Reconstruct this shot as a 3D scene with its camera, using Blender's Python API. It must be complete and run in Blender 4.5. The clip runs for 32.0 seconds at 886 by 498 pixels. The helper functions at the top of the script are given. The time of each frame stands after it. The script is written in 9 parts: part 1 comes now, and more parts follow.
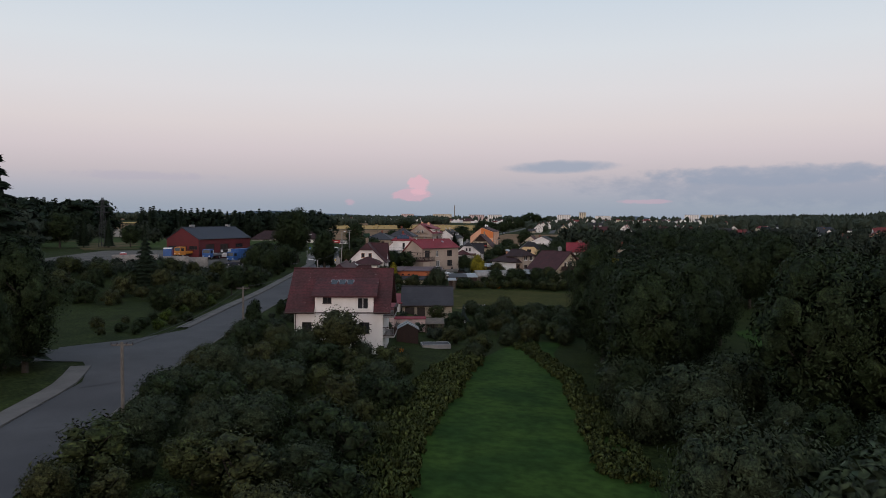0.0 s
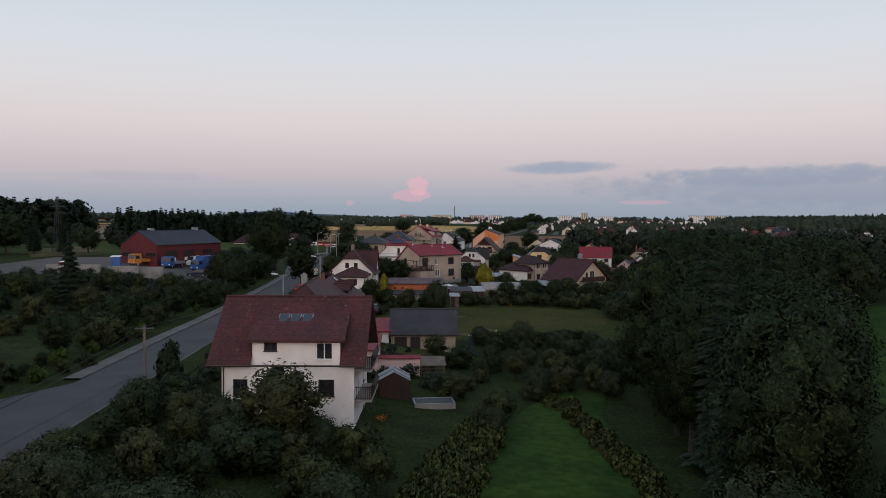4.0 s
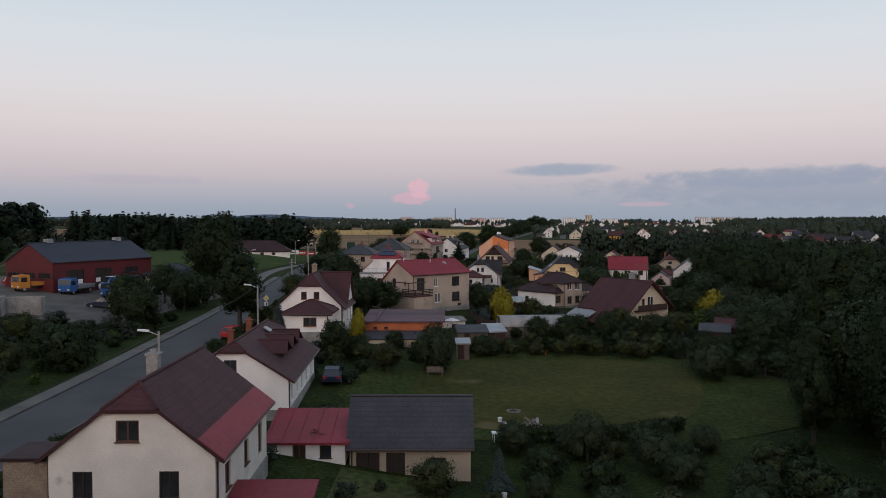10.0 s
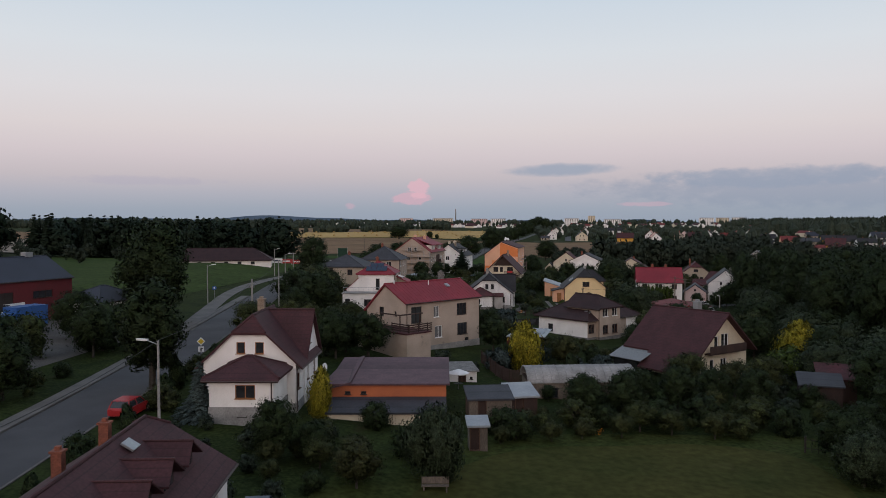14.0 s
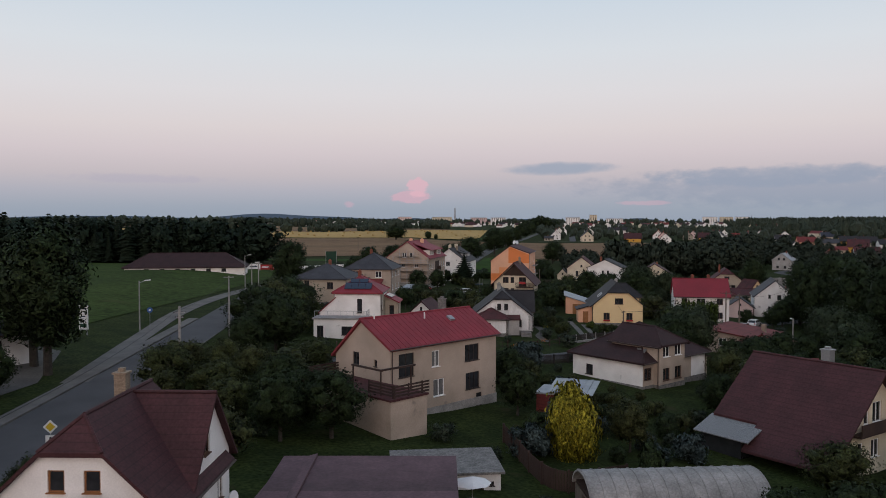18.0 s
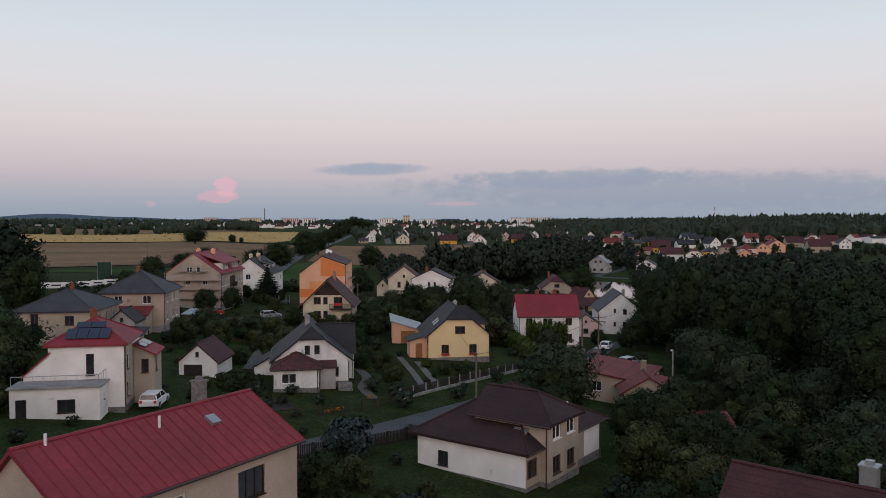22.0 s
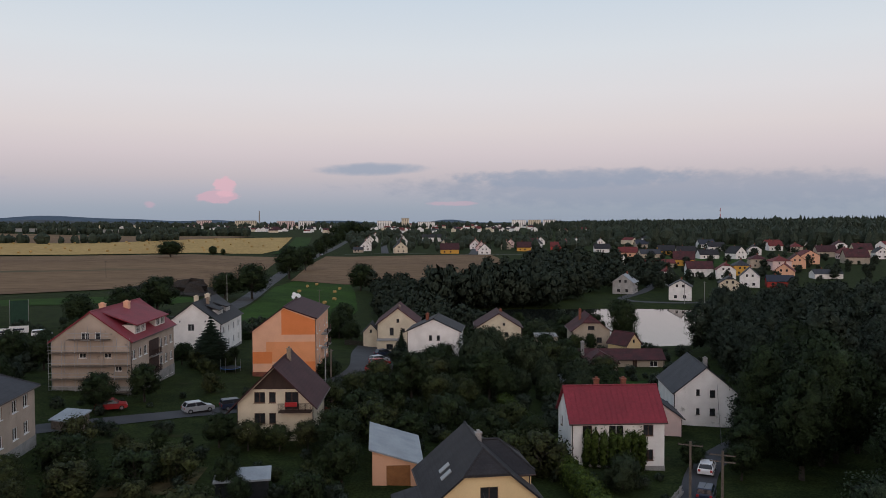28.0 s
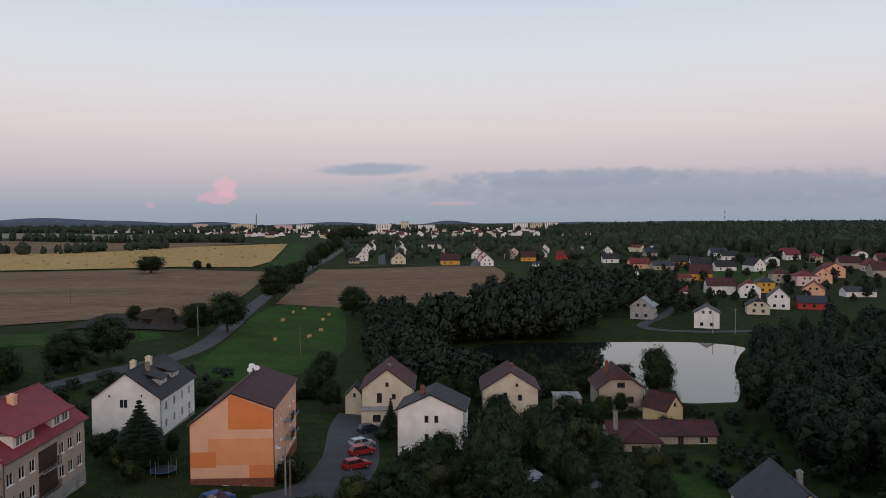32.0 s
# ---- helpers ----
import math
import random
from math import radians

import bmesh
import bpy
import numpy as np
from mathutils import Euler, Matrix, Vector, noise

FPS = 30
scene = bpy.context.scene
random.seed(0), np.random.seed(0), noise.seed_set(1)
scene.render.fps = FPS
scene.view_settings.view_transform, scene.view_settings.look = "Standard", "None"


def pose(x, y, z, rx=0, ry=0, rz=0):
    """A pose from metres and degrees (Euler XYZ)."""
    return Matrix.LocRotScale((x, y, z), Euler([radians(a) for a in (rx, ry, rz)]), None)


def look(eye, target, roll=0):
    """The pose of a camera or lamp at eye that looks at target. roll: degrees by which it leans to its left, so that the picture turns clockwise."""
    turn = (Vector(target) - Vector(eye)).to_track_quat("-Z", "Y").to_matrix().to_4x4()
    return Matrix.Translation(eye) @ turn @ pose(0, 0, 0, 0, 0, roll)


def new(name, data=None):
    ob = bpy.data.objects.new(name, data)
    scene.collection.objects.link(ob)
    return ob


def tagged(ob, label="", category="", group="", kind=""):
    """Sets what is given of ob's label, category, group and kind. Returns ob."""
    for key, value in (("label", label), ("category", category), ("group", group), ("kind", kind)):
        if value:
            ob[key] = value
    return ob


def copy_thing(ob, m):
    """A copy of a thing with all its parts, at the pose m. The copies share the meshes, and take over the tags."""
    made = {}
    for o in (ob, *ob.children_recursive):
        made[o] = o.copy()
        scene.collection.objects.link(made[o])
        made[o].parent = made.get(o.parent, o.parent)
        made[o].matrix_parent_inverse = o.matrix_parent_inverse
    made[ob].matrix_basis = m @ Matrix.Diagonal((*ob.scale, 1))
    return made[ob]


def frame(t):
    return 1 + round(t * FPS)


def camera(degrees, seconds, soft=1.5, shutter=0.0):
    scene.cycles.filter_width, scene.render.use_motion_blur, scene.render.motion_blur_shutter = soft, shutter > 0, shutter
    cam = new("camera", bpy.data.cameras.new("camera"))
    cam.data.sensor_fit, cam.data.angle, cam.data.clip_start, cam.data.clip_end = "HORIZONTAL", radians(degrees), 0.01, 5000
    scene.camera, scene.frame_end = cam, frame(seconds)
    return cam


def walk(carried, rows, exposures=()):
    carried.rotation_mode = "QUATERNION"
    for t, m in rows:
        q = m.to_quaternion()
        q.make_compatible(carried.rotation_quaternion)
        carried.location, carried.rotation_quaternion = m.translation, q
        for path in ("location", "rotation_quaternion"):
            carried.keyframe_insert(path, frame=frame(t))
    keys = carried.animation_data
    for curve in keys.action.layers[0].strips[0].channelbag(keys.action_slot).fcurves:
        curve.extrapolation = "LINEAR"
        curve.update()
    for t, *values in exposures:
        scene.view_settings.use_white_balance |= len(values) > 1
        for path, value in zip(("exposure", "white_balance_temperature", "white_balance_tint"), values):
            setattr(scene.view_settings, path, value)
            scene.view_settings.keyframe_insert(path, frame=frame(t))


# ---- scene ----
cam = camera(59.2, 32.0, soft=0.75, shutter=0.25)
PATH = [
    (0.0, pose(0.000, 0.000, 16.000, 87.757, -0.191, -0.000)),
    (1.0, pose(-0.075, 7.171, 16.119, 87.772, -0.306, -0.019)),
    (2.0, pose(-0.120, 14.392, 16.194, 87.773, -0.348, -0.014)),
    (3.0, pose(-0.128, 21.857, 16.252, 87.788, -0.316, -0.010)),
    (4.0, pose(-0.143, 29.516, 16.344, 87.807, -0.213, -0.018)),
    (5.0, pose(-0.124, 37.234, 16.421, 87.845, -0.102, -0.012)),
    (6.0, pose(-0.152, 45.000, 16.506, 87.853, -0.004, -0.047)),
    (7.0, pose(-0.136, 52.845, 16.587, 87.872, 0.072, -0.000)),
    (8.0, pose(-0.172, 60.666, 16.657, 87.891, 0.082, -0.004)),
    (9.0, pose(-0.274, 68.483, 16.826, 87.933, 0.040, -0.015)),
    (10.0, pose(-0.336, 76.284, 17.015, 87.988, -0.013, 0.017)),
    (11.0, pose(-0.399, 84.205, 17.385, 87.953, -0.004, 0.009)),
    (12.0, pose(-0.448, 92.127, 17.746, 87.955, 0.039, 0.022)),
    (13.0, pose(-0.525, 100.083, 18.076, 87.986, 0.064, 0.008)),
    (14.0, pose(-0.628, 108.167, 18.367, 88.013, 0.104, 0.029)),
    (15.0, pose(-0.750, 116.232, 18.570, 88.000, 0.122, -0.000)),
    (16.0, pose(-0.898, 124.280, 18.729, 87.979, 0.125, -0.021)),
    (17.0, pose(-0.942, 132.425, 18.879, 87.987, 0.066, 0.001)),
    (18.0, pose(-0.970, 140.319, 19.108, 87.906, -0.000, -0.050)),
    (18.1, pose(-0.959, 141.077, 19.131, 87.905, -0.000, -0.900)),
    (18.2, pose(-0.947, 141.835, 19.154, 87.904, -0.000, -3.700)),
    (18.3, pose(-0.935, 142.593, 19.178, 87.902, -0.000, -7.800)),
    (18.4, pose(-0.923, 143.350, 19.201, 87.901, -0.000, -11.200)),
    (18.5, pose(-0.912, 144.108, 19.224, 87.900, -0.000, -13.100)),
    (18.6, pose(-0.888, 144.869, 19.249, 87.897, 0.011, -13.700)),
    (18.8, pose(-0.841, 146.390, 19.298, 87.892, 0.033, -13.740)),
    (19.0, pose(-0.794, 147.911, 19.348, 87.887, 0.055, -13.742)),
    (20.0, pose(-0.322, 155.827, 19.630, 87.958, -0.062, -13.708)),
    (21.0, pose(0.676, 164.182, 19.970, 87.940, -0.013, -13.707)),
    (22.0, pose(2.015, 172.760, 20.270, 87.919, 0.068, -13.724)),
    (23.0, pose(3.635, 181.253, 20.412, 87.903, 0.168, -13.767)),
    (24.0, pose(5.414, 189.574, 20.416, 87.937, 0.223, -13.759)),
    (25.0, pose(7.175, 197.849, 20.807, 87.871, 0.229, -13.804)),
    (26.0, pose(8.883, 205.973, 22.266, 87.873, 0.207, -13.853)),
    (27.0, pose(10.770, 213.909, 24.378, 87.904, 0.202, -13.836)),
    (28.0, pose(12.688, 221.818, 26.590, 87.908, 0.204, -13.779)),
    (29.0, pose(14.656, 229.731, 28.607, 87.899, 0.210, -13.783)),
    (30.0, pose(16.651, 237.665, 30.536, 87.902, 0.261, -13.764)),
    (31.0, pose(18.690, 245.710, 32.365, 87.926, 0.338, -13.752)),
    (32.0, pose(20.742, 253.545, 33.958, 87.894, 0.360, -13.747)),
]
walk(cam, PATH)

# ---- sky and light: after sunset, the glow is behind the camera ----
world = bpy.data.worlds.new("dusk_sky")
scene.world = world
world.use_nodes = True
WN, WL = world.node_tree.nodes, world.node_tree.links
WN.clear()


def lin(r, g, b):
    """Linear colour from 0..255 display values."""
    return tuple(((c / 255 + 0.055) / 1.055) ** 2.4 if c > 10 else c / 255 / 12.92 for c in (r, g, b)) + (1.0,)


def w_math(op, a, b=0.0, c=0.0, clamp=False):
    n = WN.new("ShaderNodeMath")
    n.operation, n.use_clamp = op, clamp
    for i, v in enumerate((a, b, c)):
        if isinstance(v, (int, float)):
            n.inputs[i].default_value = v
        else:
            WL.new(v, n.inputs[i])
    return n.outputs[0]


def w_mix(fac, a, b, blend="MIX"):
    n = WN.new("ShaderNodeMix")
    n.data_type, n.blend_type = "RGBA", blend
    for i, v in ((0, fac), (6, a), (7, b)):
        if isinstance(v, (int, float, tuple)):
            n.inputs[i].default_value = v
        else:
            WL.new(v, n.inputs[i])
    return n.outputs[2]


def w_smooth(v, lo, hi):
    n = WN.new("ShaderNodeMapRange")
    n.interpolation_type = "SMOOTHSTEP"
    WL.new(v, n.inputs[0])
    n.inputs[1].default_value, n.inputs[2].default_value = lo, hi
    return n.outputs[0]


coord = WN.new("ShaderNodeTexCoord")
split = WN.new("ShaderNodeSeparateXYZ")
WL.new(coord.outputs["Generated"], split.inputs[0])
sx, sy, sz = split.outputs
azim = w_math("MULTIPLY", w_math("ARCTAN2", sx, sy), 180 / math.pi)
elev = w_math("MULTIPLY", w_math("ARCSINE", sz), 180 / math.pi)
ramp_node = WN.new("ShaderNodeValToRGB")
WL.new(w_math("DIVIDE", elev, 90.0, clamp=True), ramp_node.inputs[0])
SKY = [(0.0, (150, 160, 176)), (0.9, (156, 165, 179)), (2.1, (176, 176, 187)), (3.3, (196, 187, 192)), (4.8, (210, 199, 203)),
       (6.6, (219, 210, 211)), (9.0, (221, 218, 221)), (12.0, (216, 221, 227)), (16.0, (202, 214, 226)), (30.0, (178, 196, 214)), (90.0, (120, 146, 184))]
els = ramp_node.color_ramp.elements
while len(els) > 1:
    els.remove(els[-1])
els[0].position, els[0].color = 0.0, lin(*SKY[0][1])
for e, c in SKY[1:]:
    k = els.new(e / 90.0)
    k.color = lin(*c)
noise_w = WN.new("ShaderNodeTexNoise")
noise_w.inputs["Scale"].default_value, noise_w.inputs["Detail"].default_value, noise_w.inputs["Roughness"].default_value = 38.0, 6.0, 0.62
stretch = WN.new("ShaderNodeMapping")
stretch.inputs["Scale"].default_value = (1.0, 1.0, 2.2)
WL.new(coord.outputs["Generated"], stretch.inputs[0])
WL.new(stretch.outputs[0], noise_w.inputs["Vector"])
puff = w_math("SUBTRACT", noise_w.outputs[0], 0.5)


def cloud(az, el, ra, re, rough, soft, slant=0.0):
    """A cloud's cover: an uneven oval round azimuth and elevation, in degrees."""
    du = w_math("SUBTRACT", azim, az)
    dv = w_math("SUBTRACT", w_math("SUBTRACT", elev, el), w_math("MULTIPLY", du, slant))
    q = w_math("ADD", w_math("POWER", w_math("ABSOLUTE", w_math("DIVIDE", du, ra)), 2.0),
               w_math("POWER", w_math("ABSOLUTE", w_math("DIVIDE", dv, re)), 2.0))
    q = w_math("ADD", q, w_math("MULTIPLY", puff, rough))
    return w_math("SUBTRACT", 1.0, w_smooth(q, 1.0 - soft, 1.0 + soft))


sky = ramp_node.outputs[0]
for az, el, ra, re, rough, soft, slant, colour, cover in (
        (30.0, 2.1, 18.0, 1.25, 3.0, 0.8, -0.01, (140, 152, 172), 0.55),
        (23.5, 3.0, 7.5, 0.65, 3.0, 0.7, 0.0, (146, 158, 178), 0.6),
        (14.5, 1.25, 1.6, 0.16, 4.0, 0.6, 0.0, (196, 170, 184), 0.6),
        (8.6, 3.75, 3.6, 0.42, 1.6, 0.7, 0.02, (146, 160, 180), 0.75),
        (-21.0, 2.9, 4.5, 0.3, 4.0, 0.8, 0.0, (176, 172, 188), 0.45),
        (-2.3, 1.75, 1.35, 0.5, 4.5, 0.35, 0.0, (214, 172, 186), 0.65),
        (-1.75, 2.45, 0.7, 0.7, 4.5, 0.4, 0.0, (224, 180, 192), 0.75),
        (-6.8, 1.2, 0.4, 0.25, 4.0, 0.5, 0.0, (204, 170, 186), 0.5)):
    sky = w_mix(w_math("MULTIPLY", cloud(az, el, ra, re, rough, soft, slant), cover), sky, lin(*colour))
# the western half of the sky is brighter and warmer
west = w_smooth(w_math("MULTIPLY", sy, -1.0), -0.1, 0.9)
sky = w_mix(west, sky, (1.86, 1.47, 1.28, 1.0), "MULTIPLY")
back = WN.new("ShaderNodeBackground")
back.inputs["Strength"].default_value = 1.0
WL.new(sky, back.inputs[0])
w_out = WN.new("ShaderNodeOutputWorld")
WL.new(back.outputs[0], w_out.inputs[0])

sun = new("sun", bpy.data.lights.new("sun", "SUN"))
sun.data.energy, sun.data.angle, sun.data.color = 0.55, radians(40), (1.0, 0.8, 0.71)
sun.matrix_world = look((0, 0, 0), (0.25, 1.0, -0.22))


# ---- materials ----
def mat(name, c1, c2=None, scale=0.6, rough=0.85, bump=0.0, fine=9.0, fine_amount=0.25, metallic=0.0, rows=0.0, spots=None, spec=0.4, vary=0.0, stretch=(1, 1, 1)):
    """A surface with two scales of variation, fine relief, and courses (rows: their height in metres) or spots where wanted."""
    m = bpy.data.materials.new(name)
    m.use_nodes = True
    n, l = m.node_tree.nodes, m.node_tree.links
    b = n["Principled BSDF"]
    b.inputs["Roughness"].default_value, b.inputs["Metallic"].default_value, b.inputs["Specular IOR Level"].default_value = rough, metallic, spec
    tc = n.new("ShaderNodeTexCoord")
    mp = n.new("ShaderNodeMapping")
    mp.inputs["Scale"].default_value = stretch
    l.new(tc.outputs["Object"], mp.inputs[0])

    def tex(s, d):
        t = n.new("ShaderNodeTexNoise")
        t.inputs["Scale"].default_value, t.inputs["Detail"].default_value = s, d
        l.new(mp.outputs[0], t.inputs["Vector"])
        return t.outputs[0]

    def mix(f, a, c, blend="MIX"):
        x = n.new("ShaderNodeMix")
        x.data_type, x.blend_type = "RGBA", blend
        for i, v in ((0, f), (6, a), (7, c)):
            if isinstance(v, (int, float, tuple)):
                x.inputs[i].default_value = v
            else:
                l.new(v, x.inputs[i])
        return x.outputs[2]

    def rng(v, lo, hi, a=0.0, z=1.0):
        x = n.new("ShaderNodeMapRange")
        l.new(v, x.inputs[0])
        for i, q in ((1, lo), (2, hi), (3, a), (4, z)):
            x.inputs[i].default_value = q
        return x.outputs[0]

    col = mix(rng(tex(scale, 4), 0.35, 0.65), (*c1, 1), (*(c2 or tuple(q * 0.75 for q in c1)), 1))
    f = tex(fine, 5)
    col = mix(1.0, col, mix(rng(f, 0.3, 0.7), (1 - fine_amount,) * 3 + (1,), (1 + fine_amount,) * 3 + (1,)), "MULTIPLY")
    height_in = f
    if rows:
        w = n.new("ShaderNodeTexWave")
        w.bands_direction, w.wave_profile = "Z", "SAW"
        w.inputs["Scale"].default_value = 0.314 / rows
        l.new(tc.outputs["Object"], w.inputs["Vector"])
        col = mix(rng(w.outputs[1], 0.0, 0.18, 0.45, 0.0), col, (0.012, 0.01, 0.01, 1))
        height_in = w.outputs[1]
    if spots:
        colour, size, amount = spots
        s = tex(size, 3)
        col = mix(rng(s, 0.72 - amount * 0.3, 0.8 - amount * 0.3), col, (*colour, 1))
    if vary:
        oi = n.new("ShaderNodeObjectInfo")
        hs = n.new("ShaderNodeHueSaturation")
        l.new(rng(oi.outputs["Random"], 0, 1, 1 - vary, 1 + vary), hs.inputs["Value"])
        l.new(col, hs.inputs["Color"])
        col = hs.outputs[0]
    l.new(col, b.inputs["Base Color"])
    if bump:
        bp = n.new("ShaderNodeBump")
        bp.inputs["Strength"].default_value, bp.inputs["Distance"].default_value = min(1.0, bump), 0.05
        l.new(height_in, bp.inputs["Height"])
        l.new(bp.outputs[0], b.inputs["Normal"])
    return m


def leaf_mat(name, c1, c2, c3):
    """Leaves: each its own shade between two colours, with a drift from tree to tree and over the crown."""
    m = bpy.data.materials.new(name)
    m.use_nodes = True
    n, l = m.node_tree.nodes, m.node_tree.links
    b = n["Principled BSDF"]
    b.inputs["Roughness"].default_value, b.inputs["Specular IOR Level"].default_value = 0.7, 0.12
    geo, oi = n.new("ShaderNodeNewGeometry"), n.new("ShaderNodeObjectInfo")
    r1 = n.new("ShaderNodeMix")
    r1.data_type = "RGBA"
    r1.inputs[6].default_value, r1.inputs[7].default_value = (*c1, 1), (*c2, 1)
    l.new(geo.outputs["Random Per Island"], r1.inputs[0])
    r2 = n.new("ShaderNodeMix")
    r2.data_type = "RGBA"
    r2.inputs[7].default_value = (*c3, 1)
    sc = n.new("ShaderNodeMath")
    sc.operation = "MULTIPLY"
    sc.inputs[1].default_value = 0.7
    l.new(oi.outputs["Random"], sc.inputs[0])
    l.new(sc.outputs[0], r2.inputs[0])
    l.new(r1.outputs[2], r2.inputs[6])
    col = r2.outputs[2]
    tc = n.new("ShaderNodeTexCoord")
    for scale, lo, hi in ((6.5, 0.3, 1.7), (0.9, 0.7, 1.3)):
        t = n.new("ShaderNodeTexNoise")
        t.inputs["Scale"].default_value, t.inputs["Detail"].default_value = scale, 3.0
        l.new(tc.outputs["Object"], t.inputs["Vector"])
        mr = n.new("ShaderNodeMapRange")
        l.new(t.outputs[0], mr.inputs[0])
        for i, v in ((1, 0.36), (2, 0.64), (3, lo), (4, hi)):
            mr.inputs[i].default_value = v
        hs = n.new("ShaderNodeHueSaturation")
        l.new(mr.outputs[0], hs.inputs["Value"])
        l.new(col, hs.inputs["Color"])
        col = hs.outputs[0]
    l.new(col, b.inputs["Base Color"])
    return m


P_PALE = mat("pale_grey_plaster", (0.66, 0.62, 0.57), (0.55, 0.52, 0.48), 0.5, 0.9, 0.15, 14, 0.07, spots=((0.4, 0.38, 0.36), 0.9, 0.2))
P_WHITE = mat("white_plaster", (0.8, 0.78, 0.76), (0.68, 0.66, 0.64), 0.5, 0.9, 0.15, 14, 0.06, spots=((0.42, 0.41, 0.39), 0.9, 0.15))
P_STAIN = mat("streaked_white_plaster", (0.76, 0.76, 0.76), (0.55, 0.55, 0.55), 0.7, 0.9, 0.15, 10, 0.12, spots=((0.4, 0.41, 0.41), 1.6, 0.2), stretch=(1, 1, 0.25))
P_CREAM = mat("cream_plaster", (0.62, 0.55, 0.42), (0.52, 0.45, 0.34), 0.5, 0.9, 0.15, 12, 0.08)
P_BEIGE = mat("beige_plaster", (0.42, 0.34, 0.28), (0.33, 0.27, 0.22), 0.4, 0.92, 0.2, 12, 0.1, spots=((0.24, 0.2, 0.17), 0.8, 0.2))
P_TAN = mat("tan_plaster", (0.4, 0.34, 0.27), (0.34, 0.29, 0.23), 0.5, 0.92, 0.2, 10, 0.1)
P_YELLOW = mat("pale_yellow_plaster", (0.72, 0.55, 0.31), (0.66, 0.5, 0.28), 0.5, 0.9, 0.1, 12, 0.05)
P_PEACH = mat("peach_plaster", (0.7, 0.4, 0.26), (0.64, 0.365, 0.24), 0.5, 0.9, 0.1, 12, 0.05)
P_ORANGE = mat("orange_plaster", (0.66, 0.21, 0.07), (0.6, 0.19, 0.06), 0.5, 0.9, 0.1, 12, 0.06)
P_ORANGE2 = mat("mid_orange_plaster", (0.7, 0.3, 0.14), (0.64, 0.27, 0.12), 0.5, 0.9, 0.1, 12, 0.06)
P_BRICKY = mat("terracotta_plaster", (0.42, 0.13, 0.055), (0.36, 0.11, 0.05), 0.6, 0.9, 0.1, 10, 0.08)
P_PINK = mat("pale_pink_plaster", (0.66, 0.5, 0.47), (0.58, 0.44, 0.42), 0.5, 0.9, 0.1, 12, 0.07)
P_GREY = mat("grey_plaster", (0.36, 0.35, 0.34), (0.28, 0.27, 0.26), 0.6, 0.92, 0.2, 9, 0.12)
P_GOLD = mat("golden_plaster", (0.6, 0.34, 0.06), (0.55, 0.3, 0.06), 0.5, 0.9, 0.1, 12, 0.06)
P_RED = mat("red_plaster", (0.4, 0.05, 0.04), None, 0.5, 0.9, 0.1, 12, 0.06)
STONE = mat("rough_stone", (0.2, 0.19, 0.18), (0.12, 0.115, 0.11), 2.2, 0.95, 0.6, 7, 0.35)
CONCRETE = mat("weathered_concrete", (0.3, 0.29, 0.28), (0.2, 0.195, 0.19), 0.8, 0.95, 0.3, 8, 0.2)
R_OLD = mat("weathered_maroon_roofing", (0.09, 0.03, 0.033), (0.055, 0.026, 0.027), 0.5, 0.75, 0.5, 4, 0.3, rows=0.3, spots=((0.16, 0.13, 0.12), 2.2, 0.12), spec=0.18)
R_BROWN = mat("brown_concrete_tiles", (0.066, 0.027, 0.03), (0.05, 0.022, 0.024), 0.7, 0.7, 0.6, 6, 0.2, rows=0.3, spec=0.18)
R_DARK = mat("dark_brown_tiles", (0.042, 0.022, 0.023), (0.03, 0.017, 0.018), 0.7, 0.7, 0.6, 6, 0.2, rows=0.3, spec=0.18)
R_RED = mat("red_sheet_metal_roofing", (0.225, 0.029, 0.041), (0.175, 0.025, 0.034), 0.35, 0.62, 0.1, 3, 0.12, spots=((0.13, 0.03, 0.03), 1.2, 0.1), spec=0.25)
R_REDTILE = mat("red_tiles", (0.165, 0.036, 0.034), (0.12, 0.03, 0.029), 0.7, 0.7, 0.5, 6, 0.2, rows=0.3, spec=0.18)
R_GREY = mat("grey_slate_sheets", (0.055, 0.056, 0.064), (0.042, 0.043, 0.05), 0.6, 0.65, 0.5, 6, 0.15, rows=0.28, spec=0.18)
R_CHAR = mat("charcoal_tiles", (0.034, 0.033, 0.036), (0.025, 0.024, 0.027), 0.7, 0.65, 0.5, 6, 0.2, rows=0.3, spec=0.18)
R_SHINGLE = mat("mauve_brown_shingles", (0.12, 0.07, 0.08), (0.09, 0.053, 0.062), 0.7, 0.7, 0.8, 5, 0.2, rows=0.34, spec=0.18)
R_LIGHT = mat("pale_sheet_roofing", (0.29, 0.31, 0.33), (0.22, 0.24, 0.26), 0.5, 0.55, 0.1, 6, 0.1)
BARN_RED = mat("dark_red_cladding", (0.11, 0.014, 0.018), (0.085, 0.013, 0.016), 0.4, 0.7, 0.2, 5, 0.12)
BARN_ROOF = mat("slate_blue_sheet_roof", (0.026, 0.03, 0.046), (0.022, 0.026, 0.038), 0.3, 0.7, 0.1, 4, 0.1)
ASPHALT = mat("worn_asphalt", (0.06, 0.059, 0.063), (0.042, 0.041, 0.045), 0.22, 0.9, 0.2, 18, 0.12, spots=((0.045, 0.045, 0.048), 0.35, 0.25))
PAVING = mat("concrete_paving", (0.125, 0.115, 0.108), (0.085, 0.078, 0.074), 0.4, 0.93, 0.2, 12, 0.15)
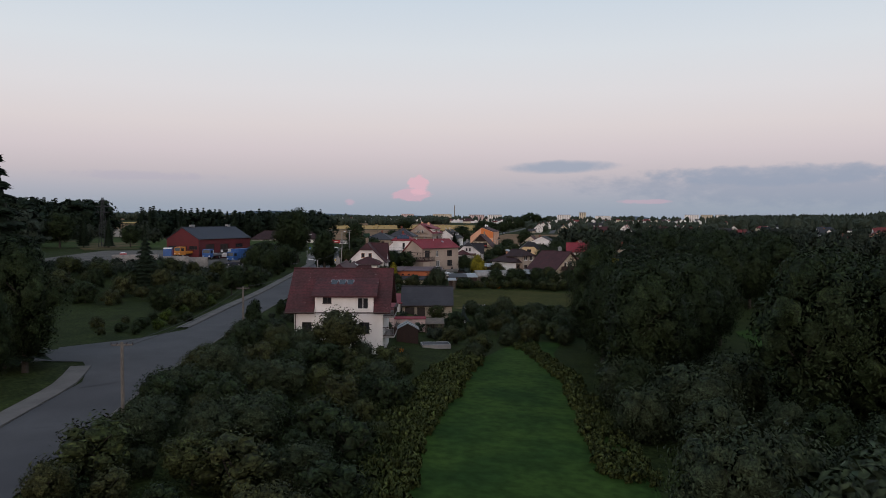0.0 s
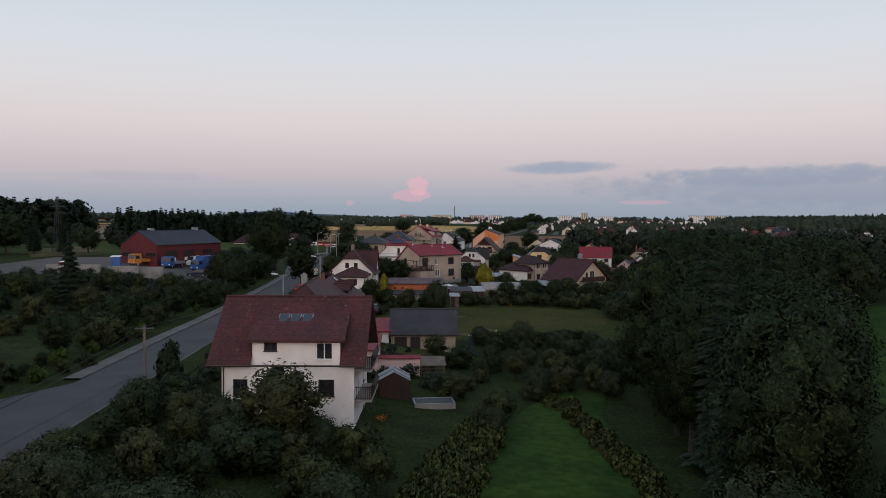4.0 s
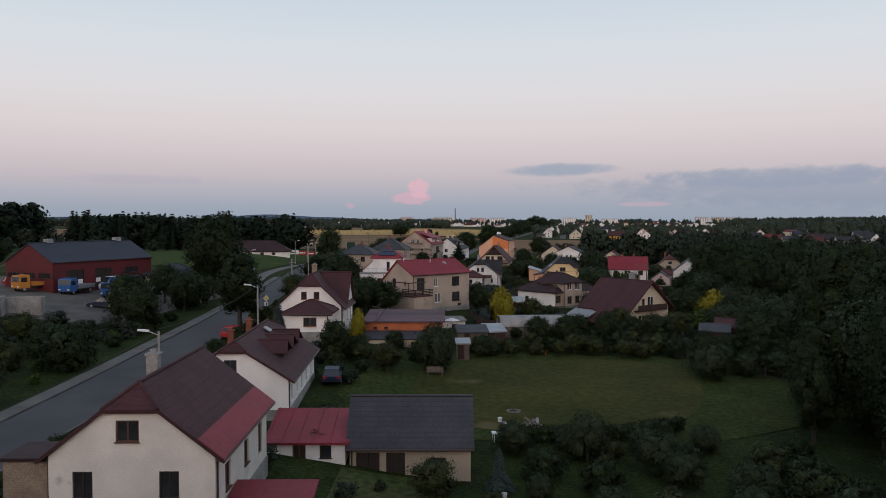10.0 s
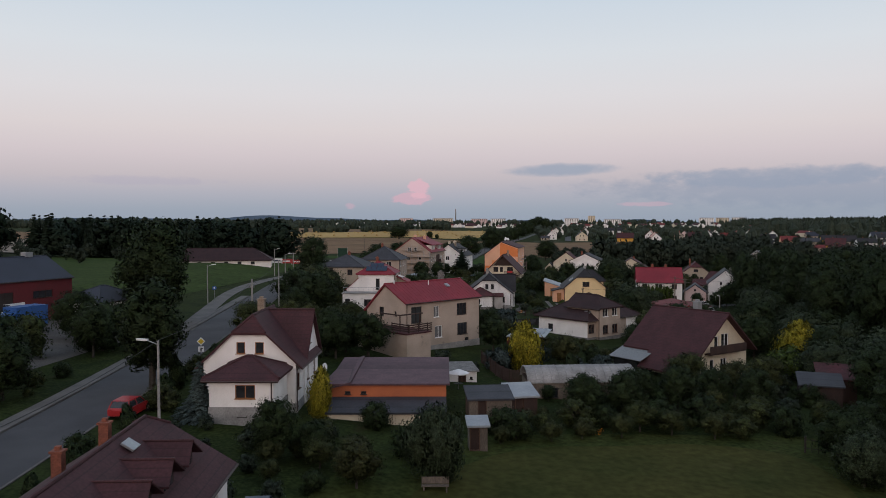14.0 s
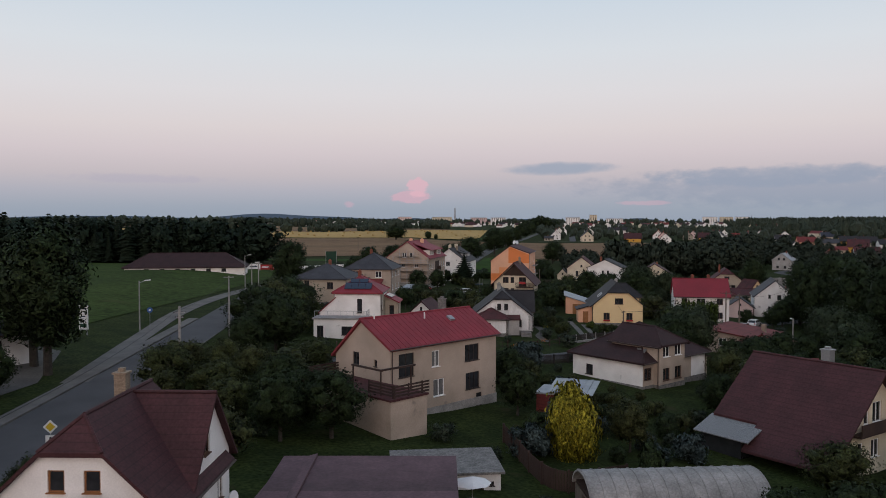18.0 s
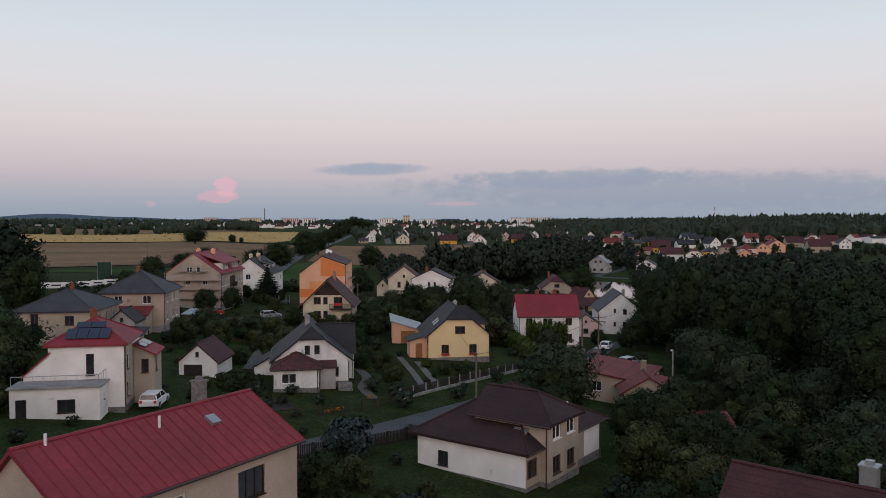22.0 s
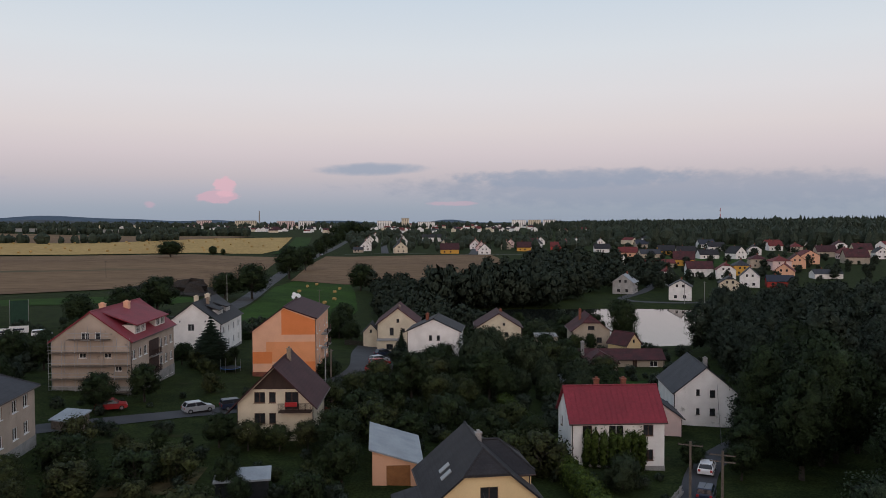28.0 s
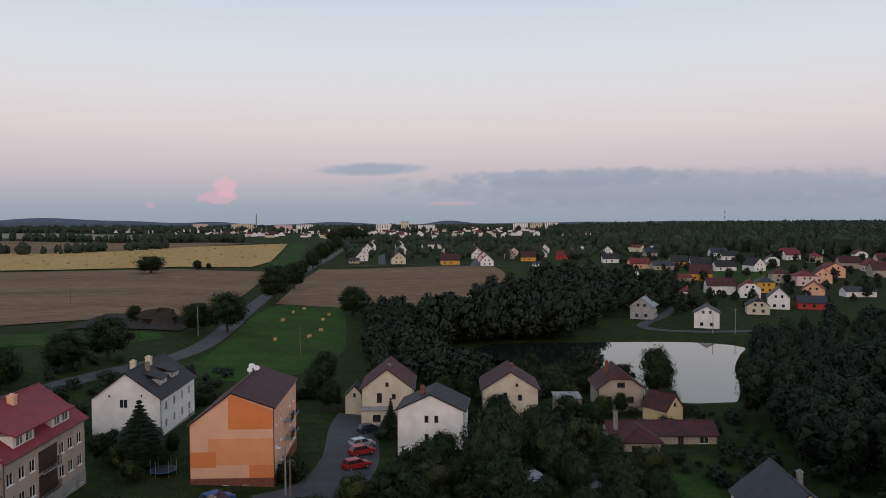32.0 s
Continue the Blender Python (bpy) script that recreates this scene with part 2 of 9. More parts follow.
GRASS = mat("garden_grass", (0.029, 0.04, 0.012), (0.018, 0.026, 0.009), 0.35, 0.95, 0.8, 3.5, 0.5, spots=((0.036, 0.036, 0.016), 0.3, 0.2), spec=0.04)
HAY = mat("hay_meadow_grass", (0.035, 0.072, 0.013), (0.024, 0.05, 0.011), 0.1, 0.95, 0.5, 1.2, 0.3, spec=0.04)
ROUGH = mat("rough_meadow_grass", (0.042, 0.064, 0.016), (0.028, 0.046, 0.012), 0.12, 0.95, 0.7, 1.6, 0.45, spots=((0.06, 0.062, 0.022), 0.1, 0.2), spec=0.04, stretch=(0.5, 1, 1))
MEADOW = mat("meadow_grass", (0.034, 0.066, 0.013), (0.018, 0.042, 0.01), 0.16, 0.95, 0.5, 1.2, 0.3, spec=0.04)
LAWN = mat("dry_mown_lawn", (0.058, 0.055, 0.017), (0.036, 0.041, 0.012), 0.08, 0.95, 0.4, 1.5, 0.25, spots=((0.105, 0.086, 0.042), 0.11, 0.35), spec=0.04)
MOWN = mat("mown_garden_grass", (0.046, 0.054, 0.016), (0.03, 0.041, 0.012), 0.14, 0.95, 0.5, 2.2, 0.4, spots=((0.055, 0.05, 0.022), 0.16, 0.25), spec=0.04)
DRYGRASS = mat("dry_rank_grass", (0.1, 0.075, 0.04), (0.05, 0.052, 0.02), 0.07, 0.95, 0.7, 0.9, 0.45, spots=((0.15, 0.1, 0.055), 0.06, 0.25), spec=0.04)
LONGGRASS = mat("long_grass_and_weeds", (0.045, 0.06, 0.02), (0.07, 0.072, 0.03), 0.15, 0.95, 0.8, 2.0, 0.35, spec=0.04)
STUBBLE = mat("ploughed_stubble", (0.2, 0.128, 0.075), (0.158, 0.102, 0.062), 0.03, 0.95, 0.4, 0.9, 0.4, spots=((0.1, 0.088, 0.052), 0.05, 0.22), stretch=(0.1, 1.0, 1), spec=0.04)
STRAW = mat("mown_straw_field", (0.43, 0.29, 0.115), (0.37, 0.245, 0.095), 0.02, 0.95, 0.3, 0.4, 0.15, stretch=(1.0, 0.15, 1), spec=0.04)
SOIL = mat("dark_soil", (0.05, 0.042, 0.036), (0.035, 0.03, 0.027), 0.2, 0.95, 0.5, 2, 0.25, spec=0.04)
PALEFIELD = mat("pale_stubble", (0.24, 0.2, 0.16), (0.2, 0.17, 0.135), 0.02, 0.95, 0.2, 0.4, 0.1, spec=0.04)
GRAVEL = mat("trodden_yard_gravel", (0.13, 0.12, 0.11), (0.09, 0.085, 0.08), 0.3, 0.95, 0.3, 6, 0.2, spec=0.04)
BARK = mat("bark", (0.05, 0.042, 0.035), (0.03, 0.026, 0.022), 2, 0.95, 0.6, 12, 0.3)
WOOD_DARK = mat("dark_stained_timber", (0.045, 0.024, 0.018), (0.03, 0.017, 0.014), 1.5, 0.8, 0.2, 14, 0.2, stretch=(1, 1, 0.3))
WOOD = mat("weathered_timber", (0.15, 0.12, 0.095), (0.1, 0.08, 0.065), 1.5, 0.9, 0.3, 14, 0.25, stretch=(1, 1, 0.3))
WOOD_GREY = mat("grey_weathered_pole", (0.14, 0.125, 0.11), (0.09, 0.082, 0.074), 1.2, 0.92, 0.3, 12, 0.25, stretch=(1, 1, 0.2))
WOOD_WARM = mat("varnished_timber", (0.3, 0.13, 0.045), (0.24, 0.1, 0.035), 1.5, 0.6, 0.1, 14, 0.2)
METAL = mat("galvanised_metal", (0.36, 0.37, 0.38), (0.3, 0.31, 0.32), 1.0, 0.45, 0.05, 8, 0.1, metallic=0.7)
GUTTER = mat("brown_painted_metal", (0.05, 0.03, 0.027), (0.04, 0.026, 0.024), 1.0, 0.5, 0.0, 8, 0.1)
BRICK = mat("red_brick", (0.26, 0.09, 0.055), (0.18, 0.065, 0.045), 2.5, 0.9, 0.5, 12, 0.25, rows=0.08)
BRICK_OLD = mat("old_pale_brick", (0.3, 0.24, 0.18), (0.22, 0.17, 0.13), 2.0, 0.95, 0.4, 10, 0.25, rows=0.08)
F_WHITE = mat("white_window_paint", (0.75, 0.75, 0.74), (0.68, 0.68, 0.67), 2, 0.5, 0, 8, 0.05)
F_BROWN = mat("brown_window_paint", (0.1, 0.05, 0.03), (0.08, 0.04, 0.025), 2, 0.5, 0, 8, 0.1)
F_DARK = mat("dark_window_paint", (0.03, 0.022, 0.02), None, 2, 0.5, 0, 8, 0.1)
GLASS = mat("window_glass", (0.02, 0.022, 0.026), (0.03, 0.032, 0.036), 1.2, 0.07, 0, 3, 0.1, spec=0.6)
CURTAIN = mat("window_glass_with_net_curtain", (0.18, 0.18, 0.18), (0.1, 0.1, 0.105), 1.8, 0.25, 0, 6, 0.2, spec=0.5, stretch=(6, 6, 0.6))
SOLAR = mat("solar_cells", (0.012, 0.018, 0.04), (0.009, 0.013, 0.03), 1, 0.15, 0, 4, 0.1, spec=0.6)
PLASTIC_W = mat("white_plastic", (0.7, 0.7, 0.7), (0.62, 0.62, 0.62), 1, 0.4, 0, 8, 0.05)
BLACK = mat("black_rubber", (0.015, 0.015, 0.016), None, 1, 0.7, 0, 8, 0.1)
BLUE = mat("blue_paint", (0.03, 0.1, 0.3), (0.025, 0.085, 0.25), 1, 0.4, 0, 6, 0.08)
RED_PAINT = mat("red_paint", (0.35, 0.02, 0.025), (0.3, 0.018, 0.02), 1, 0.35, 0, 6, 0.06)
SILVER = mat("silver_car_paint", (0.45, 0.47, 0.5), (0.4, 0.42, 0.45), 1, 0.3, 0, 6, 0.04, metallic=0.4)
NAVY = mat("dark_blue_car_paint", (0.02, 0.03, 0.06), None, 1, 0.3, 0, 6, 0.05)
ORANGE_P = mat("orange_machine_paint", (0.5, 0.2, 0.03), (0.4, 0.16, 0.03), 1, 0.5, 0, 6, 0.15)
WHITE_P = mat("white_vehicle_paint", (0.75, 0.75, 0.76), (0.68, 0.68, 0.69), 1, 0.35, 0, 6, 0.04)
YELLOW_P = mat("yellow_paint", (0.6, 0.42, 0.03), None, 1, 0.5, 0, 6, 0.05)
GREENNET = mat("green_netting", (0.014, 0.05, 0.03), None, 1, 0.8, 0, 9, 0.2)
L_OAK = leaf_mat("broad_leaves", (0.014, 0.023, 0.009), (0.026, 0.04, 0.014), (0.018, 0.029, 0.012))
L_WILLOW = leaf_mat("willow_leaves", (0.02, 0.03, 0.014), (0.046, 0.06, 0.03), (0.03, 0.042, 0.022))
L_FRUIT = leaf_mat("fruit_tree_leaves", (0.02, 0.03, 0.01), (0.046, 0.058, 0.02), (0.042, 0.044, 0.018))
L_SPRUCE = leaf_mat("spruce_needles", (0.008, 0.016, 0.009), (0.016, 0.027, 0.014), (0.012, 0.022, 0.014))
L_BLUE = leaf_mat("blue_spruce_needles", (0.03, 0.045, 0.045), (0.05, 0.068, 0.066), (0.035, 0.05, 0.045))
L_GOLD = leaf_mat("golden_foliage", (0.11, 0.11, 0.012), (0.24, 0.2, 0.018), (0.2, 0.165, 0.015))
L_LIME = leaf_mat("bright_shrub_leaves", (0.032, 0.056, 0.01), (0.066, 0.094, 0.017), (0.045, 0.066, 0.016))
# leaves of joined and distant trees, paled and greyed to stand for haze
L_HAZE = leaf_mat("far_woods", (0.02, 0.03, 0.02), (0.036, 0.046, 0.03), (0.028, 0.038, 0.026))
L_FLOWER = leaf_mat("orange_blossom", (0.35, 0.12, 0.01), (0.5, 0.2, 0.02), (0.45, 0.16, 0.015))
L_REDLEAF = leaf_mat("purple_leaves", (0.035, 0.012, 0.012), (0.06, 0.02, 0.018), (0.04, 0.016, 0.014))
L_GRASS = leaf_mat("tall_grass_blades", (0.034, 0.052, 0.012), (0.075, 0.085, 0.026), (0.05, 0.062, 0.018))
WATER = mat("pond_water", (0.012, 0.014, 0.012), (0.01, 0.012, 0.01), 0.05, 0.04, 0.02, 0.8, 0.05, spec=0.5)


# ---- mesh helpers ----
class Geo:
    """Vertices and faces gathered for one mesh, with a material slot a face."""

    def __init__(self):
        self.v, self.f, self.m, self.n = [], [], [], []

    def poly(self, pts, slot=0):
        i = len(self.v)
        self.v += [tuple(p) for p in pts]
        self.f.append(tuple(range(i, i + len(pts))))
        self.m.append(slot)
        return self

    def box(self, x0, x1, y0, y1, z0, z1, slot=0):
        i = len(self.v)
        self.v += [(x, y, z) for z in (z0, z1) for x, y in ((x0, y0), (x1, y0), (x1, y1), (x0, y1))]
        for q in ((3, 2, 1, 0), (4, 5, 6, 7), (0, 1, 5, 4), (1, 2, 6, 5), (2, 3, 7, 6), (3, 0, 4, 7)):
            self.f.append(tuple(i + k for k in q))
            self.m.append(slot)
        return self

    def prism(self, pts, down, slot=0):
        """A plate: the polygon pts on top, thick by the vector down."""
        d = Vector(down)
        low = [tuple(Vector(p) + d) for p in pts]
        n, i = len(pts), len(self.v)
        self.v += [tuple(p) for p in pts] + low
        self.f.append(tuple(range(i, i + n)))
        self.f.append(tuple(range(i + 2 * n - 1, i + n - 1, -1)))
        self.f += [(i + k, i + n + k, i + n + (k + 1) % n, i + (k + 1) % n) for k in range(n)]
        self.m += [slot] * (n + 2)
        return self

    def tube(self, a, b, r0, r1=None, sides=8, slot=0):
        a, b = Vector(a), Vector(b)
        r1 = r0 if r1 is None else r1
        q = (b - a).to_track_quat("Z", "Y")
        i = len(self.v)
        for c, r in ((a, r0), (b, r1)):
            self.v += [tuple(c + q @ Vector((r * math.cos(k * math.tau / sides), r * math.sin(k * math.tau / sides), 0))) for k in range(sides)]
        self.f += [(i + k, i + (k + 1) % sides, i + sides + (k + 1) % sides, i + sides + k) for k in range(sides)]
        self.f += [tuple(range(i + sides - 1, i - 1, -1)), tuple(range(i + sides, i + 2 * sides))]
        self.m += [slot] * (sides + 2)
        return self

    def mesh(self, name, *mats, smooth=False):
        me = bpy.data.meshes.new(name)
        me.from_pydata(self.v, [], self.f)
        for m in mats:
            me.materials.append(m)
        if len(mats) > 1:
            me.polygons.foreach_set("material_index", self.m)
        if smooth:
            me.polygons.foreach_set("use_smooth", [True] * len(self.f))
        me.update()
        return me


def part(name, geo, material, parent, label="", at=None, kind=""):
    """One mesh object under a thing or a part. geo: a Geo, or a mesh that alike parts share."""
    me = geo.mesh(name, *(material if isinstance(material, tuple) else (material,))) if isinstance(geo, Geo) else geo
    ob = new(name, me)
    ob.parent = parent
    if at is not None:
        ob.matrix_basis = at
    return tagged(ob, label, kind=kind)


def thing(name, label, category, x, y, rz=0.0, z=None, group="", scale=1.0, kind=""):
    ob = new(name)
    ob.empty_display_size = 0.3
    ob.matrix_basis = pose(x, y, height(x, y) if z is None else z, 0, 0, rz) @ Matrix.Scale(scale, 4)
    return tagged(ob, label, category, group, kind)


# ---- the lie of the land ----
def ramp(v, xs, ys):
    return float(np.interp(v, xs, ys))


def sm(a, b, v):
    u = min(1.0, max(0.0, (v - a) / (b - a)))
    return u * u * (3 - 2 * u)


def height(x, y):
    z = ramp(y, (-200, 0, 60, 134, 165, 200, 260, 340, 420, 500, 600, 700, 850, 1200, 2000, 3000, 5200),
                (1.0, 1.4, 1.8, 2.2, 2.9, 3.3, 3.7, 3.2, 1.8, 1.0, 2.0, 4.5, 5.0, 6.0, 9.0, 12.0, 12.0))
    fall = ramp(y, (-200, 380, 480, 620, 900, 1500), (7.5, 7.5, 8.0, 7.0, 5.0, 2.0))
    z -= fall * ramp(x, (-26, -12, 0, 17, 30, 55, 85, 300, 900), (0, 0.12, 0.27, 0.38, 0.47, 0.8, 1.0, 1.05, 0.7))
    z -= 0.9 * math.exp(-((y - 125) / 32) ** 2) * sm(-14, 0, x) * (1 - sm(40, 90, x))
    z += 2.8 * sm(-42, -72, x) * sm(120, 190, y) * (1 - sm(380, 520, y))
    z += 7.0 * sm(-90, -420, x) * sm(60, 300, y) * (1 - sm(1500, 2500, y))
    u = ((x - 140) / 72) ** 2 + ((y - 450) / 48) ** 2
    z -= 1.6 * (1 - sm(0.7, 1.25, u)) if u < 1.25 else 0.0
    # wooded hill to the right
    z += 3 * math.exp(-(((x - 1350) / 800) ** 2 + ((y - 1800) / 600) ** 2))
    z += 9.5 * sm(520, 780, x) * (1 - 0.25 * sm(900, 1300, x)) * math.exp(-((y - 1180) / 230) ** 2)
    return z


def axis(stops):
    """Grid lines from (start, step) pairs up to the last start."""
    out = []
    for (a, s), (b, _) in zip(stops, stops[1:]):
        out += list(np.arange(a, b, s))
    return out + [stops[-1][0]]


GX = axis([(-4600, 300), (-1000, 100), (-400, 25), (-150, 8), (-60, 4), (110, 8), (310, 20), (900, 60), (2400, 200), (4600, 1)])
GY = axis([(-500, 60), (-80, 12), (20, 4), (400, 6), (640, 15), (1000, 40), (2600, 120), (4900, 1)])
ground = Geo()
ground.v = [(float(x), float(y), height(x, y)) for y in GY for x in GX]
nx = len(GX)
ground.f = [(j * nx + i, j * nx + i + 1, (j + 1) * nx + i + 1, (j + 1) * nx + i) for j in range(len(GY) - 1) for i in range(nx - 1)]
ground.m = [0] * len(ground.f)
tagged(new("ground", ground.mesh("ground", GRASS, smooth=True)), "rough grassy ground of gardens and verges", "ground", kind="structure")


def drape(name, outline, material, lift, label, category, step_x=GX, step_y=GY, kind="structure"):
    """A sheet with this outline, laid over the land."""
    bm = bmesh.new()
    bm.faces.new([bm.verts.new((x, y, 0)) for x, y in outline])
    xs, ys = [p[0] for p in outline], [p[1] for p in outline]
    for lines, k, lo, hi in ((step_x, 0, min(xs), max(xs)), (step_y, 1, min(ys), max(ys))):
        for g in lines:
            if lo < g < hi:
                co, no = [0, 0, 0], [0, 0, 0]
                co[k], no[k] = float(g), 1
                bmesh.ops.bisect_plane(bm, geom=bm.verts[:] + bm.edges[:] + bm.faces[:], plane_co=co, plane_no=no)
    for v in bm.verts:
        v.co.z = height(v.co.x, v.co.y) + lift
    bmesh.ops.recalc_face_normals(bm, faces=bm.faces)
    if bm.faces[:][0].normal.z < 0:
        bmesh.ops.reverse_faces(bm, faces=bm.faces)
    me = bpy.data.meshes.new(name)
    bm.to_mesh(me)
    bm.free()
    me.materials.append(material)
    return tagged(new(name, me), label, category, kind=kind)


def spline(pts, step):
    """Points every step metres along a smooth line through pts."""
    out = []
    P_ = [Vector((*p, 0)) for p in pts]
    P_ = [2 * P_[0] - P_[1]] + P_ + [2 * P_[-1] - P_[-2]]
    for i in range(1, len(P_) - 2):
        a, b, c, d = P_[i - 1:i + 3]
        n = max(2, int((c - b).length / step))
        for k in range(n):
            u = k / n
            out.append(0.5 * (2 * b + (c - a) * u + (2 * a - 5 * b + 4 * c - d) * u * u + (3 * b - a - 3 * c + d) * u ** 3))
    return out + [P_[-2]]


def strip(name, line, lo, hi, material, lift, label, category, step=3.0, thick=0.0, across=4, kind="structure"):
    """A band along a line, between the offsets lo and hi to its right; thick makes it a raised kerb or path."""
    g = Geo()
    pts = spline(line, step)
    for i, p in enumerate(pts):
        t = (pts[min(i + 1, len(pts) - 1)] - pts[max(i - 1, 0)]).normalized()
        n = Vector((t.y, -t.x, 0))
        mid = p + n * (lo + hi) / 2
        for k in range(across + 1):
            q = p + n * (lo + (hi - lo) * k / across)
            g.v.append((q.x, q.y, height(q.x, q.y) + lift + thick))
        if thick:
            for o in (lo, hi):
                q = p + n * o
                g.v.append((q.x, q.y, height(q.x, q.y) + lift - 0.15))
    w = across + 1 + (2 if thick else 0)
    for i in range(len(pts) - 1):
        a, b = i * w, (i + 1) * w
        for k in range(across):
            g.f.append((a + k, a + k + 1, b + k + 1, b + k))
        if thick:
            g.f.append((a + across + 1, a, b, b + across + 1))
            g.f.append((a + across, a + across + 2, b + across + 2, b + across))
    g.m = [0] * len(g.f)
    return tagged(new(name, g.mesh(name, material)), label, category, kind=kind)


MAIN = [(-14, -60), (-19, 0), (-25.3, 40), (-27.8, 65), (-28.9, 92), (-29.7, 125), (-29.7, 150), (-30.3, 175), (-31.6, 200), (-33.6, 230), (-36, 262),
        (-39.5, 300), (-40, 335), (-33, 380), (-17, 425), (3, 470), (12, 520), (20, 580), (36, 680), (60, 815), (88, 960), (150, 1300)]
strip("road", MAIN, -3.0, 3.0, ASPHALT, 0.06, "worn grey asphalt village road", "road")
strip("pavement", [(-28.95, 98), *MAIN[5:11]], -4.6, -3.1, PAVING, 0.06, "pale concrete footpath along the road", "pavement", thick=0.12)
strip("kerb", MAIN[2:11], 3.02, 3.2, PAVING, 0.06, "concrete kerb of the road", "kerb", thick=0.1, across=1)
strip("verge", MAIN[1:13], 3.2, 5.5, GRASS, 0.09, "grass verge beside the road", "verge")
strip("pavement", [(-26.3, 46), (-27.0, 56), (-28.0, 66), (-30.2, 74)], -4.9, -3.1, PAVING, 0.06, "pale concrete footpath along the road", "pavement", thick=0.12)
SIDE = [(-29.5, 86), (-35, 82.4), (-42, 77.6), (-52, 70), (-70, 58)]
drape("junction", [(-30.5, 100), (-32.2, 96), (-35.2, 89.6), (-41.2, 83.4), (-38.6, 75.6), (-35.0, 75.4), (-33.0, 72), (-30.0, 64), (-28.0, 66), (-28.0, 98)], ASPHALT, 0.085, "worn asphalt apron of the road junction", "road")
strip("side_road", SIDE, -3.2, 3.2, ASPHALT, 0.075, "asphalt side road at the junction", "road")
strip("footpath", [(-36.5, 215), (-40.5, 240), (-45, 272), (-46, 300), (-44, 330)], -1.3, 1.3, PAVING, 0.08, "asphalt cycle path across the verge", "path")
LANE = [(-28, 222), (-12, 232), (4, 237.6), (13.6, 243.6), (24, 252.0), (34.4, 261.4), (45, 276.6), (55, 290), (66, 305), (82, 318)]
strip("lane", LANE, -1.8, 1.8, ASPHALT, 0.06, "narrow asphalt lane between the gardens", "road")
strip("court", [(22, 348), (29, 353), (34, 366), (37, 385), (40, 398)], -4.2, 4.2, ASPHALT, 0.08, "asphalt parking court beside the flats", "road")
strip("village_lane", [(-16, 318), (0, 328), (14, 334), (22, 348)], -2.0, 2.0, ASPHALT, 0.08, "narrow asphalt lane behind the houses", "road")
drape("yard", [(-96, 176), (-44, 180), (-40, 215), (-46, 232), (-56, 236), (-98, 226)], GRAVEL, 0.07, "trodden gravel yard in front of the barn", "yard")
drape("stubble_field", [(-62, 524), (-8, 541), (8, 560), (21, 655), (34, 760), (-60, 760), (-480, 740), (-480, 500), (-160, 500)], STUBBLE, 0.3, "brown stubble field with plough rows", "field")
drape("stubble_field", [(30, 592), (60, 592), (90, 590), (124, 604), (162, 660), (190, 775), (196, 812), (150, 820), (66, 806), (47, 700)], STUBBLE, 0.3, "brown stubble field with plough rows", "field")
drape("straw_field", [(-330, 762), (-40, 775), (20, 800), (34, 870), (66, 1300), (-40, 1160), (-330, 960)], STRAW, 0.5, "golden mown field dotted with straw bales", "field")
drape("grass_strip", [(26, 800), (50, 806), (92, 1300), (70, 1300), (40, 900)], MEADOW, 0.55, "green strip between field and road", "field")
drape("dark_field", [(-460, 980), (-140, 1010), (-30, 1180), (20, 1290), (-260, 1330), (-620, 1290)], STUBBLE, 0.6, "dull ploughed field beyond the straw", "field")
drape("pale_field", [(-700, 1400), (-150, 1450), (-90, 1700), (-420, 1900), (-900, 1900)], PALEFIELD, 0.8, "pale stubble field far off", "field")
drape("pale_field", [(-700, 430), (-190, 470), (-230, 620), (-700, 640)], PALEFIELD, 0.6, "pale stubble field behind the spruces", "field")
drape("meadow", [(-2, 438), (20, 428), (38, 446), (48, 490), (56, 560), (58, 592), (32, 592), (22, 560), (14.5, 508), (8, 462)], HAY, 0.12, "bright green hay meadow", "meadow")
drape("meadow", [(-90, 474), (-12, 484), (-5, 498), (-8, 508), (-90, 500)], HAY, 0.12, "green strip of grass beside the road", "meadow")
drape("meadow", [(-140, 240), (-52, 245), (-49, 300), (-48, 350), (-54, 400), (-150, 396)], ROUGH, 0.1, "green meadow sloping beside the road", "meadow")
drape("garden_grass", [(p.x, p.y) for p in spline([(-10, 147), (-6, 139), (4, 138.5), (16, 138.5), (26, 143), (36, 150), (45, 158), (46, 171), (34, 176), (22, 175), (8, 173), (-2, 169), (-8, 160), (-10, 147)], 3.0)[:-1]], MOWN, 0.05, "mown grass of the long gardens", "grass")
drape("lawn", [(p.x, p.y) for p in spline([(-2.6, 144), (2, 141.6), (8, 141), (15, 142), (22, 147.5), (26, 155), (28.4, 164), (27.0, 170.5), (20, 172), (13, 170.4), (6, 168.8), (0, 163), (-3.4, 155), (-2.6, 144)], 1.6)[:-1]], LAWN, 0.09, "large mown lawn, dry in patches", "lawn")
CREEK = [(-3, 20), (9, 16), (13.5, 48), (13.4, 80), (14.0, 98), (16.5, 108), (13, 109), (8, 101), (4, 90), (0.5, 70), (-2.5, 46)]
drape("creek_meadow", CREEK, MEADOW, 0.09, "green grassy strip along the stream", "meadow")
drape("meadow", [(44, 84), (84, 80), (86, 136), (52, 138)], MEADOW, 0.09, "green clearing between the trees", "meadow")
drape("meadow", [(52, 138), (86, 136), (112, 138), (126, 216), (96, 216), (80, 186), (64, 150)], MEADOW, 0.09, "green clearing between the trees", "meadow")
drape("green_field", [(250, 690), (330, 650), (380, 720), (300, 780)], MEADOW, 0.15, "green field at the edge of town", "field")
